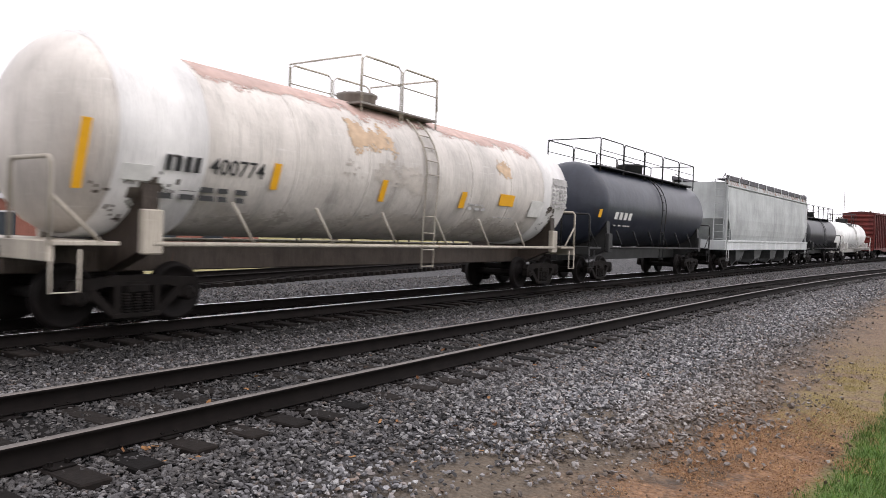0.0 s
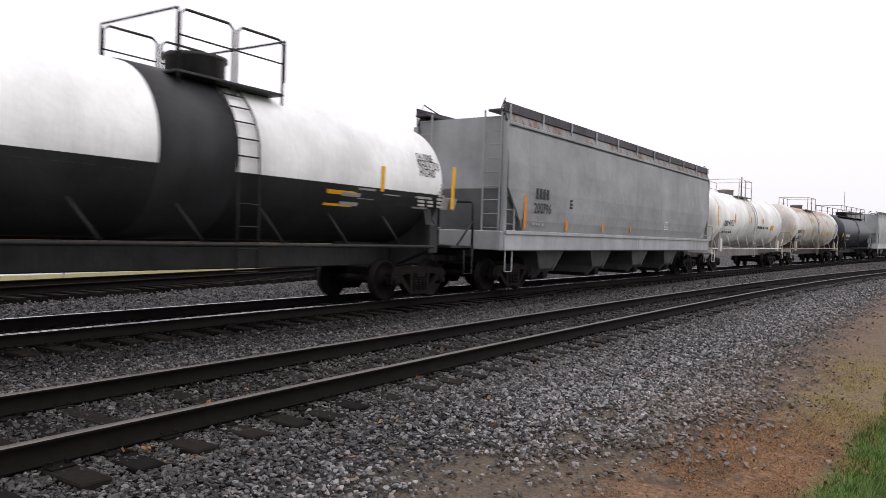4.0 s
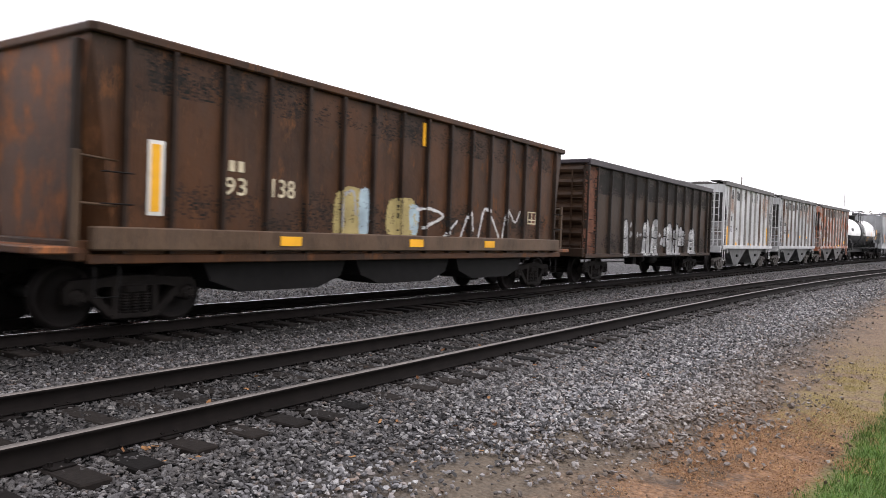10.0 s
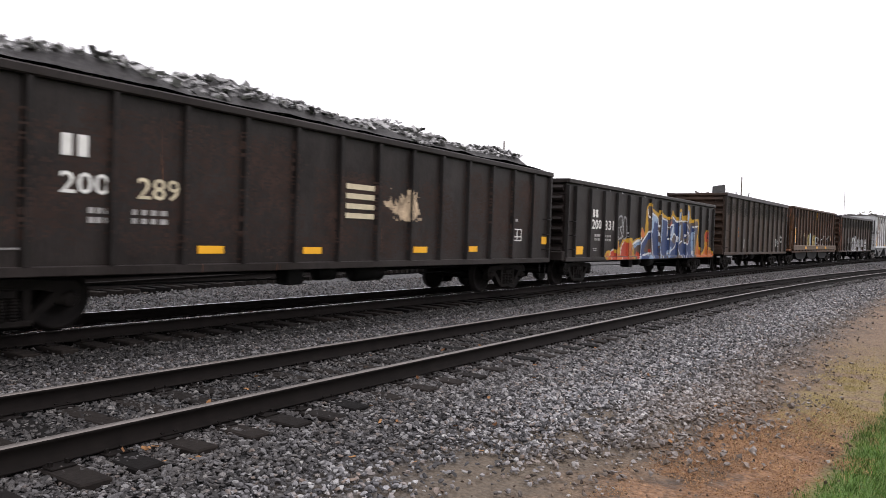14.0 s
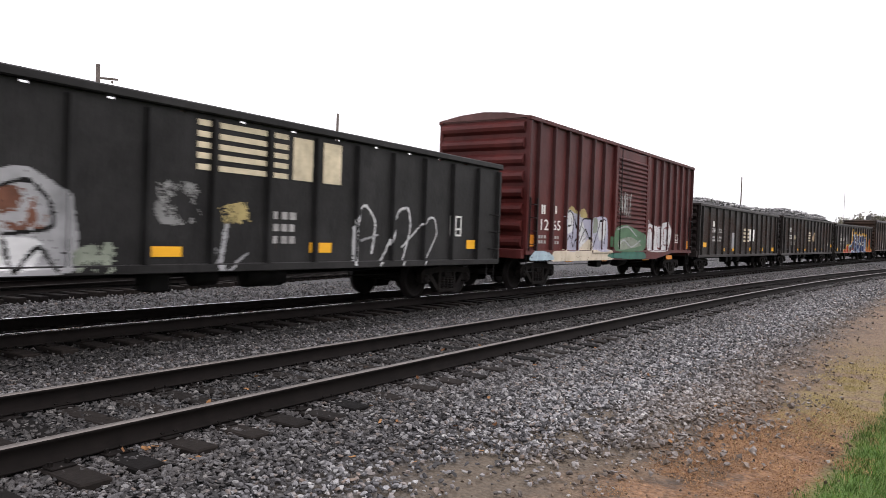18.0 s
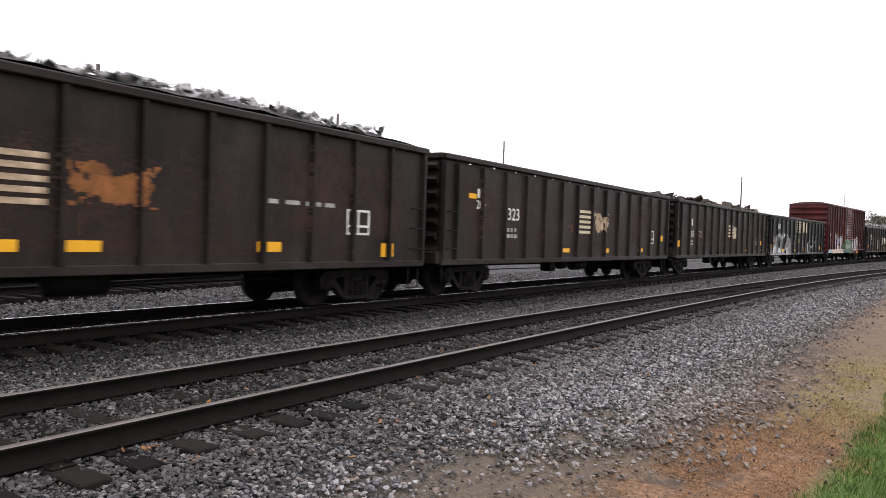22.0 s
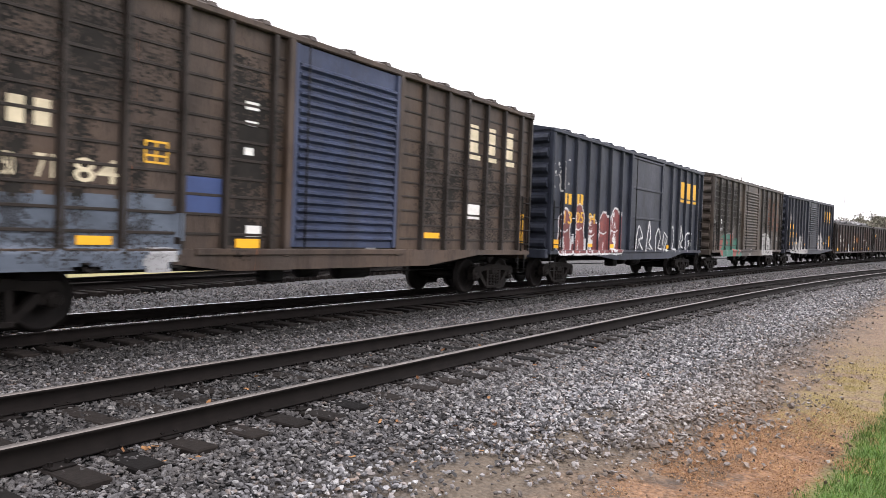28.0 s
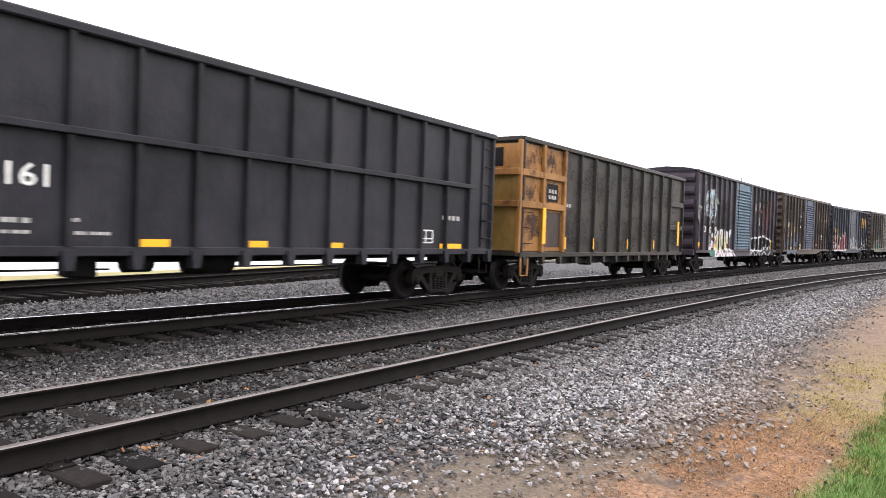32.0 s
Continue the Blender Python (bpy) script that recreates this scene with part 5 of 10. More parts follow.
    dome = part("dome", Shape().lathe([(-0.1, 0.5), (0.32, 0.5), (0.34, 0.54), (0.4, 0.54), (0.42, 0.4), (0.44, 0.1)] if dark else [(-0.1, 0.42), (0.2, 0.42), (0.22, 0.46), (0.27, 0.46), (0.3, 0.3), (0.31, 0.1)], "z", 24, c=(-0.7 if not dark else 0, 0, zt)), md, root)
    for k in range(8):
        a = k * math.pi / 4
        part("bolt", Shape().lathe([(0, 0.03), (0.06, 0.03)], "z", 6, c=((-0.7 if not dark else 0) + (0.5 if dark else 0.42) * math.cos(a), (0.5 if dark else 0.42) * math.sin(a), zt + (0.36 if dark else 0.23))), md, dome)
    x0, x1 = (-1.75, 0.95) if rail == "short" else ((-1.1, 1.1) if rail == "small" else (-hs + 0.9, hs - 0.9))
    dk = md if rail != "short" else mf
    for e in (-1, 1):
        part("walkway", Shape().bbox(x0, x1, min(e * 0.62, e * 1.02), max(e * 0.62, e * 1.02), zt - 0.14, zt - 0.1, 0.006), md, root)
        for a, b in ((x0, (x0 + x1) / 2), ((x0 + x1) / 2, x1)) if rail != "long" else [(x0 + k * (x1 - x0) / 5, x0 + (k + 1) * (x1 - x0) / 5) for k in range(5)]:
            s = Shape().tube([(a + 0.04, e * 1.0, zt - 0.3), (a + 0.04, e * 1.0, zt + 0.74), (a + 0.14, e * 1.0, zt + 0.82), (b - 0.14, e * 1.0, zt + 0.82), (b - 0.04, e * 1.0, zt + 0.74), (b - 0.04, e * 1.0, zt - 0.3)], 0.022, 6)
            s.tube([(a + 0.04, e * 1.0, zt + 0.42), (b - 0.04, e * 1.0, zt + 0.42)], 0.014, 5)
            part("railing", s, dk if not dark else md, root)
    for x in (x0, x1):
        part("railing", Shape().tube([(x, -1.0, zt + 0.1), (x, -1.0, zt + 0.82), (x, 1.0, zt + 0.82), (x, 1.0, zt + 0.1)], 0.022, 6), dk if not dark else md, root)
    return root, L, m


def ribbed_hopper(name, label, front, rear, color, rust=0.3, grime=0.35, rust_color=(0.16, 0.055, 0.025), top_rust=None, ribs=9, top=4.42, sill=1.28, blotch=False):
    """Two-bay covered hopper with outside posts, open ends over sloped sheets, and pockets below."""
    root, L = freight_car(name, label, front, rear, 0.95, "pale", category="hopper car")
    m = paint(name + "_paint", color, root, rust, grime=grime, rust_color=rust_color, top_rust=top_rust, blotch=blotch)
    mr = paint(name + "_roof", (0.085, 0.08, 0.078), root, 0.3, grime=0.5)
    md = paint(name + "_slope", (0.085, 0.082, 0.08), root, 0.2, grime=0.5)
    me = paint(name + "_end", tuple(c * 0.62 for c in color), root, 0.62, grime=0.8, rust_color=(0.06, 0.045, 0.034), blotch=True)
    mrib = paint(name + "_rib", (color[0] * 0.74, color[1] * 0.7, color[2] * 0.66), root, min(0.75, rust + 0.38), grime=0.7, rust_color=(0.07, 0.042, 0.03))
    # pockets: grimy side paint, darkened to carry the shade under the car
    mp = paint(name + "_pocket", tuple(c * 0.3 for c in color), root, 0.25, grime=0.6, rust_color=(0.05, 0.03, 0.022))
    h = L / 2
    for e in (-1, 1):
        cut = [(-h + 0.1, top), (-h + 0.1, top - 0.35), (-h + 0.95, sill + 1.25), (-h + 0.95, sill), (h - 0.95, sill), (h - 0.95, sill + 1.25), (h - 0.1, top - 0.35), (h - 0.1, top)]
        side = part("side_panel", Shape().prism(cut[::-e], "y", min(e * 1.38, e * 1.41), max(e * 1.38, e * 1.41)), m, root)
        rib = Shape().prism([(-0.06, 0), (-0.05, e * 0.09), (0.05, e * 0.09), (0.06, 0)][::-e], "z", sill + 0.06, top - 0.06).mesh("rib", mrib)
        at = [(-h + 1.02) + k * (L - 2.04) / (ribs - 1) for k in range(ribs)]
        SKIN[root.name] = (1.41, at, 0.12, 0.09)
        for x in at:
            part("rib", rib, None, side, at=(x, e * 1.41, 0))
        part("side_sill", Shape().bbox(-h, h, min(e * 1.34, e * 1.5), max(e * 1.34, e * 1.5), sill - 0.1, sill + 0.08, 0.012), m, root)
        part("top_chord", Shape().bbox(-h, h, min(e * 1.34, e * 1.52), max(e * 1.34, e * 1.52), top - 0.05, top + 0.17, 0.015), mr, root)
        for d in (-1, 1):
            part("corner_post", Shape().bbox(min(d * h, d * (h - 0.1)), max(d * h, d * (h - 0.1)), min(e * 1.36, e * 1.47), max(e * 1.36, e * 1.47), sill - 0.1, top, 0.015), m, root)
            ladder(root, d * (h - 0.36), e * 1.43 if e < 0 else 1.46, sill, top - 0.15, m, 0.42, 8)
            part("step", grab_mesh(0.36, 0.62, m, 0.016), None, root, at=(d * (h - 0.3), e * 1.43, sill - 0.08))
            part("jack_pad", Shape().bbox(d * (h - 1.0) - 0.14, d * (h - 1.0) + 0.14, min(e * 1.3, e * 1.44), max(e * 1.3, e * 1.44), sill - 0.34, sill - 0.1, 0.02), mp, root)
    for d in (-1, 1):
        part("slope_sheet", Shape().prism([(d * (h - 0.12), top - 0.4), (d * (h - 0.2), top - 0.4), (d * (h - 2.0), sill + 0.1), (d * (h - 1.92), sill + 0.1)][::d], "y", -1.38, 1.38), md, root)
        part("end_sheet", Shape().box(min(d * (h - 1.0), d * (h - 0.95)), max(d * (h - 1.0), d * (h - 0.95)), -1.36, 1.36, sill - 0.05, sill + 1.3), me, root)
        part("end_panel", Shape().box(min(d * h, d * (h - 0.05)), max(d * h, d * (h - 0.05)), -1.4, 1.4, top - 0.42, top), m, root)
        for y in (-0.95, -0.32, 0.32, 0.95):
            part("end_post", Shape().bbox(d * (h - 0.05) - 0.04, d * (h - 0.05) + 0.04, y - 0.04, y + 0.04, sill + 0.05, top - 0.4, 0.01), m, root)
        for z in (sill + 0.35, sill + 0.75, sill + 1.25):
            part("end_rail", Shape().tube([(d * (h + 0.01), -1.4, z), (d * (h + 0.01), 1.4, z)], 0.02, 6), m, root)
        part("end_platform", Shape().bbox(min(d * h, d * (h - 0.95)), max(d * h, d * (h - 0.95)), -1.42, 1.42, sill - 0.14, sill - 0.06, 0.01), m, root)
        part("end_sill", Shape().bbox(d * h - 0.12, d * h + 0.04, -1.4, 1.4, sill - 0.3, sill + 0.04, 0.02), m, root)
        ladder(root, d * (h + 0.04), -1.0, sill, top - 0.3, m, 0.42, 8, False)
        part("brake_cylinder", Shape().lathe([(-0.3, 0.05), (-0.28, 0.15), (0.28, 0.15), (0.3, 0.05)], "y", 12, c=(d * (h - 0.5), 0.3, sill + 0.3)), M_BLACK, root)
    bw = (L - 2.6) / 2
    for k in (-1, 1):
        c = k * bw / 2
        s = Shape()
        top_h, bot_h = bw / 2 - 0.02, 0.45
        ring = lambda hx, hy, z: [(c - hx, -hy, z), (c + hx, -hy, z), (c + hx, hy, z), (c - hx, hy, z)]
        s.add(ring(top_h, 1.36, sill) + ring(bot_h, 1.26, 0.36) + ring(bot_h, 1.2, 0.26), [(0, 1, 5, 4), (1, 2, 6, 5), (2, 3, 7, 6), (3, 0, 4, 7), (4, 5, 9, 8), (5, 6, 10, 9), (6, 7, 11, 10), (7, 4, 8, 11), (8, 9, 10, 11)])
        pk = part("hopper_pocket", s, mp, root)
        part("gate", Shape().bbox(c - 0.5, c + 0.5, -0.85, 0.85, 0.27, 0.36, 0.02), M_BLACK, pk)
        part("vibrator_bracket", Shape().bbox(c - 0.16, c + 0.16, -1.36, -1.28, 0.74, 0.88, 0.02), M_BLACK, pk)
    part("center_sill", Shape().bbox(-h, h, -0.17, 0.17, 0.72, 1.05, 0.02), M_BLACK, root)
    roof = part("roof", Shape().prism([(-1.42, top), (-0.7, top + 0.1), (0.7, top + 0.1), (1.42, top)], "x", -h, h), mr, root)
    part("running_board", Shape().bbox(-h - 0.05, h + 0.05, -1.2, -0.75, top + 0.14, top + 0.21, 0.01).bbox(-h - 0.05, h + 0.05, 0.75, 1.2, top + 0.14, top + 0.21, 0.01), mr, roof)
    for k in range(5):
        x = -h + 1.2 + k * (L - 2.4) / 4
        part("hatch", Shape().bbox(x - 0.45, x + 0.45, -0.4, 0.4, top + 0.1, top + 0.2, 0.03), mr, roof)
    return root, L, m


def smooth_hopper(name, label, front, rear, color, top=4.42, sill=1.11, rust=0.12, grime=0.3, bays=4):
    """Long covered hopper with plain curved sides, a deep side sill, running boards and sloped pockets."""
    root, L = freight_car(name, label, front, rear, 1.3, category="hopper car")
    m = paint(name + "_paint", color, root, rust, grime=grime, rust_color=(0.2, 0.09, 0.035))
    # pockets: side paint at a quarter of its tone, underside shade included
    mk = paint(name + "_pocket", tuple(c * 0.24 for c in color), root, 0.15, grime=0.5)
    mt = paint(name + "_roof", tuple(c * 0.8 for c in color), root, 0.62, grime=0.5, rust_color=(0.12, 0.06, 0.04))
    ms = paint(name + "_sill", tuple(min(1, c * 1.25) for c in color), root, 0.04, grime=0.25)
    mr = paint(name + "_walk", (0.055, 0.05, 0.058), root, 0.1, grime=0.4)
    h = L / 2
    half = [(1.43, sill + 0.5), (1.5, sill + 0.8), (1.53, sill + 1.1), (1.55, sill + 1.6), (1.53, sill + 2.3), (1.47, top - 0.16), (1.4, top)]
    body = Shape().prism([(-y, z) for y, z in half] + [(-0.8, top + 0.2), (0.0, top + 0.26), (0.8, top + 0.2)] + half[::-1], "x", -h + 2.3, h - 2.3)
    hull = part("hopper_body", body, m, root)
    for d in (-1, 1):
        # ends: the side runs on to the edge of the sloped end sheet
        for e in (-1, 1):
            sheet = Shape()
            row = []
            for y, z in half:
                x = h - 0.1 - max(0, sill + 1.6 - z) * 0.92
                row += [(d * (h - 2.32), e * y, z), (d * x, e * y, z), (d * x, e * (y - 0.05), z), (d * (h - 2.32), e * (y - 0.05), z)]
            k = len(half)
            sheet.add(row, [tuple(4 * i + c for c in (0, 1)) + (4 * i + 5, 4 * i + 4) for i in range(k - 1)] + [(4 * i + 3, 4 * i + 2, 4 * i + 6, 4 * i + 7) for i in range(k - 1)] + [(4 * i + 1, 4 * i + 2, 4 * i + 6, 4 * i + 5) for i in range(k - 1)])
            part("side_sheet", sheet, m, hull)
        part("end_sheet", Shape().prism([(d * (h - 0.12), top + 0.16), (d * (h - 0.12), sill + 1.6), (d * (h - 1.15), sill + 0.5), (d * (h - 2.3), sill + 0.5), (d * (h - 2.3), top + 0.2)][::d], "y", -1.37, 1.37), m, hull)
    for e in (-1, 1):
        part("side_sill", Shape().bbox(-h, h, min(e * 1.36, e * 1.56), max(e * 1.36, e * 1.56), sill, sill + 0.5, 0.02).bbox(-h, h, min(e * 1.5, e * 1.6), max(e * 1.5, e * 1.6), sill + 0.42, sill + 0.52, 0.01), ms, root)
        part("roof_edge", Shape().bbox(-h + 0.1, h - 0.1, min(e * 1.36, e * 1.5), max(e * 1.36, e * 1.5), top - 0.06, top + 0.02, 0.015), m, root)
        part("roof_slope", Shape().prism([(e * 1.47, top + 0.02), (e * 1.46, top + 0.06), (e * 1.37, top + 0.27), (e * 1.31, top + 0.25)][::e], "x", -h + 0.1, h - 0.1), mt, root)
        wk = part("running_board", Shape().bbox(-h - 0.05, h + 0.05, min(e * 0.95, e * 1.4), max(e * 0.95, e * 1.4), top + 0.26, top + 0.32, 0.008).bbox(-h, h, min(e * 1.38, e * 1.42), max(e * 1.38, e * 1.42), top + 0.26, top + 0.5, 0.006), mr, root)
        br = Shape().bbox(-0.035, 0.035, min(e * 1.425, e * 1.46), max(e * 1.425, e * 1.46), top - 0.02, top + 0.46, 0.008).mesh("bracket", ms)
        for k in range(11):
            part("bracket", br, None, wk, at=(-h + 0.25 + k * (L - 0.5) / 10, 0, 0))
        for d in (-1, 1):
            ladder(root, d * (h - 0.3), e * 1.47 if e < 0 else 1.5, sill + 0.5, sill + 1.6, m, 0.5, 3)
            ladder(root, d * (h + 0.02), e * 1.1, sill + 0.4, top + 0.3, m, 0.5, 9, False)
            part("corner_post", Shape().bbox(min(d * h, d * (h - 0.14)), max(d * h, d * (h - 0.14)), min(e * 1.38, e * 1.5), max(e * 1.38, e * 1.5), sill, top, 0.02), m, root)
            part("step", grab_mesh(0.36, 0.55, m, 0.018), None, root, at=(d * (h - 0.3), e * 1.5, sill))
            part("end_rail", Shape().tube([(d * (h - 0.7), e * 0.95, top + 0.3), (d * (h - 0.2), e * 1.3, top + 0.62), (d * (h + 0.0), e * 1.3, top + 0.3)], 0.018, 6), mr, root)
    for d in (-1, 1):
        part("end_platform", Shape().bbox(min(d * h, d * (h - 1.9)), max(d * h, d * (h - 1.9)), -1.45, 1.45, sill + 0.02, sill + 0.1, 0.01), m, root)
        part("end_sill", Shape().bbox(d * h - 0.15, d * h + 0.02, -1.5, 1.5, sill, sill + 0.5, 0.02), m, root)
    for c in (-6.5, -2.75, 0.95, 4.6):
        ring = lambda x0, x1, hy, z: [(c + x0, -hy, z), (c + x1, -hy, z), (c + x1, hy, z), (c + x0, hy, z)]
        s = Shape().add(ring(-0.85, 0.9, 1.34, sill) + ring(-0.5, 0.3, 1.26, 0.58) + ring(-0.45, 0.25, 1.0, 0.3), [(0, 1, 5, 4), (1, 2, 6, 5), (2, 3, 7, 6), (3, 0, 4, 7), (4, 5, 9, 8), (5, 6, 10, 9), (6, 7, 11, 10), (7, 4, 8, 11), (8, 9, 10, 11)])
        # the sloped floors that lead to the pocket, and the low gate under it
        s.prism([(c + 0.88, sill), (c + 0.28, 0.6), (c + 0.28, 0.5), (c + 1.0, sill - 0.02)], "y", -1.3, 1.3)
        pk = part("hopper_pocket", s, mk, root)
        part("gate", Shape().bbox(c - 0.5, c + 0.35, -1.0, 1.0, 0.24, 0.36, 0.02).bbox(c - 0.2, c + 0.1, -1.24, -1.0, 0.3, 0.5, 0.03), M_TRUCK, pk)
        part("hatch", Shape().bbox(c - 1.1, c + 1.1, -0.35, 0.35, top + 0.22, top + 0.34, 0.04), m, root)
    part("center_sill", Shape().bbox(-h, h, -0.17, 0.17, 0.74, 1.06, 0.02), M_BLACK, root)
    return root, L, m
# ---- the train, from its head to its tail ----
NS_BLACK = (0.0112, 0.0072, 0.006)
boxcar("red_boxcar", "weathered dark red steel boxcar with corrugated end", 101.6, 86.3, (0.08, 0.014, 0.0125))
tank_car("white_tank_car", "plain white tank car with top railing", 84.8, 72.3, (0.72, 0.72, 0.7), R=1.2, zc=2.3, dark=True, rail="small", stepped=False)
tank_car("black_tank_car", "black tank car with full-length top railing", 71.22, 59.12, (0.011, 0.012, 0.016), R=1.3, zc=2.35, dark=True, rail="long", frame_color=(0.02, 0.02, 0.02), stepped=False)
smooth_hopper("covered_hopper", "pale grey covered hopper with plain curved sides", 58.24, 38.74, (0.36, 0.375, 0.37))
T4 = tank_car("black_tank_car", "glossy black tank car with full-length railing and graffiti", 36.16, 22.16, (0.014, 0.018, 0.03), R=1.42, zc=2.7, dark=True, rail="long", frame_color=(0.02, 0.02, 0.02), stepped=False)
T5 = tank_car("white_tank_car", "dirty white tank car with rust-stained top", 21.06, 4.85, (0.54, 0.5, 0.46), grime=0.36, rust=0.12, rust_color=(0.26, 0.15, 0.095), jacket_color=(0.72, 0.7, 0.68), frame_color=(0.4, 0.36, 0.3), R=1.42, zc=2.74, shell=7.95, inset=1.5, sill_color=(0.05, 0.038, 0.03), jacket=0.08)
T6 = tank_car("white_tank_car", "white tank car with light dirt stains", 2.66, -12.61, (0.8, 0.79, 0.77), grime=0.25, rust=0.02, frame_color=(0.6, 0.58, 0.55), R=1.44, zc=2.74, shell=7.5, inset=1.5, sill_color=(0.3, 0.28, 0.26), jacket=0.06)
H7 = smooth_hopper("covered_hopper", "grey covered hopper with plain curved sides and rust stains", -13.72, -32.75, (0.262, 0.27, 0.278), rust=0.16, grime=0.16)
T8 = tank_car("white_tank_car", "white tank car with black band and black lower half", -34.1, -48.2, (0.8, 0.8, 0.79), R=1.32, zc=2.6, grime=0.12, rust=0.0, band=(-1.6, -0.2, (0.03, 0.03, 0.032)), lower=(0.02, 0.02, 0.021), dark=True, rail="small", frame_color=(0.02, 0.02, 0.02), stepped=False)
H9 = ribbed_hopper("hopper_car", "pale grey ribbed hopper car overgrown with red rust", -48.98, -59.76, (0.4, 0.39, 0.38), 0.74, grime=0.4, rust_color=(0.19, 0.072, 0.04), blotch=True)
H10 = ribbed_hopper("hopper_car", "pale grey ribbed hopper car with rust patches", -61.69, -72.36, (0.39, 0.395, 0.4), 0.27, grime=0.42)
H11 = ribbed_hopper("hopper_car", "pale grey ribbed hopper car with clean posts", -74.33, -84.63, (0.46, 0.465, 0.47), 0.22, grime=0.36)
G12 = gondola("brown_gondola", "tall dark brown gondola with white graffiti", -86.93, -101.12, (0.019, 0.0105, 0.006), 4.0, 0.9, 13, 0.35, chord=(0.03, 0.025, 0.03), end_n=7, first=-6.31, pitch=1.16, panels=0.6, rust_color=(0.04, 0.023, 0.012), blotch=True)
G13 = gondola("rust_gondola", "rusty brown gondola with sloped ends and heavy sill", -103.04, -117.5, (0.03, 0.0135, 0.006), 4.06, 0.95, 15, 0.44, slant=True, rib_w=0.1, first=-6.0, pitch=0.905, panels=0.85, inset=0.95, rust_color=(0.07, 0.03, 0.0125), blotch=True)
G14 = gondola("brown_gondola", "tall brown gondola with scrap showing over the rim", -119.36, -133.2, (0.022, 0.013, 0.0088), 3.98, 0.9, 14, 0.3, end_n=8, load=(-0.25, 0.1, 0.5, 120, True), first=-5.85, pitch=1.14, panels=0.5, rust_color=(0.05, 0.028, 0.016))
G15 = gondola("black_gondola", "black gondola with blue and orange graffiti", -135.13, -151.36, NS_BLACK, 3.27, 0.8, 14, 0.12, load=(-0.45, -0.1, 0.5, 100, True), first=-7.49, pitch=1.12, slots=True)
G16 = gondola("black_gondola", "black gondola heaped with shredded scrap", -152.52, -168.94, NS_BLACK, 3.33, 0.8, 14, 0.2, load=(0.05, 0.78, 0.15, 2600, False), first=-7.49, pitch=1.12)
G17 = gondola("black_gondola", "black gondola heaped with fine scrap", -170.07, -185.94, NS_BLACK, 3.27, 0.8, 14, 0.18, load=(0.0, 0.55, 0.15, 2600, False), first=-7.4, pitch=1.12)
B18 = boxcar("red_boxcar", "weathered dark red boxcar with graffiti along the bottom", -187.12, -202.41, (0.05, 0.0092, 0.0088), 4.74, 1.0, 14, door=(0.2, 3.1), roof_color=(0.1, 0.045, 0.042), grime=0.3, inset=1.5, bumps=0.015, posts=(-7.03, -6.07, -5.15, -4.28, -3.28, -2.4, 2.65, 3.5, 4.35, 5.2, 6.0, 6.8))
G19 = gondola("black_gondola", "black gondola with white graffiti and scrap", -203.94, -220.17, (0.0085, 0.0078, 0.0076), 3.27, 0.8, 14, 0.1, load=(-0.45, -0.1, 0.5, 90, True), first=-7.49, pitch=1.12, slots=True)
G20 = gondola("black_gondola", "black gondola loaded with coarse scrap", -221.05, -237.34, NS_BLACK, 3.28, 0.8, 14, 0.15, load=(-0.1, 0.22, 0.7, 160, True), first=-7.49, pitch=1.12)
G21 = gondola("black_gondola", "brownish black gondola with worn lettering", -238.49, -254.71, (0.0125, 0.0072, 0.0055), 3.3, 0.8, 14, 0.22, load=(-0.5, -0.25, 0.4, 60, True), first=-7.49, pitch=1.12, slots=True)
G22 = gondola("black_gondola", "brownish black gondola filled with turnings", -255.43, -271.9, (0.0125, 0.0072, 0.0055), 3.3, 0.8, 14, 0.22, load=(0.05, 0.42, 0.22, 900, False), first=-7.55, pitch=1.12)
B23 = boxcar("blue_boxcar", "dark blue boxcar with yellow lettering and graffiti", -272.9, -288.1, (0.0155, 0.0178, 0.0265), 4.66, 1.0, 14, grime=0.55, door=(0.09, 3.15), low=True, inset=1.35, posts=(-6.9, -6.1, -5.16, -4.29, -3.43, -2.55, 2.67, 3.71, 4.71, 5.65, 6.66))
B24 = boxcar("grey_boxcar", "grey-brown boxcar with seamed panels and faded graffiti", -289.56, -304.18, (0.045, 0.037, 0.032), 4.74, 1.0, 14, door=(-0.33, 2.95), lines=11, grime=0.5, inset=1.2, posts=(-6.2, -5.1, -4.0, -2.88, 2.22, 3.33, 4.46, 5.62, 6.75))
B25 = boxcar("blue_boxcar", "dark blue boxcar with red and white graffiti", -306.05, -321.32, (0.015, 0.0185, 0.03), 4.62, 1.0, 14, grime=0.5, door=(0.3, 3.3), door_style="plain", inset=1.4, posts=(-6.85, -6.0, -5.07, -4.21, -3.27, -2.27, 3.25, 4.2, 5.1, 6.0, 6.9))
B26 = boxcar("brown_boxcar", "brown boxcar with blue ribbed door and seamed panels", -322.69, -337.48, (0.04, 0.0285, 0.0225), 4.74, 1.0, 14, door=(-0.08, 2.95), door_color=(0.028, 0.038, 0.075), lines=11, grime=0.5, inset=1.2, posts=(-6.3, -5.46, -4.61, -3.69, -2.89, -1.96, 2.35, 3.25, 4.1, 4.98, 5.87, 6.77))
B27 = boxcar("purple_boxcar", "dull purple boxcar with pale blue door and graffiti", -339.4, -355.16, (0.022, 0.0175, 0.026), 4.74, 1.0, 14, door=(-0.08, 3.05), door_color=(0.06, 0.1, 0.135), inset=1.4, bumps=0.015, end_n=6, posts=(-6.94, -6.09, -5.26, -4.34, -3.51, -2.66, 2.4, 3.3, 4.2, 5.1, 6.0, 6.9))
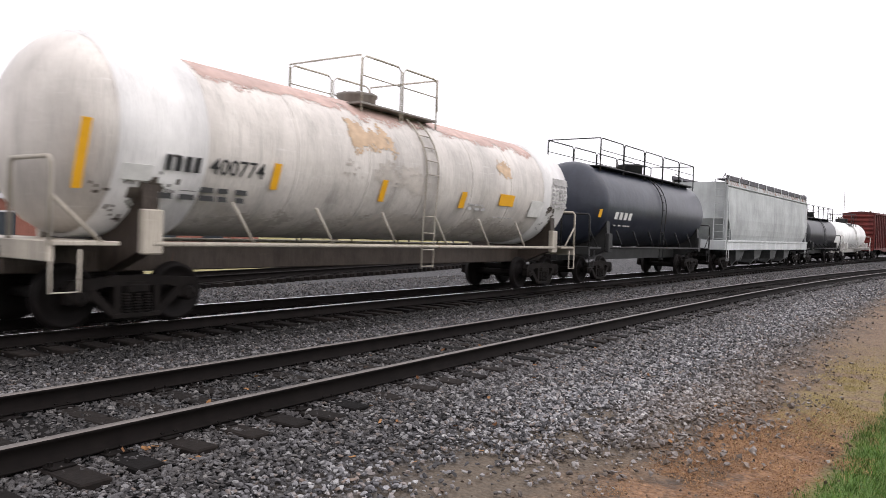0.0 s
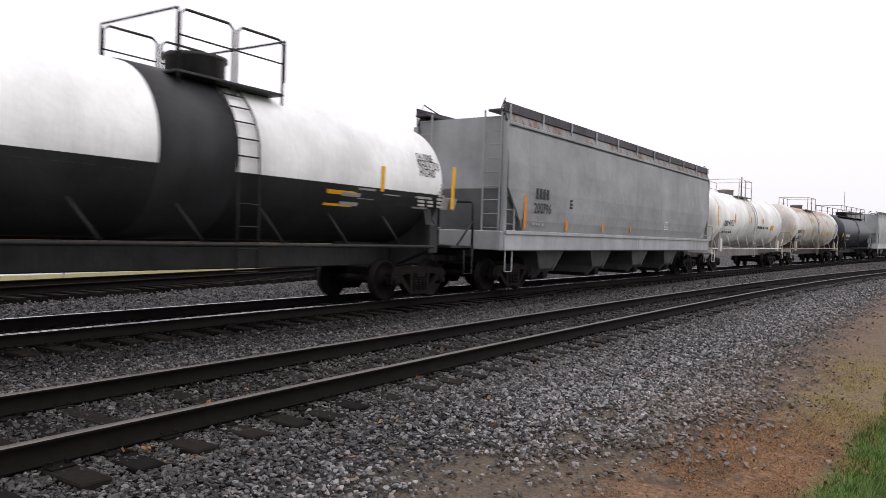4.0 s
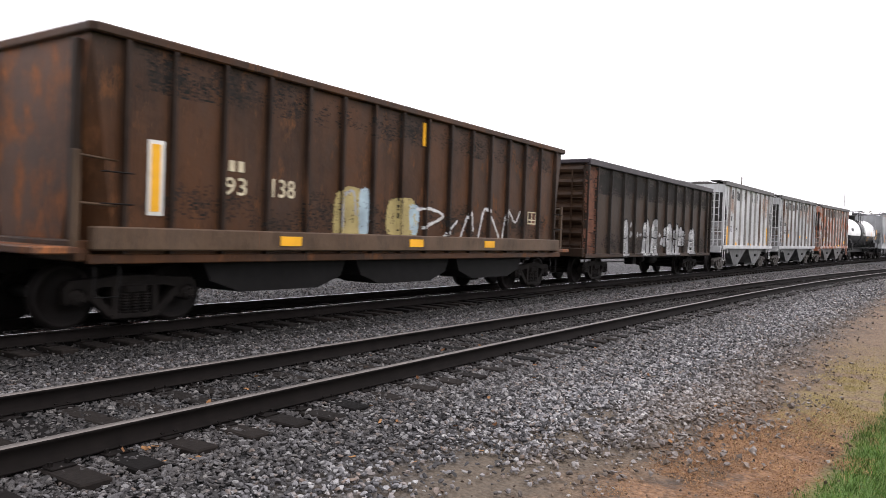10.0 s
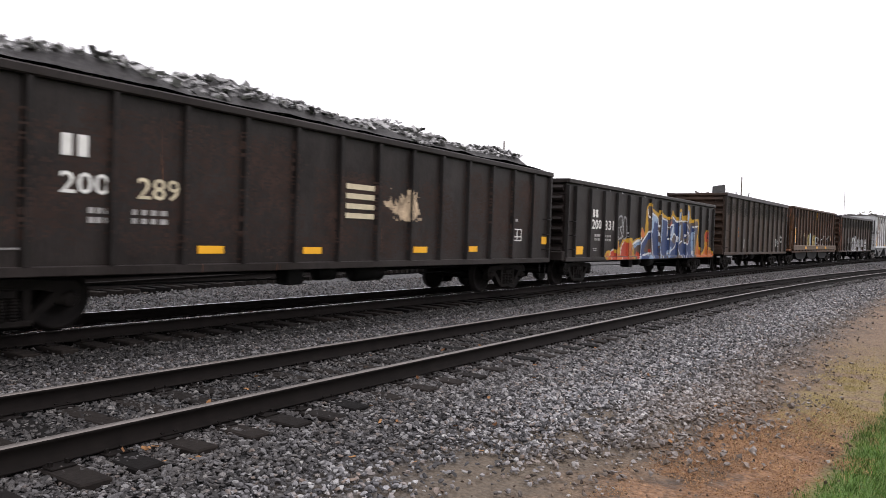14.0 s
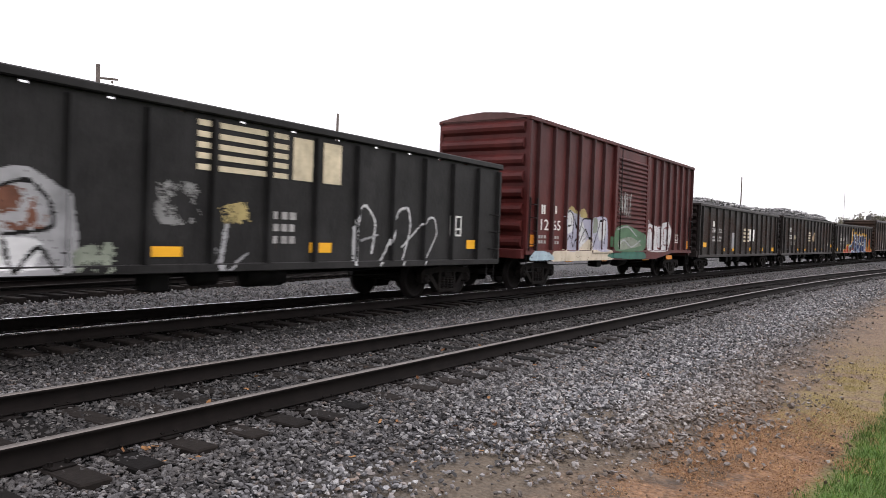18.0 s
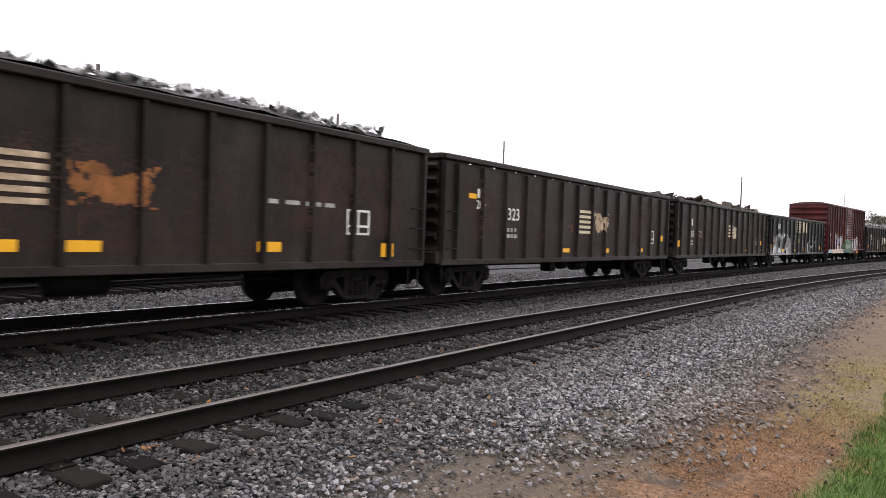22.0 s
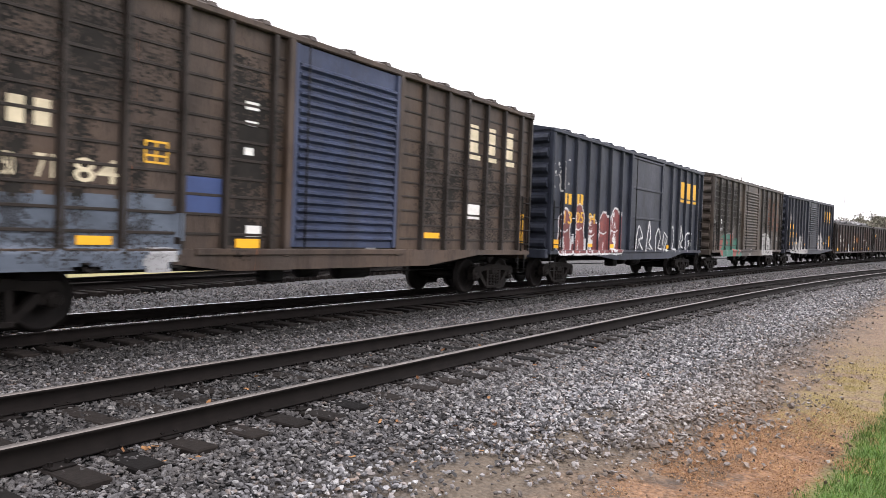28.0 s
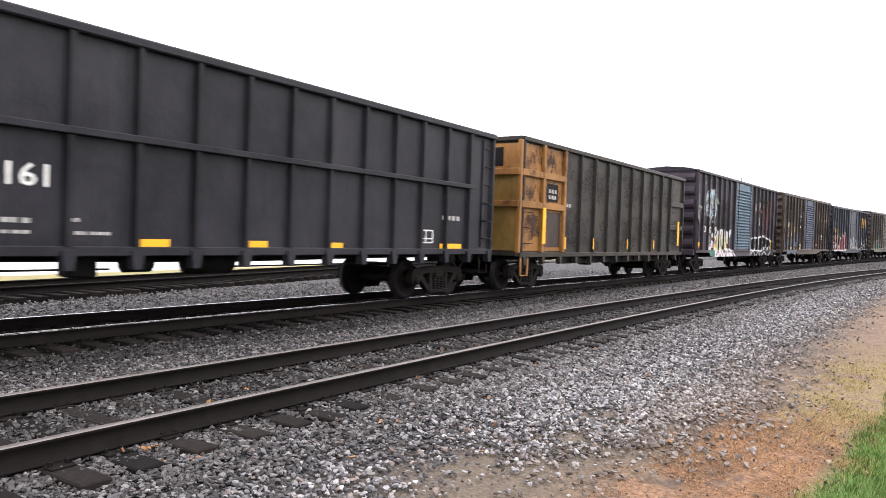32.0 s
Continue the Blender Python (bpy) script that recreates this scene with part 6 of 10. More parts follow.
G28 = gondola("brown_gondola", "grey-brown gondola with orange and yellow end box", -357.24, -371.6, (0.0155, 0.0135, 0.0112), 4.16, 0.95, 10, 0.4, inset=1.15, rib_w=0.14, first=-4.5, pitch=1.1, panels=0.7, rust_color=(0.04, 0.027, 0.02), blotch=True)
G29 = gondola("black_gondola", "tall black gondola with a level rail along its side", -373.13, -391.0, (0.0108, 0.0102, 0.0142), 3.98, 1.05, 19, 0.05, grime=0.3, rib_w=0.12, first=-8.6, pitch=0.965)
# ---- marks, graffiti and fittings of single cars ----
M_ORANGE = plain("orange_reflective", (0.55, 0.2, 0.02), 0.5, 0, 0.2, 3, 0)
M_FADEMARK = plain("faded_black_stencil", (0.045, 0.045, 0.045), 0.7, 0, 0.5, 7, 0)
M_PALEMARK = plain("pale_label", (0.45, 0.45, 0.25), 0.7, 0, 0.2, 4, 0)
M_WORNCREAM = plain("worn_cream_stencil", (0.36, 0.27, 0.18), 0.75, 0, 0.6, 6, 0)
M_GRAFW = plain("spray_white", (0.48, 0.48, 0.48), 0.6, 0, 0.2, 3, 0)
M_GRAFG = plain("spray_silver_grey", (0.25, 0.25, 0.255), 0.55, 0, 0.3, 3, 0)
M_GRAFGREEN = plain("spray_moss_grey", (0.17, 0.19, 0.15), 0.7, 0, 0.3, 3, 0)
M_RUSTPANEL = plain("rust_red_patch", (0.12, 0.05, 0.03), 0.8, 0, 0.4, 4, 0.2)
M_RUSTORANGE = plain("rust_orange_patch", (0.22, 0.085, 0.025), 0.8, 0, 0.4, 4, 0.2)
M_OCHRE = plain("spray_ochre", (0.3, 0.24, 0.1), 0.7, 0, 0.3, 3, 0)
M_PALEBLUE = plain("pale_blue_paint", (0.28, 0.36, 0.4), 0.7, 0, 0.3, 3, 0)
M_GREYPRIMER = plain("grey_overspray", (0.17, 0.17, 0.165), 0.7, 0, 0.35, 3, 0)
M_SPRAYRED = plain("spray_red_orange", (0.3, 0.035, 0.014), 0.5, 0, 0.2, 2, 0)
M_SPRAYRED2 = plain("spray_brick_red", (0.22, 0.05, 0.04), 0.55, 0, 0.2, 2, 0)
M_SPRAYORANGE = plain("spray_orange", (0.36, 0.085, 0.012), 0.5, 0, 0.2, 2, 0)
M_SPRAYYELLOW = plain("spray_yellow", (0.36, 0.2, 0.014), 0.55, 0, 0.3, 2, 0)
M_SPRAYBLUE = plain("spray_deep_blue", (0.015, 0.032, 0.1), 0.5, 0, 0.25, 2, 0)
M_SPRAYLIGHT = plain("spray_light_blue", (0.19, 0.26, 0.36), 0.5, 0, 0.2, 2, 0)
M_SPRAYBROWN = plain("spray_brown", (0.07, 0.047, 0.037), 0.55, 0, 0.25, 2, 0)
M_SPRAYCREAM = plain("spray_cream", (0.46, 0.4, 0.31), 0.6, 0, 0.2, 2, 0)
M_SPRAYLILAC = plain("spray_lilac", (0.3, 0.295, 0.36), 0.6, 0, 0.2, 2, 0)
M_SPRAYGREEN = plain("spray_green", (0.055, 0.115, 0.06), 0.6, 0, 0.3, 2, 0)
M_SPRAYPINK = plain("spray_dull_pink", (0.4, 0.2, 0.19), 0.6, 0, 0.3, 2, 0)
M_SPRAYTEAL = plain("spray_teal", (0.032, 0.115, 0.085), 0.6, 0, 0.3, 2, 0)
M_SPRAYMAROON = plain("spray_maroon", (0.13, 0.035, 0.035), 0.55, 0, 0.25, 2, 0)
M_SPRAYLEMON = plain("spray_lemon", (0.42, 0.43, 0.27), 0.6, 0, 0.2, 2, 0)
M_SPRAYLIME = plain("spray_lime", (0.2, 0.65, 0.06), 0.5, 0, 0.1, 2, 0)
M_BLUEPATCH = plain("blue_touch_up_paint", (0.03, 0.05, 0.13), 0.55, 0, 0.2, 2, 0)
M_GREYBLUE = plain("grey_blue_paint", (0.07, 0.085, 0.11), 0.6, 0, 0.3, 3, 0)


def plate(name, x, z, w, h, parent, mat, y=-1.438, tilt=0.0):
    ob = part(name, Shape().bbox(-w / 2, w / 2, -0.004, 0.004, -h / 2, h / 2, 0.003), mat, parent)
    ob.matrix_basis = Matrix.LocRotScale((x, y, z), Euler((tilt, 0, 0)), None)
    return ob


def frame_label(x, z, w, h, parent, mat, y=-1.438, tilt=0.0):
    """A stencilled frame with two panes of small marks."""
    s = Shape()
    t = min(w, h) * 0.09
    for a, b, c, d in ((-w / 2, w / 2, h / 2 - t, h / 2), (-w / 2, w / 2, -h / 2, -h / 2 + t), (-w / 2, -w / 2 + t, -h / 2, h / 2), (w / 2 - t, w / 2, -h / 2, h / 2), (-t / 2, t / 2, -h / 2, h / 2), (-w / 2, w / 2, -h * 0.2, -h * 0.2 + t)):
        s.box(a, b, -0.003, 0.003, c, d)
    ob = part("stencil_frame", s, mat, parent)
    ob.matrix_basis = Matrix.LocRotScale((x, y, z), Euler((tilt, 0, 0)), None)
    return ob


# tank cars
blocks(-6.16, 2.36, 0.66, 0.23, 4, T5[0], M_DARKMARK, y=-1.480, tilt=0.258)
lettering("400774", -5.12, 2.37, 1.09, 0.25, T5[0], M_DARKMARK, y=-1.431, tilt=0.260)
bars(-6.45, 2.06, 1.75, 0.26, 5, 2, T5[0], M_DARKMARK, y=-1.294, seed=1)
plate("reflector", -7.71, 2.35, 0.14, 0.93, T5[0], M_YELLOW, y=-1.480, tilt=0.258)
plate("reflector", -4.32, 2.33, 0.16, 0.45, T5[0], M_YELLOW, y=-1.420, tilt=0.288)
plate("reflector", -1.44, 2.29, 0.17, 0.45, T5[0], M_YELLOW, y=-1.411, tilt=0.310)
plate("reflector", 1.56, 2.28, 0.23, 0.40, T5[0], M_YELLOW, y=-1.406, tilt=0.321)
plate("reflector", 3.63, 2.39, 0.75, 0.30, T5[0], M_YELLOW, y=-1.437, tilt=0.242)
bars(1.88, 2.25, 0.87, 0.22, 3, 2, T5[0], M_GREYMARK, y=-1.351, seed=2)
plate("placard", 5.37, 2.25, 0.76, 0.47, T5[0], M_WHITE, y=-1.397, tilt=0.339)
bars(3.24, 1.96, 1.11, 0.04, 4, 1, T5[0], M_GREYMARK, y=-1.241, seed=3)
plate("placard", 6.71, 3.08, 0.95, 0.20, T5[0], M_GREYMARK, y=-1.491, tilt=-0.227)
bars(6.13, 2.98, 1.03, 0.69, 4, 6, T5[0], M_GREYMARK, y=-1.526, seed=4)
plate("bolster_plate", -6.88, 2.18, 0.45, 0.24, T5[0], M_WHITE, y=-1.422, tilt=0.380)
plate("bolster_plate", -6.29, 2.13, 0.44, 0.23, T6[0], M_WHITE, y=-1.425, tilt=0.407)
blocks(-5.73, 2.47, 0.60, 0.27, 4, T6[0], M_DARKMARK, y=-1.527, tilt=0.174)
lettering("400952", -4.64, 2.49, 0.99, 0.30, T6[0], M_DARKMARK, y=-1.479, tilt=0.170)
bars(-5.89, 2.24, 1.78, 0.32, 5, 2, T6[0], M_DARKMARK, y=-1.345, seed=5)
plate("reflector", -7.25, 2.79, 0.16, 0.92, T6[0], M_YELLOW, y=-1.549, tilt=-0.033)
plate("reflector", -3.99, 2.77, 0.16, 0.44, T6[0], M_YELLOW, y=-1.500, tilt=-0.020)
plate("reflector", -0.82, 2.78, 0.18, 0.35, T6[0], M_YELLOW, y=-1.500, tilt=-0.024)
plate("reflector", 1.89, 2.78, 0.18, 0.32, T6[0], M_YELLOW, y=-1.499, tilt=-0.027)
plate("reflector", 4.17, 2.44, 0.71, 0.30, T6[0], M_YELLOW, y=-1.469, tilt=0.204)
bars(0.78, 2.48, 2.50, 0.23, 6, 1, T6[0], M_DARKMARK, y=-1.452, seed=6)
bars(6.57, 3.06, 0.83, 0.73, 3, 6, T6[0], M_GREYMARK, y=-1.549, seed=7)
blocks(-4.02, 2.31, 1.70, 0.26, 4, T4[0], M_WHITE, y=-1.396, tilt=0.276)
bars(-4.65, 2.08, 1.70, 0.16, 4, 2, T4[0], M_GREYMARK, y=-1.267, seed=8)
plate("reflector", -6.12, 2.34, 0.24, 0.28, T4[0], M_YELLOW, y=-1.404, tilt=0.254)
plate("placard", -5.07, 2.87, 0.94, 0.28, T8[0], M_DARKMARK, y=-1.327, tilt=-0.204)
bars(-4.45, 2.36, 2.61, 0.22, 6, 1, T8[0], M_DARKMARK, y=-1.308, seed=9)
plate("reflector", 2.37, 2.08, 0.80, 0.32, T8[0], M_YELLOW, y=-1.250, tilt=0.400)
plate("placard", 2.66, 2.08, 0.54, 0.27, T8[0], M_GREYMARK, y=-1.252, tilt=0.396)
plate("placard", 3.90, 2.12, 0.55, 0.27, T8[0], M_GREYMARK, y=-1.264, tilt=0.372)
plate("placard", 5.01, 2.14, 0.59, 0.28, T8[0], M_GREYMARK, y=-1.273, tilt=0.352)
plate("placard", 6.08, 2.17, 0.61, 0.29, T8[0], M_GREYMARK, y=-1.282, tilt=0.332)
lettering("CHLORINE", 5.10, 3.12, 0.62, 0.19, T8[0], M_DARKMARK, y=-1.252, tilt=-0.396)
lettering("INHALATION", 5.20, 2.96, 0.81, 0.21, T8[0], M_DARKMARK, y=-1.304, tilt=-0.277)
lettering("HAZARD", 5.12, 2.79, 0.59, 0.17, T8[0], M_DARKMARK, y=-1.341, tilt=-0.147)
bars(4.80, 2.60, 1.09, 0.57, 3, 7, T8[0], M_GREYMARK, y=-1.324, seed=10)
plate("placard", 3.09, 2.21, 0.52, 0.22, T8[0], M_GREYMARK, y=-1.297, tilt=0.296)
plate("placard", 4.30, 2.16, 0.35, 0.26, T8[0], M_DARKMARK, y=-1.280, tilt=0.336)
plate("reflector", 3.54, 2.54, 0.11, 0.51, T8[0], M_YELLOW, y=-1.354, tilt=0.041)
plate("reflector", 6.15, 2.54, 0.14, 0.97, T8[0], M_YELLOW, y=-1.354, tilt=0.041)
plate("hazard_placard", 6.11, 1.52, 0.34, 0.37, T8[0], M_WHITE, y=-0.812, tilt=0.936)
# long grey hopper
blocks(-7.50, 2.67, 0.84, 0.29, 4, H7[0], M_DARKMARK, y=-1.562)
lettering("200796", -7.46, 2.26, 1.03, 0.28, H7[0], M_DARKMARK, y=-1.548)
bars(-7.97, 1.98, 0.72, 0.22, 4, 2, H7[0], M_GREYMARK, y=-1.500, seed=11)
plate("reflector", -8.48, 2.14, 0.15, 0.88, H7[0], M_ORANGE, y=-1.544)
plate("reflector", -5.83, 1.90, 0.17, 0.42, H7[0], M_ORANGE, y=-1.506)
plate("reflector", -3.09, 1.90, 0.15, 0.40, H7[0], M_ORANGE, y=-1.506)
plate("reflector", -0.55, 1.88, 0.12, 0.27, H7[0], M_ORANGE, y=-1.501)
frame_label(3.25, 2.09, 0.47, 0.32, H7[0], M_WHITE, y=-1.542)
bars(-5.72, 2.61, 0.25, 0.30, 1, 3, H7[0], M_DARKMARK, y=-1.555, seed=12)
plate("placard", -7.38, 1.34, 0.13, 0.18, H7[0], M_PALEMARK, y=-1.442)
plate("placard", -6.30, 1.33, 0.14, 0.19, H7[0], M_PALEMARK, y=-1.442)
bars(-8.76, 1.36, 0.48, 0.08, 5, 1, H7[0], M_GREYMARK, y=-1.442, seed=13)
# ribbed hoppers
blocks(-3.38, 3.98, 0.26, 0.46, 1, H9[0], M_DARKMARK, y=-1.418)
blocks(-2.63, 4.00, 0.77, 0.57, 3, H9[0], M_DARKMARK, y=-1.418)
blocks(-1.48, 3.95, 0.75, 0.58, 3, H9[0], M_DARKMARK, y=-1.418)
blocks(-0.50, 3.98, 0.68, 0.54, 3, H9[0], M_DARKMARK, y=-1.418)
blocks(0.59, 3.94, 0.58, 0.52, 2, H9[0], M_DARKMARK, y=-1.418)
blocks(1.64, 3.96, 0.88, 0.53, 3, H9[0], M_DARKMARK, y=-1.418)
blocks(2.67, 3.96, 0.61, 0.49, 2, H9[0], M_DARKMARK, y=-1.418)
blocks(-3.51, 2.78, 0.47, 0.27, 2, H9[0], M_DARKMARK, y=-1.418)
lettering("182", -3.55, 2.25, 0.68, 0.32, H9[0], M_DARKMARK, y=-1.418)
lettering("527", -2.67, 2.23, 0.65, 0.33, H9[0], M_DARKMARK, y=-1.418)
plate("reflector", -3.93, 1.90, 0.45, 0.23, H9[0], M_YELLOW, y=-1.418)
plate("reflector", -1.73, 1.41, 0.38, 0.11, H9[0], M_YELLOW, y=-1.418)
plate("reflector", 0.44, 1.40, 0.46, 0.13, H9[0], M_YELLOW, y=-1.418)
plate("reflector", 1.85, 1.38, 0.52, 0.14, H9[0], M_YELLOW, y=-1.418)
plate("reflector", 3.94, 1.68, 0.46, 0.23, H9[0], M_YELLOW, y=-1.418)
bars(-2.96, 1.70, 0.60, 0.21, 3, 3, H9[0], M_GREYMARK, y=-1.418, seed=14)
bars(-0.81, 2.25, 0.64, 0.61, 3, 5, H9[0], M_GREYMARK, y=-1.418, seed=15)
bars(-3.80, 1.68, 0.59, 0.20, 3, 2, H9[0], M_GREYMARK, y=-1.418, seed=16)
blocks(-1.58, 3.92, 0.81, 0.41, 3, H10[0], M_FADEMARK, y=-1.418)
blocks(-0.53, 4.00, 0.54, 0.35, 3, H10[0], M_FADEMARK, y=-1.418)
blocks(0.63, 4.05, 0.64, 0.51, 2, H10[0], M_FADEMARK, y=-1.418)
blocks(1.65, 4.03, 0.74, 0.46, 3, H10[0], M_FADEMARK, y=-1.418)
blocks(2.64, 4.00, 0.52, 0.41, 2, H10[0], M_FADEMARK, y=-1.418)
blocks(-2.00, 3.92, 0.76, 0.39, 3, H11[0], M_FADEMARK, y=-1.418)
blocks(-0.96, 4.02, 0.57, 0.38, 3, H11[0], M_FADEMARK, y=-1.418)
blocks(0.23, 4.03, 0.65, 0.51, 2, H11[0], M_FADEMARK, y=-1.418)
blocks(1.23, 4.00, 0.75, 0.49, 3, H11[0], M_FADEMARK, y=-1.418)
blocks(2.25, 3.99, 0.53, 0.46, 2, H11[0], M_FADEMARK, y=-1.418)
blocks(-3.52, 3.96, 0.33, 0.41, 1, H10[0], M_FADEMARK, y=-1.418)
blocks(-2.71, 3.96, 0.73, 0.48, 3, H10[0], M_FADEMARK, y=-1.418)
blocks(-3.48, 3.98, 0.37, 0.46, 1, H11[0], M_FADEMARK, y=-1.418)
blocks(-2.69, 3.97, 0.75, 0.49, 3, H11[0], M_FADEMARK, y=-1.418)
blocks(-3.71, 2.77, 0.43, 0.21, 2, H10[0], M_FADEMARK, y=-1.418)
lettering("182", -3.75, 2.25, 0.59, 0.27, H10[0], M_FADEMARK, y=-1.418)
lettering("977", -2.81, 2.27, 0.67, 0.29, H10[0], M_FADEMARK, y=-1.418)
blocks(-3.69, 2.75, 0.52, 0.23, 2, H11[0], M_FADEMARK, y=-1.418)
lettering("182", -3.79, 2.20, 0.60, 0.30, H11[0], M_FADEMARK, y=-1.418)
lettering("964", -2.79, 2.22, 0.68, 0.30, H11[0], M_FADEMARK, y=-1.418)
plate("reflector", -0.85, 2.03, 0.10, 0.52, H10[0], M_YELLOW, y=-1.418)
plate("reflector", 0.59, 2.00, 0.40, 0.12, H10[0], M_YELLOW, y=-1.418)
plate("reflector", 2.71, 1.98, 0.46, 0.12, H10[0], M_YELLOW, y=-1.418)
plate("reflector", 4.42, 1.96, 0.18, 0.74, H10[0], M_YELLOW, y=-1.418)
frame_label(2.75, 1.72, 0.53, 0.32, H10[0], M_DARKMARK, y=-1.418)
bars(-0.75, 2.31, 0.43, 0.32, 3, 4, H10[0], M_GREYMARK, y=-1.418, seed=17)
bars(1.27, 1.96, 0.54, 0.07, 3, 2, H10[0], M_GREYMARK, y=-1.418, seed=18)
bars(0.40, 1.73, 0.37, 0.25, 3, 4, H10[0], M_GREYMARK, y=-1.418, seed=19)
bars(3.44, 1.72, 0.40, 0.13, 2, 2, H10[0], M_GREYMARK, y=-1.418, seed=20)
bars(-1.87, 1.66, 0.56, 0.09, 4, 1, H10[0], M_GREYMARK, y=-1.418, seed=21)
plate("reflector", 0.01, 1.43, 0.45, 0.14, H11[0], M_YELLOW, y=-1.418)
plate("reflector", 2.30, 1.42, 0.47, 0.14, H11[0], M_YELLOW, y=-1.418)
plate("reflector", 4.01, 1.92, 0.15, 1.02, H11[0], M_YELLOW, y=-1.418)
frame_label(2.33, 1.74, 0.42, 0.24, H11[0], M_DARKMARK, y=-1.418)
bars(-1.12, 2.29, 0.41, 0.34, 3, 4, H11[0], M_GREYMARK, y=-1.418, seed=22)
bars(1.14, 2.03, 0.29, 0.13, 2, 2, H11[0], M_GREYMARK, y=-1.418, seed=23)
bars(-2.33, 1.67, 0.60, 0.09, 5, 1, H11[0], M_GREYMARK, y=-1.418, seed=24)
bars(3.00, 2.06, 0.67, 0.25, 3, 2, H11[0], M_GREYMARK, y=-1.418, seed=25)
plate("reflector", -4.32, 1.84, 0.20, 0.99, H11[0], M_YELLOW, y=-1.418)
plate("reflector", -2.76, 1.42, 0.57, 0.18, H11[0], M_YELLOW, y=-1.418)
plate("reflector", 0.27, 1.38, 0.48, 0.13, H11[0], M_YELLOW, y=-1.418)
plate("reflector", 3.33, 1.37, 0.54, 0.14, H11[0], M_YELLOW, y=-1.418)
plate("reflector", -4.29, 1.71, 0.17, 0.77, H10[0], M_YELLOW, y=-1.418)
plate("reflector", -2.82, 2.03, 0.46, 0.20, H10[0], M_YELLOW, y=-1.418)
plate("reflector", 0.40, 1.96, 0.46, 0.13, H10[0], M_YELLOW, y=-1.418)
# tall brown cars
SILVER = [M_GREYPRIMER, M_GRAFG, M_GRAFG, M_BLACK, M_GRAFG, M_GREYPRIMER]
smear(G12[0], -7.20, -6.30, 0.93, 3.98, M_RUSTPANEL, 3, 0.9, 2.0, 0.03, "rust_patch", "", 0.8)
blocks(-4.80, 2.42, 0.36, 0.17, 2, G13[0], M_CREAM, y=-1.438)
lettering("93", -4.81, 2.09, 0.45, 0.27, G13[0], M_CREAM, y=-1.438)
lettering("138", -3.83, 2.12, 0.52, 0.30, G13[0], M_CREAM, y=-1.438)
plate("reflector_backing", -6.24, 2.12, 0.26, 1.06, G13[0], M_WHITE, y=-1.436)
plate("reflector", -6.25, 2.12, 0.15, 0.95, G13[0], M_YELLOW, y=-1.446)
plate("reflector", 0.27, 3.59, 0.17, 0.50, G13[0], M_YELLOW, y=-1.438)
frame_label(5.42, 1.99, 0.48, 0.34, G13[0], M_CREAM, y=-1.438)
smear(G13[0], 5.12, 5.78, 1.43, 3.99, M_RUSTPANEL, 7, 0.4)
spray(G14[0], 4.17, 5.01, 1.28, 1.80, 2, 31, [M_GRAFW], weight=0.04, edge=0.02)
spray(G14[0], 5.23, 6.02, 1.65, 2.08, 2, 32, [M_GREYMARK], weight=0.03, edge=0.02)
bars(-4.52, 2.31, 0.46, 0.58, 2, 3, G14[0], M_RUSTORANGE, y=-1.438, seed=26)
plate("paint_patch", -3.07, 1.46, 0.12, 0.53, G14[0], M_GREYMARK, y=-1.438)
# black gondolas
blocks(-5.88, 2.31, 0.49, 0.25, 2, G15[0], M_WHITE, y=-1.438)
lettering("200", -5.77, 1.94, 0.76, 0.29, G15[0], M_WHITE, y=-1.438)
lettering("331", -4.68, 1.93, 0.75, 0.31, G15[0], M_WHITE, y=-1.438)
bars(-5.91, 1.64, 0.44, 0.26, 3, 2, G15[0], M_GREYMARK, y=-1.438, seed=27)
bars(-5.04, 1.63, 0.55, 0.26, 3, 2, G15[0], M_GREYMARK, y=-1.438, seed=28)
bars(-6.01, 1.18, 0.35, 0.11, 2, 2, G15[0], M_GREYMARK, y=-1.438, seed=29)
plate("reflector", -7.05, 1.11, 0.52, 0.25, G15[0], M_YELLOW, y=-1.438)
blocks(-5.75, 2.44, 0.43, 0.28, 2, G16[0], M_WHITE, y=-1.438)
lettering("200", -5.62, 1.95, 0.67, 0.27, G16[0], M_WHITE, y=-1.438)
lettering("289", -4.53, 1.94, 0.68, 0.29, G16[0], M_CREAM, y=-1.438)
bars(-5.57, 1.66, 0.35, 0.25, 3, 2, G16[0], M_GREYMARK, y=-1.438, seed=30)
bars(-4.94, 1.66, 0.58, 0.24, 4, 2, G16[0], M_GREYMARK, y=-1.438, seed=31)
plate("emblem_stripe", -0.14, 2.31, 0.83, 0.102, G16[0], M_CREAM, y=-1.438)
plate("emblem_stripe", -0.14, 2.13, 0.83, 0.102, G16[0], M_CREAM, y=-1.438)
plate("emblem_stripe", -0.14, 1.94, 0.83, 0.102, G16[0], M_CREAM, y=-1.438)
plate("emblem_stripe", -0.14, 1.76, 0.83, 0.102, G16[0], M_CREAM, y=-1.438)
smear(G16[0], 0.52, 1.93, 1.71, 2.37, M_WORNCREAM, 41, 0.75, 5.0, 0.03, "worn_emblem")
plate("reflector", -3.61, 1.11, 0.48, 0.12, G16[0], M_YELLOW, y=-1.438)
plate("reflector", -1.41, 1.10, 0.46, 0.12, G16[0], M_YELLOW, y=-1.438)
plate("reflector", 1.89, 1.12, 0.50, 0.13, G16[0], M_YELLOW, y=-1.438)
plate("reflector", 4.03, 1.14, 0.46, 0.13, G16[0], M_YELLOW, y=-1.438)
plate("reflector", 7.98, 1.39, 0.44, 0.21, G16[0], M_YELLOW, y=-1.438)
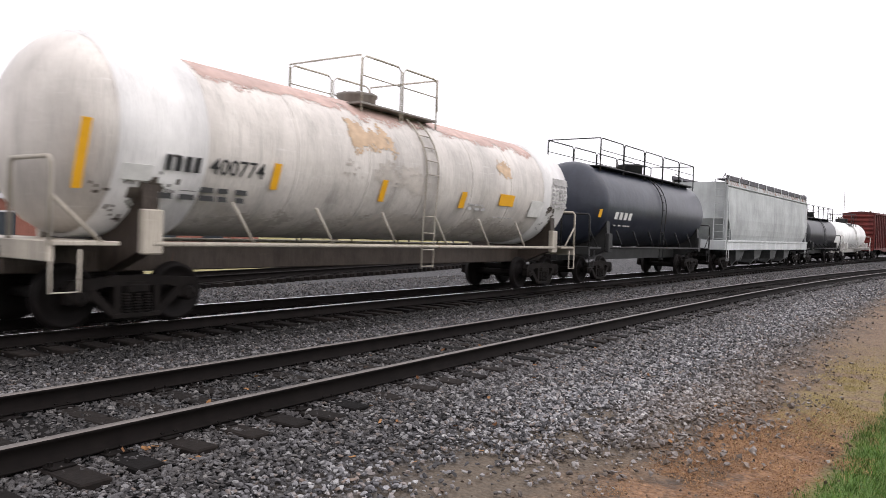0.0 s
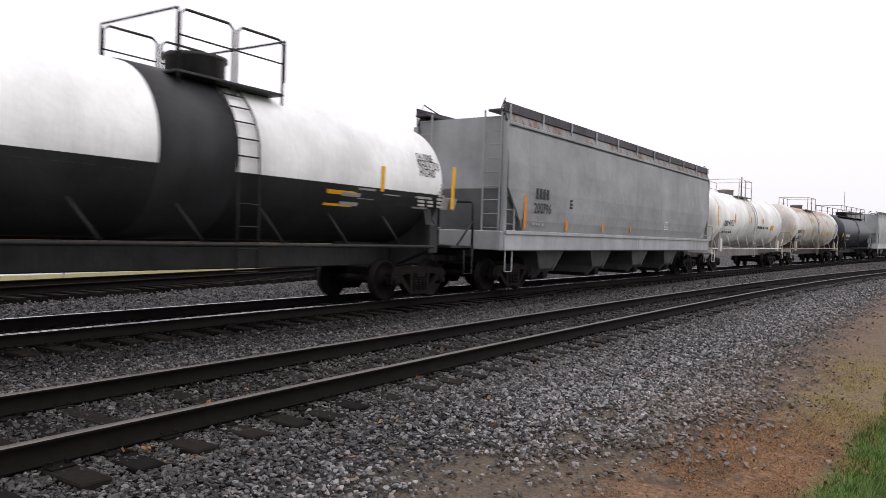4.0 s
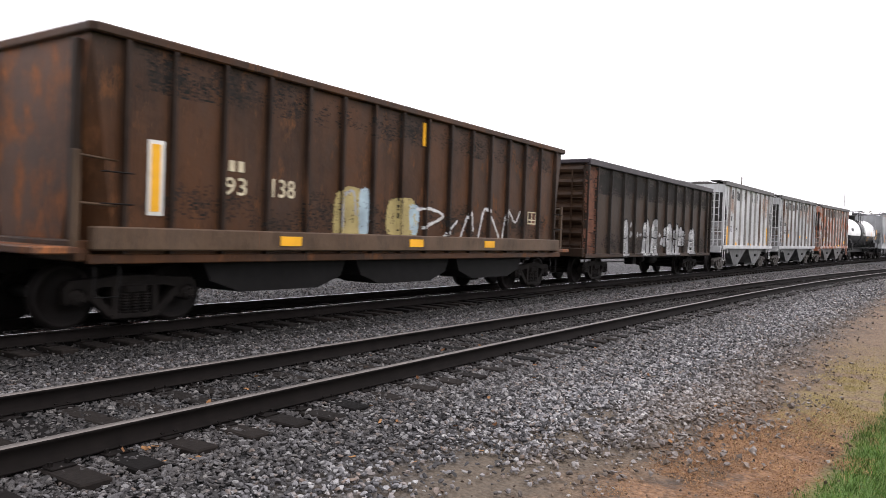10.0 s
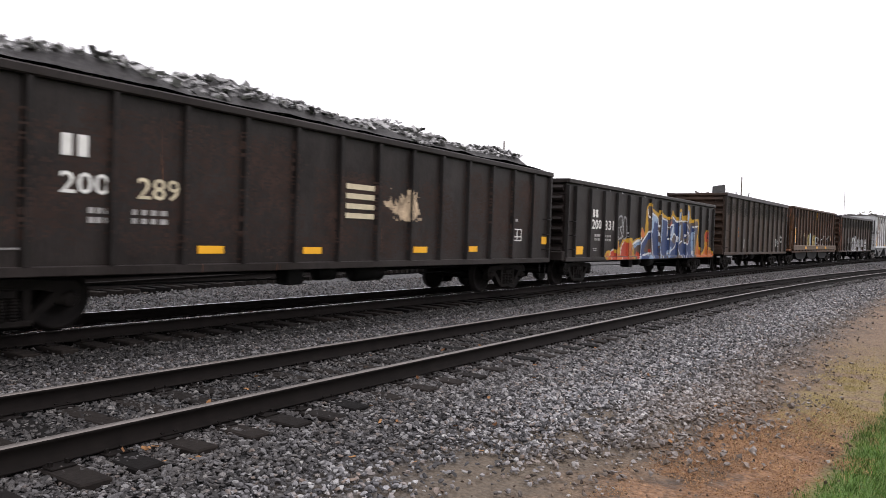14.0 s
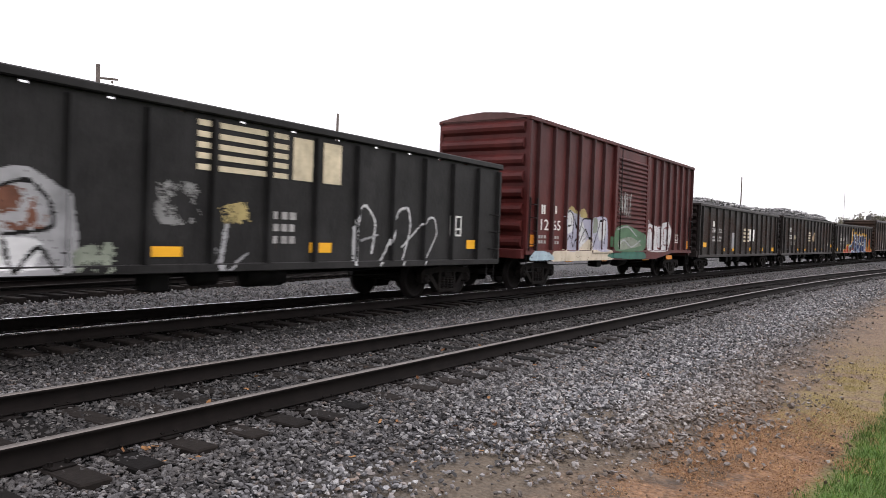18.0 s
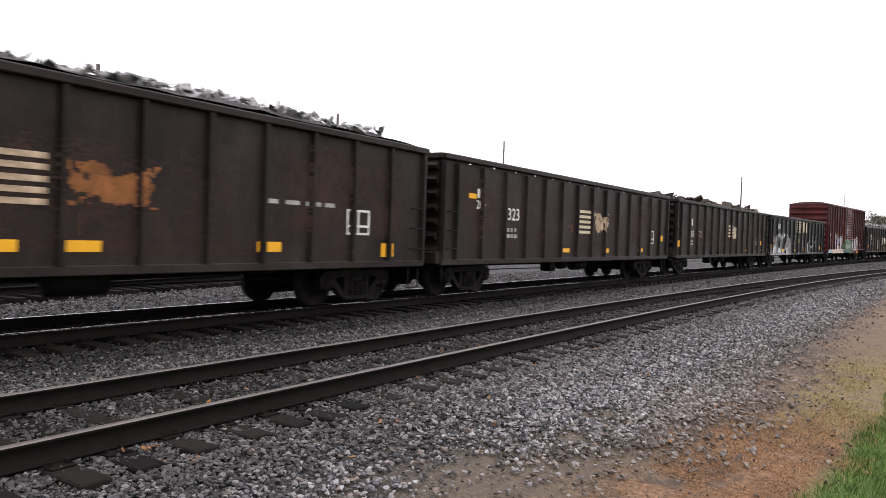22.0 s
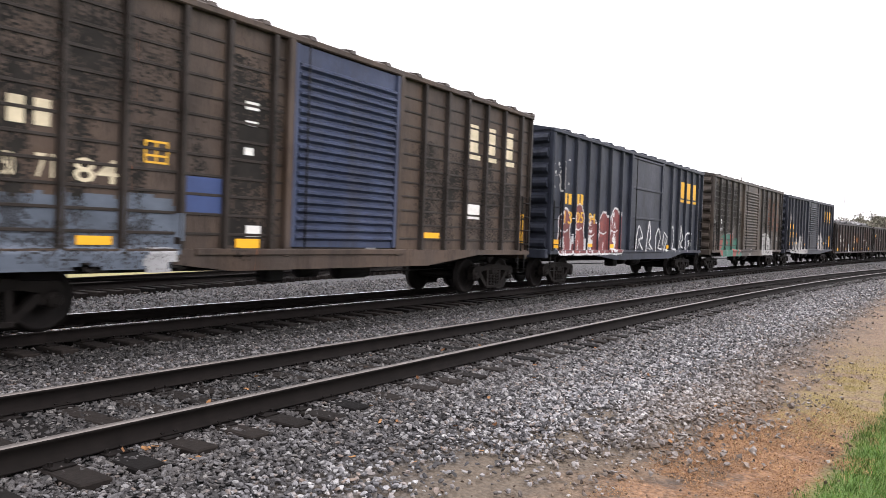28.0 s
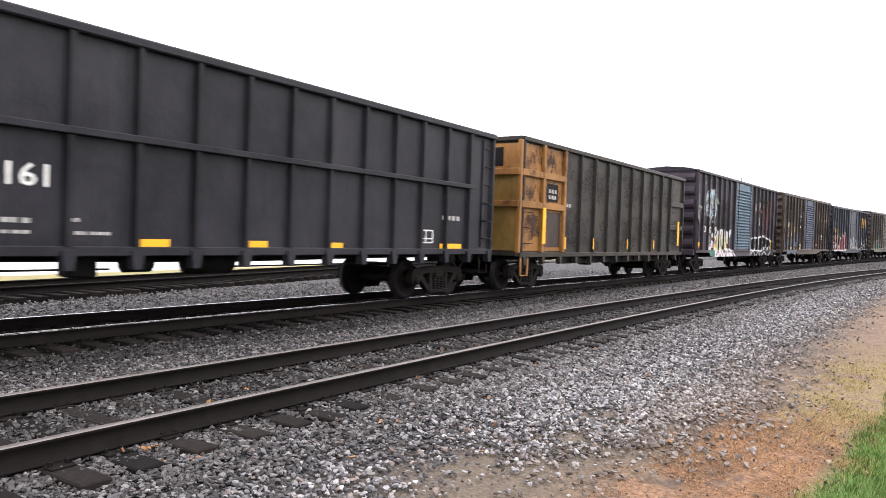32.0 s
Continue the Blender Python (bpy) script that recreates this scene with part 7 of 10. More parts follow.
frame_label(6.29, 1.52, 0.51, 0.32, G16[0], M_WHITE, y=-1.438)
bars(5.94, 1.94, 0.47, 0.12, 2, 1, G16[0], M_GREYMARK, y=-1.438, seed=32)
bars(-6.65, 1.13, 0.27, 0.04, 3, 1, G16[0], M_GREYMARK, y=-1.438, seed=33)
plate("emblem_stripe", 0.53, 2.21, 1.17, 0.110, G17[0], M_CREAM, y=-1.438)
plate("emblem_stripe", 0.53, 2.01, 1.17, 0.110, G17[0], M_CREAM, y=-1.438)
plate("emblem_stripe", 0.53, 1.81, 1.17, 0.110, G17[0], M_CREAM, y=-1.438)
plate("emblem_stripe", 0.53, 1.61, 1.17, 0.110, G17[0], M_CREAM, y=-1.438)
blocks(1.77, 1.93, 1.31, 0.65, 2, G17[0], M_WHITE, y=-1.438)
plate("paint_patch", -2.06, 1.59, 0.51, 0.83, G17[0], M_GRAFG, y=-1.438)
plate("reflector", -7.02, 1.36, 0.82, 0.22, G17[0], M_YELLOW, y=-1.438)
blocks(-5.52, 2.38, 0.37, 0.27, 2, G17[0], M_WHITE, y=-1.438)
lettering("200", -5.48, 2.06, 0.48, 0.20, G17[0], M_WHITE, y=-1.438)
lettering("308", -4.41, 2.05, 0.57, 0.20, G17[0], M_GREYMARK, y=-1.438)
bars(-5.67, 1.78, 1.60, 0.30, 3, 2, G17[0], M_GREYMARK, y=-1.438, seed=34)
plate("reflector", -3.78, 1.14, 0.47, 0.16, G17[0], M_YELLOW, y=-1.438)
plate("reflector", -1.94, 1.14, 0.52, 0.18, G17[0], M_YELLOW, y=-1.438)
plate("reflector", 1.59, 1.14, 0.61, 0.20, G17[0], M_YELLOW, y=-1.438)
plate("reflector", 4.04, 1.14, 0.69, 0.20, G17[0], M_YELLOW, y=-1.438)
plate("reflector", 6.95, 1.14, 0.77, 0.22, G17[0], M_YELLOW, y=-1.438)
blocks(-5.77, 2.59, 0.55, 0.30, 2, G19[0], M_WHITE, y=-1.438)
plate("number_board", -5.70, 1.48, 0.64, 0.45, G19[0], M_BLACK, y=-1.438)
plate("number_board", -4.47, 1.44, 0.94, 0.56, G19[0], M_BLACK, y=-1.438)
lettering("197", -5.67, 2.01, 0.64, 0.26, G19[0], M_WHITE, y=-1.438)
lettering("628", -4.58, 2.02, 0.80, 0.28, G19[0], M_WHITE, y=-1.438)
bars(-5.95, 1.63, 0.50, 0.32, 2, 2, G19[0], M_GREYMARK, y=-1.438, seed=35)
bars(-4.83, 1.66, 0.72, 0.36, 2, 3, G19[0], M_GREYMARK, y=-1.438, seed=36)
plate("reflector", -7.70, 1.35, 0.53, 0.24, G19[0], M_YELLOW, y=-1.438)
plate("reflector", -1.56, 1.08, 0.53, 0.15, G19[0], M_YELLOW, y=-1.438)
plate("reflector", 1.64, 1.15, 0.57, 0.18, G19[0], M_YELLOW, y=-1.438)
plate("reflector", 6.93, 1.25, 0.60, 0.21, G19[0], M_YELLOW, y=-1.438)
plate("reflector", -4.62, 1.09, 0.63, 0.14, G19[0], M_YELLOW, y=-1.438)
plate("emblem_stripe", -0.15, 3.01, 1.84, 0.090, G19[0], M_CREAM, y=-1.438)
plate("emblem_stripe", -0.15, 2.84, 1.84, 0.090, G19[0], M_CREAM, y=-1.438)
plate("emblem_stripe", -0.15, 2.68, 1.84, 0.090, G19[0], M_CREAM, y=-1.438)
plate("emblem_stripe", -0.15, 2.52, 1.84, 0.090, G19[0], M_CREAM, y=-1.438)
plate("emblem_stripe", -0.15, 2.35, 1.84, 0.090, G19[0], M_CREAM, y=-1.438)
blocks(1.57, 2.67, 1.50, 0.73, 2, G19[0], M_CREAM, y=-1.438)
bars(0.30, 1.75, 0.74, 0.61, 4, 3, G19[0], M_GREYMARK, y=-1.438, seed=37)
frame_label(6.13, 1.67, 0.49, 0.47, G19[0], M_WHITE, y=-1.438)
blocks(1.22, 2.00, 0.69, 0.58, 2, G20[0], M_CREAM, y=-1.438)
plate("emblem_stripe", 0.39, 2.32, 0.85, 0.091, G20[0], M_CREAM, y=-1.438)
plate("emblem_stripe", 0.39, 2.15, 0.85, 0.091, G20[0], M_CREAM, y=-1.438)
plate("emblem_stripe", 0.39, 1.99, 0.85, 0.091, G20[0], M_CREAM, y=-1.438)
plate("emblem_stripe", 0.39, 1.82, 0.85, 0.091, G20[0], M_CREAM, y=-1.438)
plate("reflector", 3.73, 1.09, 0.48, 0.12, G20[0], M_YELLOW, y=-1.438)
plate("reflector", 7.04, 1.51, 0.51, 0.24, G20[0], M_YELLOW, y=-1.438)
plate("reflector", 7.08, 1.10, 0.27, 0.08, G20[0], M_YELLOW, y=-1.438)
frame_label(5.97, 1.58, 0.54, 0.35, G20[0], M_WHITE, y=-1.438)
bars(5.57, 1.01, 0.26, 0.08, 1, 1, G20[0], M_GREYMARK, y=-1.438, seed=38)
bars(6.99, 1.14, 0.31, 0.16, 2, 1, G20[0], M_GREYMARK, y=-1.438, seed=39)
blocks(-6.04, 2.35, 0.43, 0.30, 2, G20[0], M_WHITE, y=-1.438)
lettering("200", -5.95, 1.83, 0.67, 0.29, G20[0], M_WHITE, y=-1.438)
lettering("370", -4.81, 1.82, 0.76, 0.29, G20[0], M_WORNCREAM, y=-1.438)
plate("reflector", -7.77, 1.40, 0.60, 0.27, G20[0], M_YELLOW, y=-1.438)
bars(-6.27, 1.56, 0.58, 0.27, 3, 2, G20[0], M_GREYMARK, y=-1.438, seed=40)
lettering("323", -4.75, 2.03, 0.61, 0.31, G21[0], M_WHITE, y=-1.438)
bars(-5.07, 1.69, 0.57, 0.32, 3, 2, G21[0], M_GREYMARK, y=-1.438, seed=41)
plate("emblem_stripe", -0.14, 2.32, 1.17, 0.088, G21[0], M_CREAM, y=-1.438)
plate("emblem_stripe", -0.14, 2.16, 1.17, 0.088, G21[0], M_CREAM, y=-1.438)
plate("emblem_stripe", -0.14, 2.00, 1.17, 0.088, G21[0], M_CREAM, y=-1.438)
plate("emblem_stripe", -0.14, 1.84, 1.17, 0.088, G21[0], M_CREAM, y=-1.438)
plate("emblem_stripe", -0.14, 1.68, 1.17, 0.088, G21[0], M_CREAM, y=-1.438)
smear(G21[0], 0.50, 1.89, 1.67, 2.34, M_WORNCREAM, 42, 0.75, 5.0, 0.03, "worn_emblem")
smear(G21[0], -1.91, -1.00, 1.46, 1.96, M_RUSTPANEL, 2, 0.8)
plate("reflector", -1.45, 1.11, 0.48, 0.12, G21[0], M_YELLOW, y=-1.438)
plate("reflector", 1.71, 1.10, 0.46, 0.14, G21[0], M_YELLOW, y=-1.438)
plate("reflector", 5.03, 1.12, 0.53, 0.12, G21[0], M_YELLOW, y=-1.438)
plate("reflector", 7.39, 1.58, 0.43, 0.23, G21[0], M_YELLOW, y=-1.438)
frame_label(6.21, 1.61, 0.57, 0.50, G21[0], M_WHITE, y=-1.438)
blocks(-6.44, 2.49, 0.30, 0.22, 2, G21[0], M_WHITE, y=-1.438)
lettering("200", -6.40, 2.21, 0.42, 0.21, G21[0], M_WHITE, y=-1.438)
plate("reflector", -6.79, 2.41, 0.34, 0.12, G21[0], M_YELLOW, y=-1.438)
blocks(-6.05, 2.20, 0.43, 0.28, 2, G22[0], M_WHITE, y=-1.438)
lettering("200", -5.95, 1.83, 0.63, 0.31, G22[0], M_WHITE, y=-1.438)
lettering("327", -4.80, 1.84, 0.70, 0.30, G22[0], M_WHITE, y=-1.438)
bars(-6.27, 1.59, 0.46, 0.29, 3, 2, G22[0], M_GREYMARK, y=-1.438, seed=42)
bars(-5.11, 1.59, 0.65, 0.30, 3, 2, G22[0], M_GREYMARK, y=-1.438, seed=43)
smear(G22[0], -4.03, -3.30, 1.25, 2.01, M_RUSTPANEL, 5, 0.8)
spray(G22[0], -2.98, -2.26, 0.79, 1.48, 1, 61, [M_GRAFG, M_PALEBLUE], weight=0.18, edge=0.04)
smear(G22[0], -4.06, -3.31, 0.76, 1.27, M_PALEBLUE, 4, 0.5)
plate("emblem_stripe", -0.29, 2.26, 0.83, 0.079, G22[0], M_WORNCREAM, y=-1.438)
plate("emblem_stripe", -0.29, 2.12, 0.83, 0.079, G22[0], M_WORNCREAM, y=-1.438)
plate("emblem_stripe", -0.29, 1.97, 0.83, 0.079, G22[0], M_WORNCREAM, y=-1.438)
plate("emblem_stripe", -0.29, 1.83, 0.83, 0.079, G22[0], M_WORNCREAM, y=-1.438)
plate("emblem_stripe", -0.29, 1.69, 0.83, 0.079, G22[0], M_WORNCREAM, y=-1.438)
smear(G22[0], 0.24, 1.86, 1.67, 2.29, M_RUSTORANGE, 43, 0.75, 5.0, 0.03, "worn_emblem")
plate("reflector", -6.89, 1.11, 0.50, 0.24, G22[0], M_YELLOW, y=-1.438)
plate("reflector", -3.76, 1.15, 0.54, 0.13, G22[0], M_YELLOW, y=-1.438)
plate("reflector", -0.49, 1.15, 0.53, 0.15, G22[0], M_YELLOW, y=-1.438)
plate("reflector", 0.59, 1.15, 0.51, 0.15, G22[0], M_YELLOW, y=-1.438)
plate("reflector", 3.81, 1.16, 0.53, 0.17, G22[0], M_YELLOW, y=-1.438)
plate("reflector", 7.00, 1.11, 0.40, 0.27, G22[0], M_YELLOW, y=-1.438)
frame_label(6.07, 1.64, 0.67, 0.48, G22[0], M_WHITE, y=-1.438)
bars(3.67, 1.96, 1.94, 0.12, 4, 1, G22[0], M_GREYMARK, y=-1.438, seed=44)
bars(-7.39, 1.58, 0.43, 0.09, 3, 1, G22[0], M_RUSTORANGE, y=-1.438, seed=45)
# boxcars
blocks(-6.55, 2.27, 0.28, 0.26, 2, B18[0], M_WHITE, y=-1.418)
blocks(-5.75, 2.29, 0.15, 0.22, 1, B18[0], M_WHITE, y=-1.418)
lettering("12", -6.50, 1.82, 0.49, 0.30, B18[0], M_WHITE, y=-1.418)
lettering("65", -5.68, 1.82, 0.52, 0.28, B18[0], M_WHITE, y=-1.418)
bars(-6.82, 1.54, 0.52, 0.29, 3, 2, B18[0], M_GREYMARK, y=-1.418, seed=46)
bars(-5.96, 1.53, 0.50, 0.29, 3, 2, B18[0], M_GREYMARK, y=-1.418, seed=47)
plate("reflector", -7.46, 1.84, 0.12, 0.58, B18[0], M_YELLOW, y=-1.418)
plate("reflector", -7.31, 1.38, 0.48, 0.32, B18[0], M_ORANGE, y=-1.418)
frame_label(5.63, 1.59, 0.62, 0.35, B18[0], M_WHITE, y=-1.418)
spray(B18[0], -1.17, 0.01, 2.36, 3.22, 3, 74, [M_GREYMARK], weight=0.03, edge=0.02)
plate("reflector", -4.76, 0.85, 0.48, 0.19, B18[0], M_ORANGE, y=-1.418)
plate("reflector", -1.99, 0.84, 0.43, 0.19, B18[0], M_ORANGE, y=-1.418)
plate("reflector", 2.05, 0.82, 0.73, 0.17, B18[0], M_ORANGE, y=-1.418)
plate("reflector", 4.84, 0.82, 0.74, 0.16, B18[0], M_ORANGE, y=-1.418)
plate("reflector", 7.18, 1.34, 0.36, 0.34, B18[0], M_ORANGE, y=-1.418)
lettering("13", -6.46, 2.10, 0.41, 0.34, B23[0], M_GOLD, y=-1.418)
lettering("03", -5.62, 2.12, 0.51, 0.36, B23[0], M_GOLD, y=-1.418)
lettering("21", -4.78, 2.12, 0.47, 0.29, B23[0], M_GOLD, y=-1.418)
blocks(-6.46, 2.67, 0.57, 0.33, 2, B23[0], M_GOLD, y=-1.418)
blocks(-5.62, 2.67, 0.48, 0.34, 2, B23[0], M_GOLD, y=-1.418)
blocks(4.75, 3.75, 0.75, 0.63, 1, B23[0], M_GOLD, y=-1.418)
plate("emblem_bar", 4.72, 3.31, 0.63, 0.10, B23[0], M_GOLD, y=-1.418)
blocks(5.62, 3.77, 0.61, 0.63, 1, B23[0], M_GOLD, y=-1.418)
plate("emblem_bar", 5.59, 3.31, 0.49, 0.11, B23[0], M_GOLD, y=-1.418)
blocks(6.47, 3.75, 0.72, 0.66, 1, B23[0], M_GOLD, y=-1.418)
plate("emblem_bar", 6.44, 3.29, 0.58, 0.11, B23[0], M_GOLD, y=-1.418)
plate("reflector", -6.74, 1.79, 0.14, 0.97, B23[0], M_YELLOW, y=-1.418)
plate("reflector", -4.75, 1.57, 0.49, 0.14, B23[0], M_YELLOW, y=-1.418)
plate("reflector", -2.27, 1.48, 0.52, 0.13, B23[0], M_YELLOW, y=-1.418)
plate("reflector", 0.14, 1.59, 0.48, 0.11, B23[0], M_YELLOW, y=-1.418)
plate("reflector", 2.22, 1.52, 0.46, 0.14, B23[0], M_YELLOW, y=-1.418)
plate("reflector", 4.68, 1.58, 0.45, 0.14, B23[0], M_YELLOW, y=-1.418)
plate("reflector", 6.52, 1.75, 0.35, 0.86, B23[0], M_YELLOW, y=-1.418)
frame_label(5.56, 1.71, 0.55, 0.33, B23[0], M_WHITE, y=-1.418)
bars(-6.65, 1.64, 0.37, 0.26, 3, 2, B23[0], M_GOLD, y=-1.418, seed=48)
bars(-5.84, 1.62, 0.42, 0.25, 3, 2, B23[0], M_GOLD, y=-1.418, seed=49)
bars(-2.29, 3.37, 0.25, 0.79, 1, 4, B23[0], M_GREYMARK, y=-1.418, seed=50)
for _x0, _x1 in ((3.4, 4.4), (4.5, 5.55), (5.7, 6.65)):
    smear(B24[0], _x0, _x1, 2.2, 4.2, M_RUSTPANEL, int(_x0 * 10), 0.5, 2.0, 0.03, "rust_patch", "", 0.8)
plate("reflector", 7.32, 1.70, 0.28, 1.00, B24[0], M_YELLOW, y=-1.418)
plate("reflector", 2.24, 1.52, 0.10, 0.46, B24[0], M_YELLOW, y=-1.418)
plate("reflector", 4.53, 1.66, 0.15, 0.38, B24[0], M_YELLOW, y=-1.418)
plate("reflector", 0.03, 1.60, 0.14, 0.45, B24[0], M_YELLOW, y=-1.418)
plate("reflector", -2.82, 1.79, 0.12, 0.45, B24[0], M_YELLOW, y=-1.418)
frame_label(6.04, 1.78, 0.56, 0.34, B24[0], M_WHITE, y=-1.418)
plate("placard", -1.46, 3.09, 0.30, 0.13, B24[0], M_WHITE, y=-1.418)
plate("placard", 0.27, 1.19, 0.33, 0.13, B24[0], M_WHITE, y=-1.418)
plate("placard", -2.54, 3.27, 0.19, 0.09, B24[0], M_GRAFG, y=-1.418)
plate("placard", -2.53, 2.87, 0.19, 0.08, B24[0], M_GRAFG, y=-1.418)
plate("placard", -2.51, 2.50, 0.19, 0.09, B24[0], M_GRAFG, y=-1.418)
lettering("138", -6.91, 2.12, 0.36, 0.19, B24[0], M_GRAFW, y=-1.418)
lettering("464", -5.75, 2.17, 0.51, 0.21, B24[0], M_GRAFW, y=-1.418)
blocks(-6.91, 2.48, 0.43, 0.21, 2, B24[0], M_GRAFW, y=-1.418)
blocks(-5.79, 2.54, 0.46, 0.21, 2, B24[0], M_GRAFW, y=-1.418)
blocks(-6.41, 2.66, 0.62, 0.32, 2, B25[0], M_GOLD, y=-1.418)
blocks(-5.54, 2.69, 0.55, 0.32, 2, B25[0], M_GOLD, y=-1.418)
lettering("13", -6.42, 2.08, 0.56, 0.36, B25[0], M_GOLD, y=-1.418)
lettering("05", -5.52, 2.11, 0.56, 0.34, B25[0], M_GOLD, y=-1.418)
lettering("94", -4.60, 2.12, 0.53, 0.32, B25[0], M_GOLD, y=-1.418)
spray(B25[0], -7.52, -6.28, 2.93, 3.86, 2, 94, [M_GREYMARK], weight=0.03, edge=0.03)
blocks(4.91, 3.67, 0.79, 0.69, 1, B25[0], M_GOLD, y=-1.418)
plate("emblem_bar", 4.88, 3.21, 0.63, 0.11, B25[0], M_GOLD, y=-1.418)
blocks(5.73, 3.66, 0.71, 0.68, 1, B25[0], M_GOLD, y=-1.418)
plate("emblem_bar", 5.70, 3.20, 0.53, 0.11, B25[0], M_GOLD, y=-1.418)
blocks(6.55, 3.67, 0.81, 0.68, 1, B25[0], M_GOLD, y=-1.418)
plate("emblem_bar", 6.53, 3.21, 0.63, 0.11, B25[0], M_GOLD, y=-1.418)
plate("reflector", -7.22, 1.30, 0.49, 0.25, B25[0], M_YELLOW, y=-1.418)
plate("reflector", -4.71, 1.27, 0.43, 0.11, B25[0], M_YELLOW, y=-1.418)
plate("reflector", -2.90, 1.25, 0.43, 0.13, B25[0], M_YELLOW, y=-1.418)
plate("reflector", 3.18, 1.25, 0.50, 0.15, B25[0], M_YELLOW, y=-1.418)
plate("reflector", 7.64, 1.68, 0.33, 1.00, B25[0], M_YELLOW, y=-1.418)
lettering("50", -6.08, 2.12, 0.14, 0.28, B26[0], M_CREAM, y=-1.418)
lettering("71", -5.63, 2.13, 0.23, 0.29, B26[0], M_CREAM, y=-1.418)
lettering("84", -4.98, 2.12, 0.62, 0.31, B26[0], M_CREAM, y=-1.418)
blocks(-5.83, 2.79, 0.63, 0.33, 2, B26[0], M_CREAM, y=-1.418)
blocks(4.46, 3.77, 0.77, 0.65, 1, B26[0], M_CREAM, y=-1.418)
plate("emblem_bar", 4.43, 3.33, 0.67, 0.11, B26[0], M_CREAM, y=-1.418)
blocks(5.33, 3.79, 0.61, 0.65, 1, B26[0], M_CREAM, y=-1.418)
plate("emblem_bar", 5.31, 3.34, 0.49, 0.11, B26[0], M_CREAM, y=-1.418)
blocks(6.21, 3.79, 0.75, 0.68, 1, B26[0], M_CREAM, y=-1.418)
plate("emblem_bar", 6.18, 3.33, 0.63, 0.12, B26[0], M_CREAM, y=-1.418)
plate("paint_patch", -3.21, 1.93, 0.79, 0.54, B26[0], M_BLUEPATCH, y=-1.418)
smear(B26[0], -4.47, -3.74, 0.79, 1.17, M_GRAFG, 3, 0.8)
smear(B26[0], -6.77, -3.58, 0.84, 1.91, M_GREYBLUE, 5, 0.75)
frame_label(-4.10, 2.48, 0.38, 0.32, B26[0], M_GOLD, y=-1.418)
plate("reflector", -4.99, 1.23, 0.49, 0.12, B26[0], M_YELLOW, y=-1.418)
plate("reflector", -2.40, 1.21, 0.49, 0.15, B26[0], M_YELLOW, y=-1.418)
plate("reflector", 0.05, 1.43, 0.50, 0.12, B26[0], M_YELLOW, y=-1.418)
plate("reflector", 2.80, 1.42, 0.61, 0.15, B26[0], M_YELLOW, y=-1.418)
plate("reflector", 6.94, 1.70, 0.39, 0.78, B26[0], M_YELLOW, y=-1.418)
plate("placard", -2.29, 1.41, 0.31, 0.18, B26[0], M_WHITE, y=-1.418)
plate("placard", -1.27, 3.10, 0.31, 0.14, B26[0], M_WHITE, y=-1.418)
plate("placard", 4.53, 2.03, 0.57, 0.35, B26[0], M_WHITE, y=-1.418)
plate("placard", 0.72, 1.19, 0.31, 0.13, B26[0], M_WHITE, y=-1.418)
plate("placard", -2.38, 3.41, 0.28, 0.13, B26[0], M_WHITE, y=-1.418)
plate("placard", -2.38, 3.13, 0.24, 0.08, B26[0], M_WHITE, y=-1.418)
plate("placard", -2.43, 2.68, 0.19, 0.12, B26[0], M_WHITE, y=-1.418)
lettering("13", -6.56, 2.08, 0.47, 0.27, B27[0], M_WHITE, y=-1.418)
lettering("60", -5.75, 2.06, 0.54, 0.32, B27[0], M_WHITE, y=-1.418)
lettering("59", -4.90, 2.06, 0.63, 0.31, B27[0], M_WHITE, y=-1.418)
smear(B27[0], 4.23, 6.53, 1.8, 4.23, M_SPRAYMAROON, 13, 0.25, 2.0, 0.03, "rust_patch", "", 0.8)
plate("reflector", -7.43, 1.36, 0.53, 0.24, B27[0], M_YELLOW, y=-1.418)
plate("paint_patch", 4.41, 2.00, 0.44, 0.17, B27[0], M_SPRAYLIME, y=-1.418)
plate("reflector", 0.11, 1.21, 0.51, 0.13, B27[0], M_YELLOW, y=-1.418)
plate("reflector", 0.85, 1.21, 0.42, 0.11, B27[0], M_YELLOW, y=-1.418)
plate("reflector", -4.89, 1.34, 0.45, 0.14, B27[0], M_YELLOW, y=-1.418)
plate("reflector", 6.96, 1.37, 0.37, 0.58, B27[0], M_YELLOW, y=-1.418)
bars(-6.89, 4.38, 0.50, 0.19, 3, 2, B27[0], M_OCHRE, y=-1.418, seed=51)
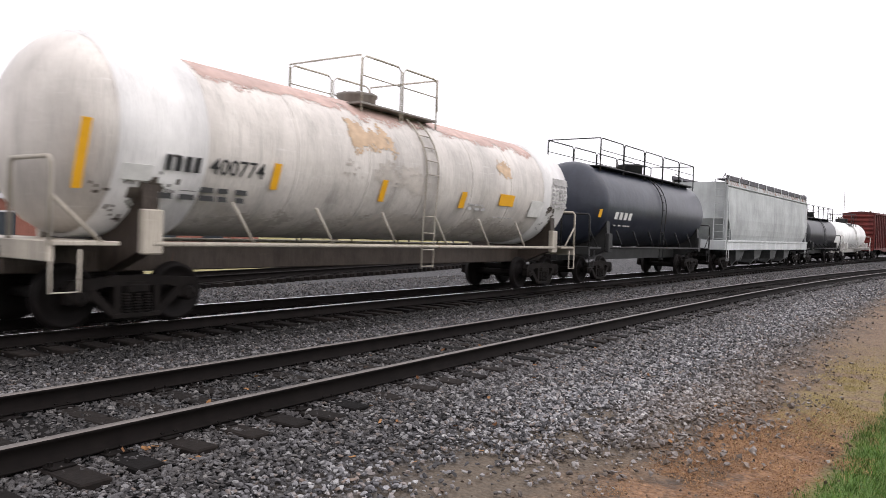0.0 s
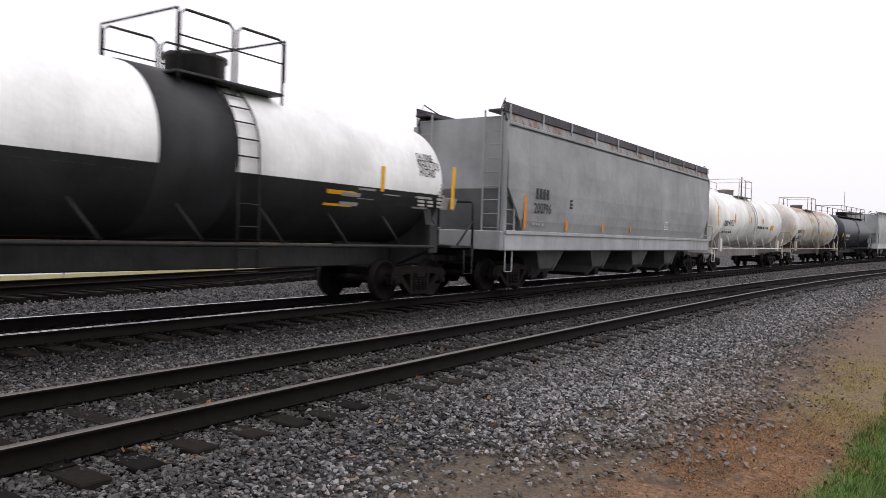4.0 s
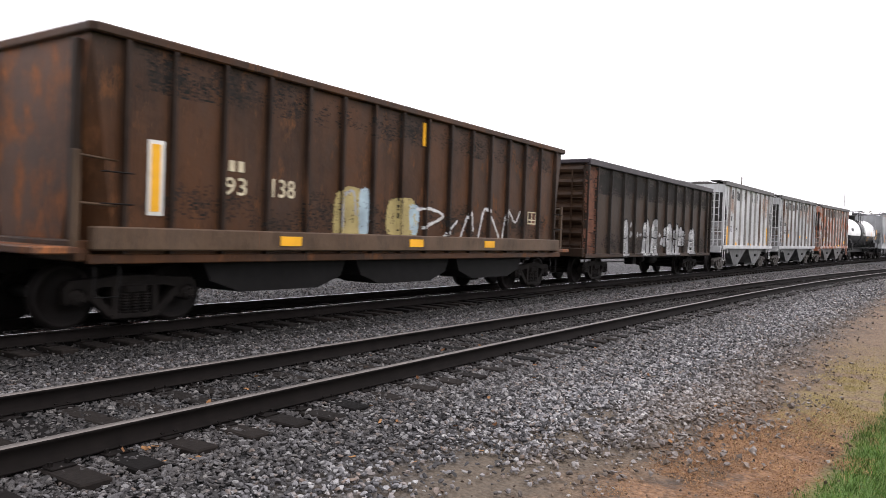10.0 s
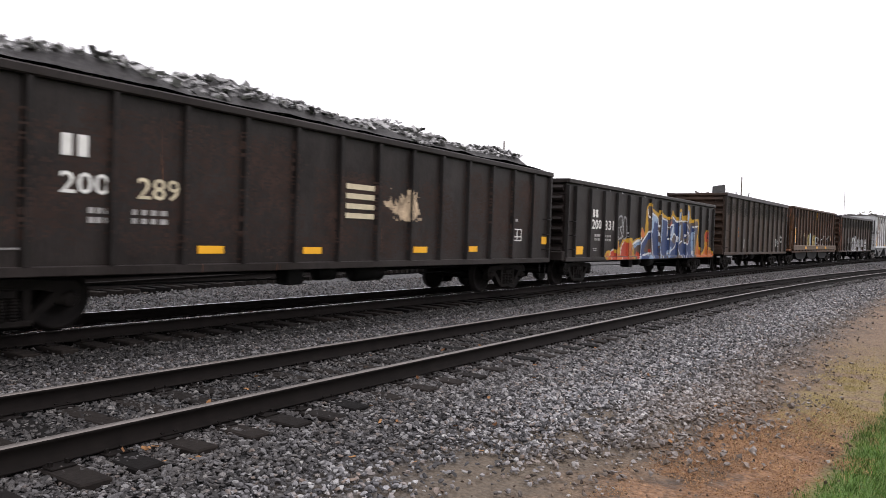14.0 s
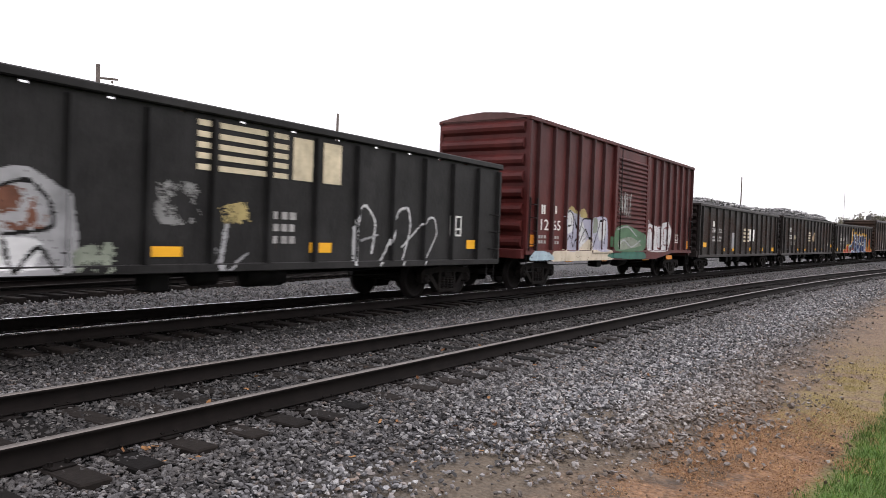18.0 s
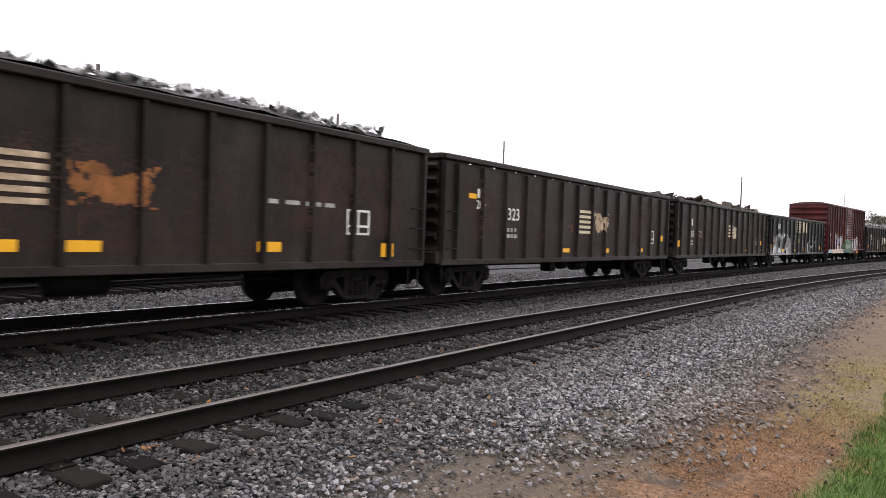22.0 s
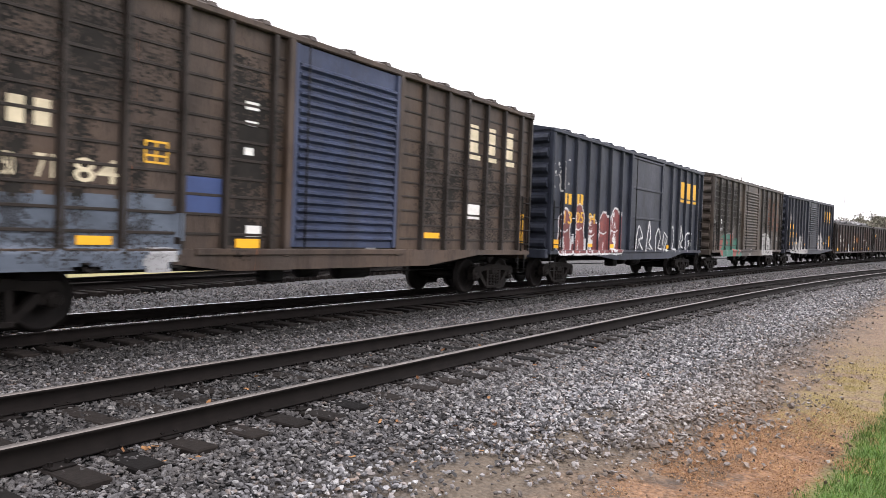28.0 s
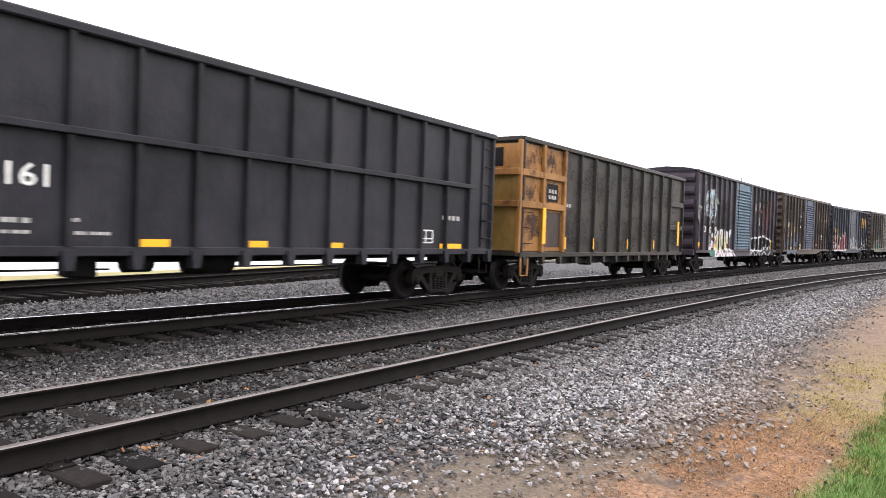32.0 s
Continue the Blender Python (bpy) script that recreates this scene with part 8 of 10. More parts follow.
# soot, stains and touched-up panels
M_SOOT = plain("soot_black_stain", (0.0145, 0.0125, 0.011), 0.7, 0, 0.4, 4, 0)
M_RUSTDROP = plain("tan_rust_stain", (0.2, 0.145, 0.085), 0.75, 0, 0.3, 4, 0)
for _car, _x0, _x1, _z0, _z1, _dirt, _seed, _cover in (
        (B24, -7.0, -4.1, 1.9, 4.5, M_SOOT, 31, 0.75), (B24, -4.0, -2.9, 2.2, 4.5, M_SOOT, 32, 0.6), (B24, 2.3, 5.6, 2.2, 4.5, M_SOOT, 33, 0.35), (B24, -2.9, -2.0, 1.5, 3.2, M_SOOT, 34, 0.5),
        (B26, -6.9, -3.6, 2.9, 4.4, M_SOOT, 35, 0.4), (B26, -3.0, -1.7, 1.2, 4.2, M_SOOT, 36, 0.55), (B26, -6.9, -3.6, 0.8, 1.5, M_SOOT, 37, 0.3), (B26, 2.0, 6.8, 1.3, 3.4, M_SOOT, 38, 0.25),
        (B27, -6.9, -2.0, 1.9, 3.6, M_SOOT, 41, 0.35), (B27, 2.2, 6.8, 1.8, 4.3, M_SOOT, 42, 0.3),
        (G12, -7.0, 7.0, 2.95, 3.84, M_SOOT, 44, 0.7), (G12, -7.0, 7.0, 0.95, 1.7, M_SOOT, 45, 0.35), (G14, -6.8, 6.8, 2.9, 3.85, M_SOOT, 46, 0.5),
        (G13, -6.6, 6.6, 3.3, 3.9, M_SOOT, 47, 0.35), (G13, -6.6, 6.6, 1.45, 2.2, M_SOOT, 48, 0.25), (G28, -4.6, 7.0, 1.1, 2.4, M_SOOT, 49, 0.3), (G28, -4.6, 7.0, 2.6, 4.0, M_SOOT, 52, 0.22)):
    smear(_car[0], _x0, _x1, _z0, _z1, _dirt, _seed, _cover, 1.6, 0.028, "soot_stain", "", 0.75)
for _car, _posts in ((B26, (-6.3, -5.46, -4.61, -3.69, -2.89, 2.35, 3.25, 4.98, 5.87)), (B24, (-5.1, -4.0, 3.33, 4.46, 5.62))):
    for _k, _x in enumerate(_posts):
        smear(_car[0], _x + 0.02, _x + 0.5, 1.3 + 0.4 * math.sin(_k * 2.7), 3.6 + 0.6 * math.sin(_k * 1.9), M_SOOT, 120 + _k, 0.75, 2.2, 0.03, "soot_run", "", 0.5)
M_BROWNSTAIN = plain("brown_weathered_patch", (0.025, 0.0125, 0.0085), 0.75, 0, 0.4, 4, 0)
for _k, _car in enumerate((G16, G17, G20, G21, G22)):
    for _x0, _x1, _z0, _z1, _cover in ((-7.4, -1.6, 1.2, 3.0, 0.4), (-1.4, 3.4, 1.0, 2.6, 0.35), (3.5, 7.6, 1.3, 3.0, 0.4), (-6.0, 6.0, 0.95, 1.4, 0.4)):
        smear(_car[0], _x0, _x1, _z0, _z1, M_BROWNSTAIN, 90 + 7 * _k + int(_x0), _cover, 1.3, 0.03, "rust_stain", "", 0.8)
M_BLOOM = plain("pinkish_rust_bloom", (0.29, 0.205, 0.165), 0.75, 0, 0.35, 4, 0)
for _car, _x0, _x1, _z0, _z1, _seed, _cover in ((H10, 2.4, 4.1, 3.0, 4.3, 61, 0.6), (H10, 0.2, 2.2, 3.2, 4.3, 62, 0.35), (H10, -4.2, -2.9, 2.6, 4.0, 63, 0.3), (H11, 2.6, 4.1, 2.8, 4.3, 64, 0.55), (H11, -4.1, -2.9, 3.0, 4.0, 65, 0.45), (H11, -0.2, 1.2, 3.2, 4.0, 66, 0.25)):
    smear(_car[0], _x0, _x1, _z0, _z1, M_BLOOM, _seed, _cover, 1.4, 0.02, "rust_bloom", "", 0.6)
# drawn pieces of graffiti
_g = Mural(G15[0], 0.02)
_g.fill(M_SPRAYYELLOW, ((-2.49, 1.41), (-1.92, 1.59), (-1.92, 1.77), (-1.74, 1.92), (-1.5, 1.95), (-1.26, 1.77), (-1.2, 2.16), (-1.11, 2.7), (-0.84, 2.91), (-0.57, 2.76), (0.18, 2.58), (0.33, 2.7), (0.78, 2.58), (1.38, 2.46), (1.86, 2.55), (1.95, 2.76), (2.25, 2.58), (2.67, 2.46), (2.67, 2.73), (3.12, 2.88), (3.33, 2.58), (3.78, 2.67), (3.99, 3.06), (4.35, 2.97), (4.47, 2.61), (4.71, 2.46), (5.64, 2.52), (5.79, 2.22), (5.67, 1.59), (5.67, 0.63), (-2.46, 0.63)))
_g.fill(M_SPRAYBROWN, ((-2.49, 1.32), (-1.71, 1.56), (-1.17, 1.65), (-0.87, 1.8), (-0.99, 2.64), (-0.87, 2.79), (-0.48, 2.64), (0.15, 2.4), (0.33, 2.49), (1.32, 2.34), (1.86, 2.4), (2.58, 2.28), (2.73, 2.7), (3.18, 2.73), (3.24, 2.4), (3.75, 2.4), (4.05, 2.85), (4.29, 2.79), (4.29, 2.28), (5.58, 2.4), (5.58, 1.41), (5.49, 0.63), (-2.46, 0.66)))
_g.fill(M_SPRAYORANGE, ((-1.74, 1.65), (-1.68, 1.83), (-1.5, 1.92), (-1.29, 1.77), (-1.29, 1.62), (-1.56, 1.56)))
_g.fill(M_SPRAYRED, ((-2.13, 0.99), (-1.95, 1.08), (-1.92, 0.72), (-2.13, 0.72)))
_g.fill(M_SPRAYRED, ((-0.84, 1.14), (-0.63, 1.17), (-0.63, 1.05), (-0.81, 1.02)))
_g.fill(M_SPRAYRED, ((1.41, 2.13), (1.56, 2.28), (1.83, 2.34), (1.8, 2.13)))
_g.fill(M_SPRAYBLUE, ((-1.89, 0.81), (-1.8, 1.14), (-1.5, 1.44), (-0.54, 1.95), (-0.51, 1.74), (-0.96, 1.44), (-1.29, 1.08), (-0.84, 0.99), (-0.84, 0.78)))
_g.fill(M_SPRAYBLUE, ((-0.63, 2.43), (-0.24, 2.43), (0.15, 2.34), (0.27, 1.53), (0.27, 0.75), (-0.24, 0.81), (-0.42, 1.47)))
_g.fill(M_SPRAYBLUE, ((0.81, 2.37), (1.38, 2.28), (1.35, 1.53), (1.2, 0.72), (0.87, 0.72), (0.48, 1.32), (0.24, 1.86), (0.69, 1.5)))
_g.fill(M_SPRAYBLUE, ((1.92, 2.55), (2.67, 2.25), (2.67, 1.83), (3.12, 1.5), (2.73, 0.96), (1.95, 0.75), (1.29, 0.99), (1.44, 1.98), (2.04, 2.16)))
_g.fill(M_SPRAYBLUE, ((3.33, 2.34), (4.26, 1.98), (4.56, 1.41), (4.5, 0.72), (3.27, 0.75), (2.94, 1.23), (3.48, 1.53)))
_g.fill(M_SPRAYBLUE, ((4.53, 2.13), (5.46, 2.07), (4.98, 1.62), (4.89, 0.69), (4.53, 0.72)))
_g.fill(M_SPRAYLIGHT, ((-0.66, 2.52), (-0.3, 2.49), (0.12, 2.4), (0.09, 2.16), (-0.21, 2.22), (-0.39, 1.74), (-0.6, 2.19)))
_g.fill(M_SPRAYLIGHT, ((0.36, 2.46), (0.75, 2.37), (0.72, 1.5), (0.54, 1.65)))
_g.fill(M_SPRAYLIGHT, ((-2.46, 1.26), (-1.98, 1.44), (-1.65, 1.53), (-1.98, 1.29), (-2.46, 1.14)))
_g.fill(M_SPRAYLIGHT, ((-1.83, 0.78), (-1.77, 1.08), (-1.56, 1.32), (-1.59, 0.99), (-1.71, 0.78)))
_g.fill(M_SPRAYLIGHT, ((-0.84, 0.96), (-0.54, 1.05), (-0.3, 0.75), (-0.81, 0.72)))
_g.fill(M_SPRAYLIGHT, ((0.27, 1.44), (0.42, 1.2), (0.66, 0.72), (0.42, 0.75)))
_g.fill(M_SPRAYLIGHT, ((1.35, 1.08), (1.95, 1.26), (1.86, 0.96), (1.44, 0.78)))
_g.fill(M_SPRAYLIGHT, ((1.89, 1.95), (2.19, 2.22), (2.19, 1.74), (1.83, 1.53)))
_g.fill(M_SPRAYLIGHT, ((2.73, 1.98), (3.15, 2.19), (3.06, 1.5), (2.79, 1.56)))
_g.fill(M_SPRAYLIGHT, ((2.73, 2.58), (3.15, 2.73), (2.91, 2.25), (2.76, 2.34)))
_g.fill(M_SPRAYLIGHT, ((3.96, 2.61), (4.14, 2.88), (4.29, 2.55), (4.05, 2.31)))
_g.fill(M_SPRAYLIGHT, ((4.59, 1.77), (5.04, 1.95), (4.8, 0.75)))
_g.fill(M_SPRAYBROWN, ((1.98, 1.53), (2.19, 1.74), (2.46, 1.65), (2.31, 1.38)))
_g.fill(M_SPRAYBROWN, ((3.6, 1.53), (3.84, 1.74), (4.26, 1.8), (4.23, 1.47), (3.84, 1.35)))
_g.fill(M_SPRAYRED, ((3.72, 1.41), (3.96, 1.5), (4.17, 1.47), (3.96, 1.32)))
_g.line(M_GRAFW, ((-0.99, 2.64), (-0.87, 2.4), (-0.66, 2.22)), 0.03)
_g.line(M_GRAFW, ((-0.66, 2.55), (-0.24, 2.49), (0.15, 2.37), (0.27, 2.04)), 0.035)
_g.line(M_GRAFW, ((-0.51, 1.95), (-0.39, 1.32), (-0.18, 0.75)), 0.025)
_g.line(M_GRAFW, ((-1.89, 0.81), (-1.8, 1.14), (-1.41, 1.47), (-0.54, 1.98)), 0.035)
_g.line(M_GRAFW, ((0.33, 2.52), (0.81, 2.37), (1.35, 2.28), (1.35, 1.71)), 0.03)
_g.line(M_GRAFW, ((0.24, 1.89), (0.48, 1.32), (0.87, 0.75)), 0.025)
_g.line(M_GRAFW, ((1.44, 2.04), (2.07, 2.16), (1.95, 1.8), (1.41, 1.56)), 0.03)
_g.line(M_GRAFW, ((1.92, 1.5), (2.19, 1.8), (2.55, 1.65), (2.34, 1.23), (1.44, 0.99)), 0.03)
_g.line(M_GRAFW, ((1.98, 2.49), (2.49, 2.31), (3.24, 2.37)), 0.03)
_g.line(M_GRAFW, ((3.36, 2.34), (3.81, 2.34), (4.32, 2.04)), 0.03)
_g.line(M_GRAFW, ((3.57, 1.5), (3.66, 1.74), (4.05, 1.89), (4.32, 1.8), (4.29, 1.44), (3.84, 1.32), (3.57, 1.5)), 0.03)
_g.line(M_GRAFW, ((3.3, 0.78), (2.94, 1.11), (2.91, 1.38), (3.33, 1.5)), 0.03)
_g.line(M_GRAFW, ((4.77, 2.13), (5.67, 2.19)), 0.03)
_g.line(M_GRAFW, ((5.04, 1.65), (4.71, 0.87)), 0.03)
_g.line(M_GRAFW, ((-1.38, 0.93), (-0.99, 0.96), (-0.54, 1.05)), 0.03)
_g.line(M_GRAFW, ((-2.49, 1.32), (-1.98, 1.47), (-1.56, 1.56)), 0.04)
_g.line(M_GRAFW, ((3.6, 0.96), (3.6, 0.78), (3.78, 0.81)), 0.018)
_g.line(M_GRAFW, ((3.87, 0.96), (3.87, 0.78)), 0.018)
_g.line(M_GRAFW, ((4.14, 1.02), (4.26, 0.81)), 0.018)
_g.fill(M_SPRAYORANGE, ((5.34, 0.63), (5.46, 1.11), (5.64, 1.68), (5.88, 1.23), (6.45, 0.93), (6.84, 1.23), (6.96, 1.71), (7.65, 0.93), (8.07, 0.57)))
_g.line(M_SPRAYYELLOW, ((5.34, 0.96), (5.61, 1.74), (5.85, 1.23), (6.42, 0.93), (6.84, 1.26)), 0.05)
_g.done("large blue, brown and orange graffiti with a yellow halo")
_g = Mural(G15[0])
_g.fill(M_SPRAYYELLOW, ((-4.98, 0.78), (-4.95, 0.99), (-4.77, 1.11), (-4.47, 1.08), (-4.29, 1.17), (-4.05, 1.14), (-4.02, 1.44), (-3.81, 1.44), (-3.72, 1.2), (-3.45, 1.5), (-3.09, 1.53), (-2.52, 1.53), (-2.34, 0.72)))
_g.fill(M_SPRAYRED, ((-4.62, 0.75), (-4.53, 1.02), (-4.29, 1.11), (-4.11, 0.96), (-4.11, 0.75)))
_g.fill(M_SPRAYORANGE, ((-4.89, 0.78), (-4.86, 0.96), (-4.71, 1.02), (-4.62, 0.78)))
_g.fill(M_SPRAYRED, ((-3.99, 1.17), (-4.02, 1.35), (-3.87, 1.38), (-3.81, 1.2)))
_g.fill(M_SPRAYRED, ((-3.63, 0.75), (-3.57, 1.23), (-3.36, 1.41), (-3.03, 1.35), (-2.94, 0.75)))
_g.fill(M_SPRAYORANGE, ((-3, 0.75), (-3.03, 1.35), (-2.76, 1.47), (-2.49, 1.26), (-2.52, 0.72)))
_g.fill(M_SPRAYORANGE, ((-4.02, 0.75), (-3.96, 0.96), (-3.72, 0.99), (-3.57, 0.75)))
_g.line(M_GRAFW, ((-4.56, 0.75), (-4.53, 1.05), (-4.29, 1.14)), 0.02)
_g.line(M_GRAFW, ((-3.6, 0.75), (-3.57, 1.23), (-3.33, 1.41)), 0.02)
_g.line(M_GRAFG, ((-3.85, 1.5), (-3.9, 2.2), (-3.6, 2.3), (-3.55, 1.95), (-3.75, 1.9), (-3.5, 1.6), (-3.8, 1.5)), 0.03)
_g.line(M_GRAFG, ((-3.45, 1.6), (-3.4, 2.25), (-3.15, 2.2), (-3.1, 1.6), (-3.35, 1.5)), 0.03)
_g.done("red and orange graffiti flames and a white outlined tag")
_g = Mural(G15[0])
_g.fill(M_SPRAYYELLOW, ((6.65, 0.85), (6.8, 1.3), (6.72, 1.75), (6.95, 2.05), (7.25, 1.95), (7.35, 1.6), (7.2, 1.3), (7.9, 1.2), (7.95, 0.85)))
_g.fill(M_SPRAYRED, ((6.78, 1.75), (6.95, 1.98), (7.2, 1.9), (7.27, 1.65), (7.05, 1.5), (6.85, 1.55)))
_g.fill(M_SPRAYORANGE, ((6.5, 0.82), (6.95, 1.15), (7.1, 1.4), (7.2, 1.1), (7.85, 1.1), (8.0, 0.82)))
_g.done("orange graffiti ball over flames")
_g = Mural(B18[0])
_g.fill(M_SPRAYCREAM, ((-6, 1.08), (-5.13, 1.14), (-3.81, 1.35), (-2.64, 1.47), (-1.71, 1.14), (-1.71, 0.72), (-5.85, 0.75)))
_g.fill(M_PALEBLUE, ((-7.44, 0.84), (-7.17, 1.08), (-6.84, 1.11), (-6.18, 1.02), (-5.97, 0.84)))
_g.fill(M_OCHRE, ((-4.98, 2.25), (-4.68, 2.46), (-4.26, 2.31), (-3.75, 2.43), (-3.51, 2.16), (-4.32, 2.07)))
_g.fill(M_SPRAYLILAC, ((-5.19, 2.19), (-4.89, 2.34), (-4.44, 2.25), (-3.84, 2.13), (-3.21, 2.13), (-2.4, 2.22), (-1.86, 2.13), (-1.8, 1.14), (-2.76, 1.08), (-3.69, 1.32), (-4.29, 1.11), (-5.04, 1.14)))
_g.fill(M_GRAFW, ((-5.16, 2.22), (-4.83, 2.34), (-4.53, 2.16), (-4.59, 1.71), (-5.04, 1.62)))
_g.fill(M_GRAFW, ((-4.29, 1.74), (-3.84, 2.01), (-3.57, 1.41), (-4.17, 1.17)))
_g.fill(M_GRAFW, ((-2.61, 2.07), (-1.95, 2.07), (-1.95, 1.56), (-2.49, 1.44)))
_g.fill(M_SPRAYCREAM, ((-3.81, 1.23), (-3.18, 1.53), (-3.03, 1.11)))
_g.fill(M_GRAFGREEN, ((-3.21, 2.1), (-2.67, 2.13), (-2.7, 1.71), (-3.18, 1.68)))
_g.line(M_BLACK, ((-5.07, 2.01), (-4.83, 2.31), (-4.53, 2.13), (-4.56, 1.47)), 0.025)
_g.line(M_BLACK, ((-4.92, 2.07), (-4.92, 1.86), (-4.65, 1.89), (-4.65, 2.07)), 0.02)
_g.line(M_BLACK, ((-4.44, 2.07), (-4.14, 1.5), (-3.84, 2.07), (-3.3, 2.1)), 0.025)
_g.line(M_BLACK, ((-4.05, 1.32), (-3.6, 1.77), (-3.15, 1.23)), 0.025)
_g.line(M_BLACK, ((-3.03, 1.14), (-2.58, 1.8), (-2.43, 2.1), (-1.98, 2.07), (-2.07, 1.26)), 0.025)
_g.line(M_BLACK, ((-4.98, 1.32), (-4.74, 1.56), (-4.5, 1.23), (-4.26, 1.56)), 0.02)
_g.line(M_GREYPRIMER, ((-3.84, 1.83), (-3.45, 1.59), (-3.81, 1.41)), 0.02)
_g.fill(M_SPRAYGREEN, ((-1.38, 1.83), (-0.45, 2.01), (1.11, 1.77), (1.62, 1.65), (1.41, 1.11), (-1.35, 1.11)))
_g.fill(M_GRAFGREEN, ((-1.11, 1.47), (0.12, 1.59), (1.14, 1.29), (-0.93, 1.14)))
_g.line(M_GRAFG, ((-1.23, 1.83), (-0.27, 1.95), (0.63, 1.62)), 0.025)
_g.line(M_GRAFG, ((-1.11, 1.26), (-0.6, 1.47), (0.15, 1.23), (1.05, 1.47)), 0.025)
_g.fill(M_SPRAYTEAL, ((-1.74, 0.87), (-1.59, 1.02), (1.38, 1.05), (1.5, 0.78)))
_g.fill(M_GRAFW, ((1.92, 1.11), (1.83, 1.86), (2.34, 2.13), (3, 2.04), (4.41, 2.25), (5.04, 1.92), (4.56, 1.11)))
_g.line(M_SPRAYMAROON, ((2.28, 1.17), (2.22, 1.89), (2.58, 1.92), (2.76, 1.17)), 0.03)
_g.line(M_SPRAYMAROON, ((3.21, 2.04), (3.36, 1.2), (3.9, 1.32), (3.72, 2.04), (3.21, 2.04)), 0.03)
_g.line(M_SPRAYMAROON, ((4.62, 2.04), (4.05, 1.95), (4.14, 1.32), (4.68, 1.41)), 0.03)
_g.line(M_GRAFG, ((1.86, 2.16), (2.07, 2.28), (2.4, 2.16)), 0.02)
_g.done("pale lilac, green and white graffiti over a cream patch")
_g = Mural(G19[0])
_g.fill(M_GRAFG, ((-7.74, 1.08), (-7.41, 1.35), (-7.32, 1.74), (-7.11, 1.89), (-6.81, 1.86), (-6.57, 1.8), (-6.45, 2.01), (-6.24, 1.95), (-6.21, 1.26), (-5.37, 1.29), (-5.31, 2.04), (-5.13, 2.1), (-5.13, 1.23), (-4.26, 1.26), (-4.17, 1.68), (-3.99, 1.98), (-3.45, 2.04), (-3.03, 1.8), (-2.91, 1.23), (-3.15, 0.78), (-7.71, 0.81)))
_g.fill(M_GRAFW, ((-7.26, 1.65), (-7.11, 1.74), (-7.02, 1.44), (-7.2, 1.38)))
_g.fill(M_GRAFW, ((-7.08, 1.2), (-6.54, 1.38), (-6.54, 0.96), (-7.02, 0.87)))
_g.fill(M_GRAFW, ((-6.42, 1.92), (-6.24, 1.92), (-6.24, 1.32), (-6.39, 1.32)))
_g.fill(M_GRAFW, ((-5.31, 1.92), (-5.16, 2.01), (-5.13, 1.35), (-5.25, 1.29)))
_g.fill(M_GRAFW, ((-5.88, 1.17), (-5.34, 1.2), (-4.53, 1.08), (-4.68, 0.9), (-5.79, 0.9)))
_g.fill(M_GRAFW, ((-4.08, 1.23), (-3.36, 1.23), (-3.42, 0.87), (-4.02, 0.87)))
_g.fill(M_RUSTPANEL, ((-7.05, 1.83), (-6.63, 1.8), (-6.6, 1.44), (-6.99, 1.47)), 0.7)
_g.fill(M_RUSTPANEL, ((-3.9, 1.83), (-3.3, 1.83), (-3.3, 1.38), (-3.84, 1.38)), 0.6)
_g.line(M_BLACK, ((-7.47, 1.08), (-7.08, 1.17), (-7.08, 1.56), (-7.32, 1.59), (-7.41, 1.35)), 0.04)
_g.line(M_BLACK, ((-6.84, 0.81), (-6.66, 1.08), (-6.54, 1.5)), 0.035)
_g.line(M_BLACK, ((-3.9, 1.83), (-3.51, 1.95), (-3.24, 1.71), (-3.21, 1.38), (-3.78, 1.29)), 0.025)
_g.line(M_BLACK, ((-3.78, 1.23), (-3.66, 0.84), (-3.36, 1.14), (-3.15, 0.84)), 0.025)
_g.line(M_BLACK, ((-6.21, 0.93), (-6.18, 1.11), (-6, 1.11), (-5.97, 0.9)), 0.03)
_g.line(M_BLACK, ((-4.2, 0.81), (-4.08, 1.38), (-4.02, 1.83)), 0.03)
_g.line(M_GRAFG, ((-3.96, 1.98), (-3.51, 2.07), (-3, 1.74), (-2.88, 1.08)), 0.04)
_g.line(M_GRAFW, ((2.55, 0.84), (2.55, 1.62), (2.85, 1.98), (3.18, 1.65), (3.09, 1.05)), 0.025)
_g.line(M_GRAFW, ((3.3, 0.78), (3.66, 1.29), (3.93, 1.89), (4.26, 1.98), (4.35, 1.56), (4.08, 0.81)), 0.025)
_g.line(M_GRAFW, ((4.08, 1.17), (4.8, 1.68), (5.22, 1.83), (5.34, 1.44), (4.86, 0.81)), 0.02)
_g.line(M_GRAFG, ((2.73, 1.29), (3.27, 1.41)), 0.02)
_g.line(M_GRAFG, ((-0.6, 0.75), (-0.54, 1.17), (-0.48, 1.47)), 0.045)
_g.line(M_GRAFG, ((-0.75, 1.14), (-0.57, 0.75), (-0.06, 1.05)), 0.02)
_g.fill(M_GRAFGREEN, ((-2.88, 1.11), (-2.37, 1.2), (-2.34, 0.81), (-2.88, 0.81)), 0.5)
_g.fill(M_OCHRE, ((-0.63, 1.77), (-0.06, 1.86), (0, 1.56), (-0.63, 1.53)), 0.5)
_g.fill(M_GREYPRIMER, ((-1.71, 2.04), (-1.05, 2.07), (-1.02, 1.53), (-1.71, 1.5)), 0.4)
_g.done("silver white graffiti with black lines and thin tags")
_g = Mural(B27[0])
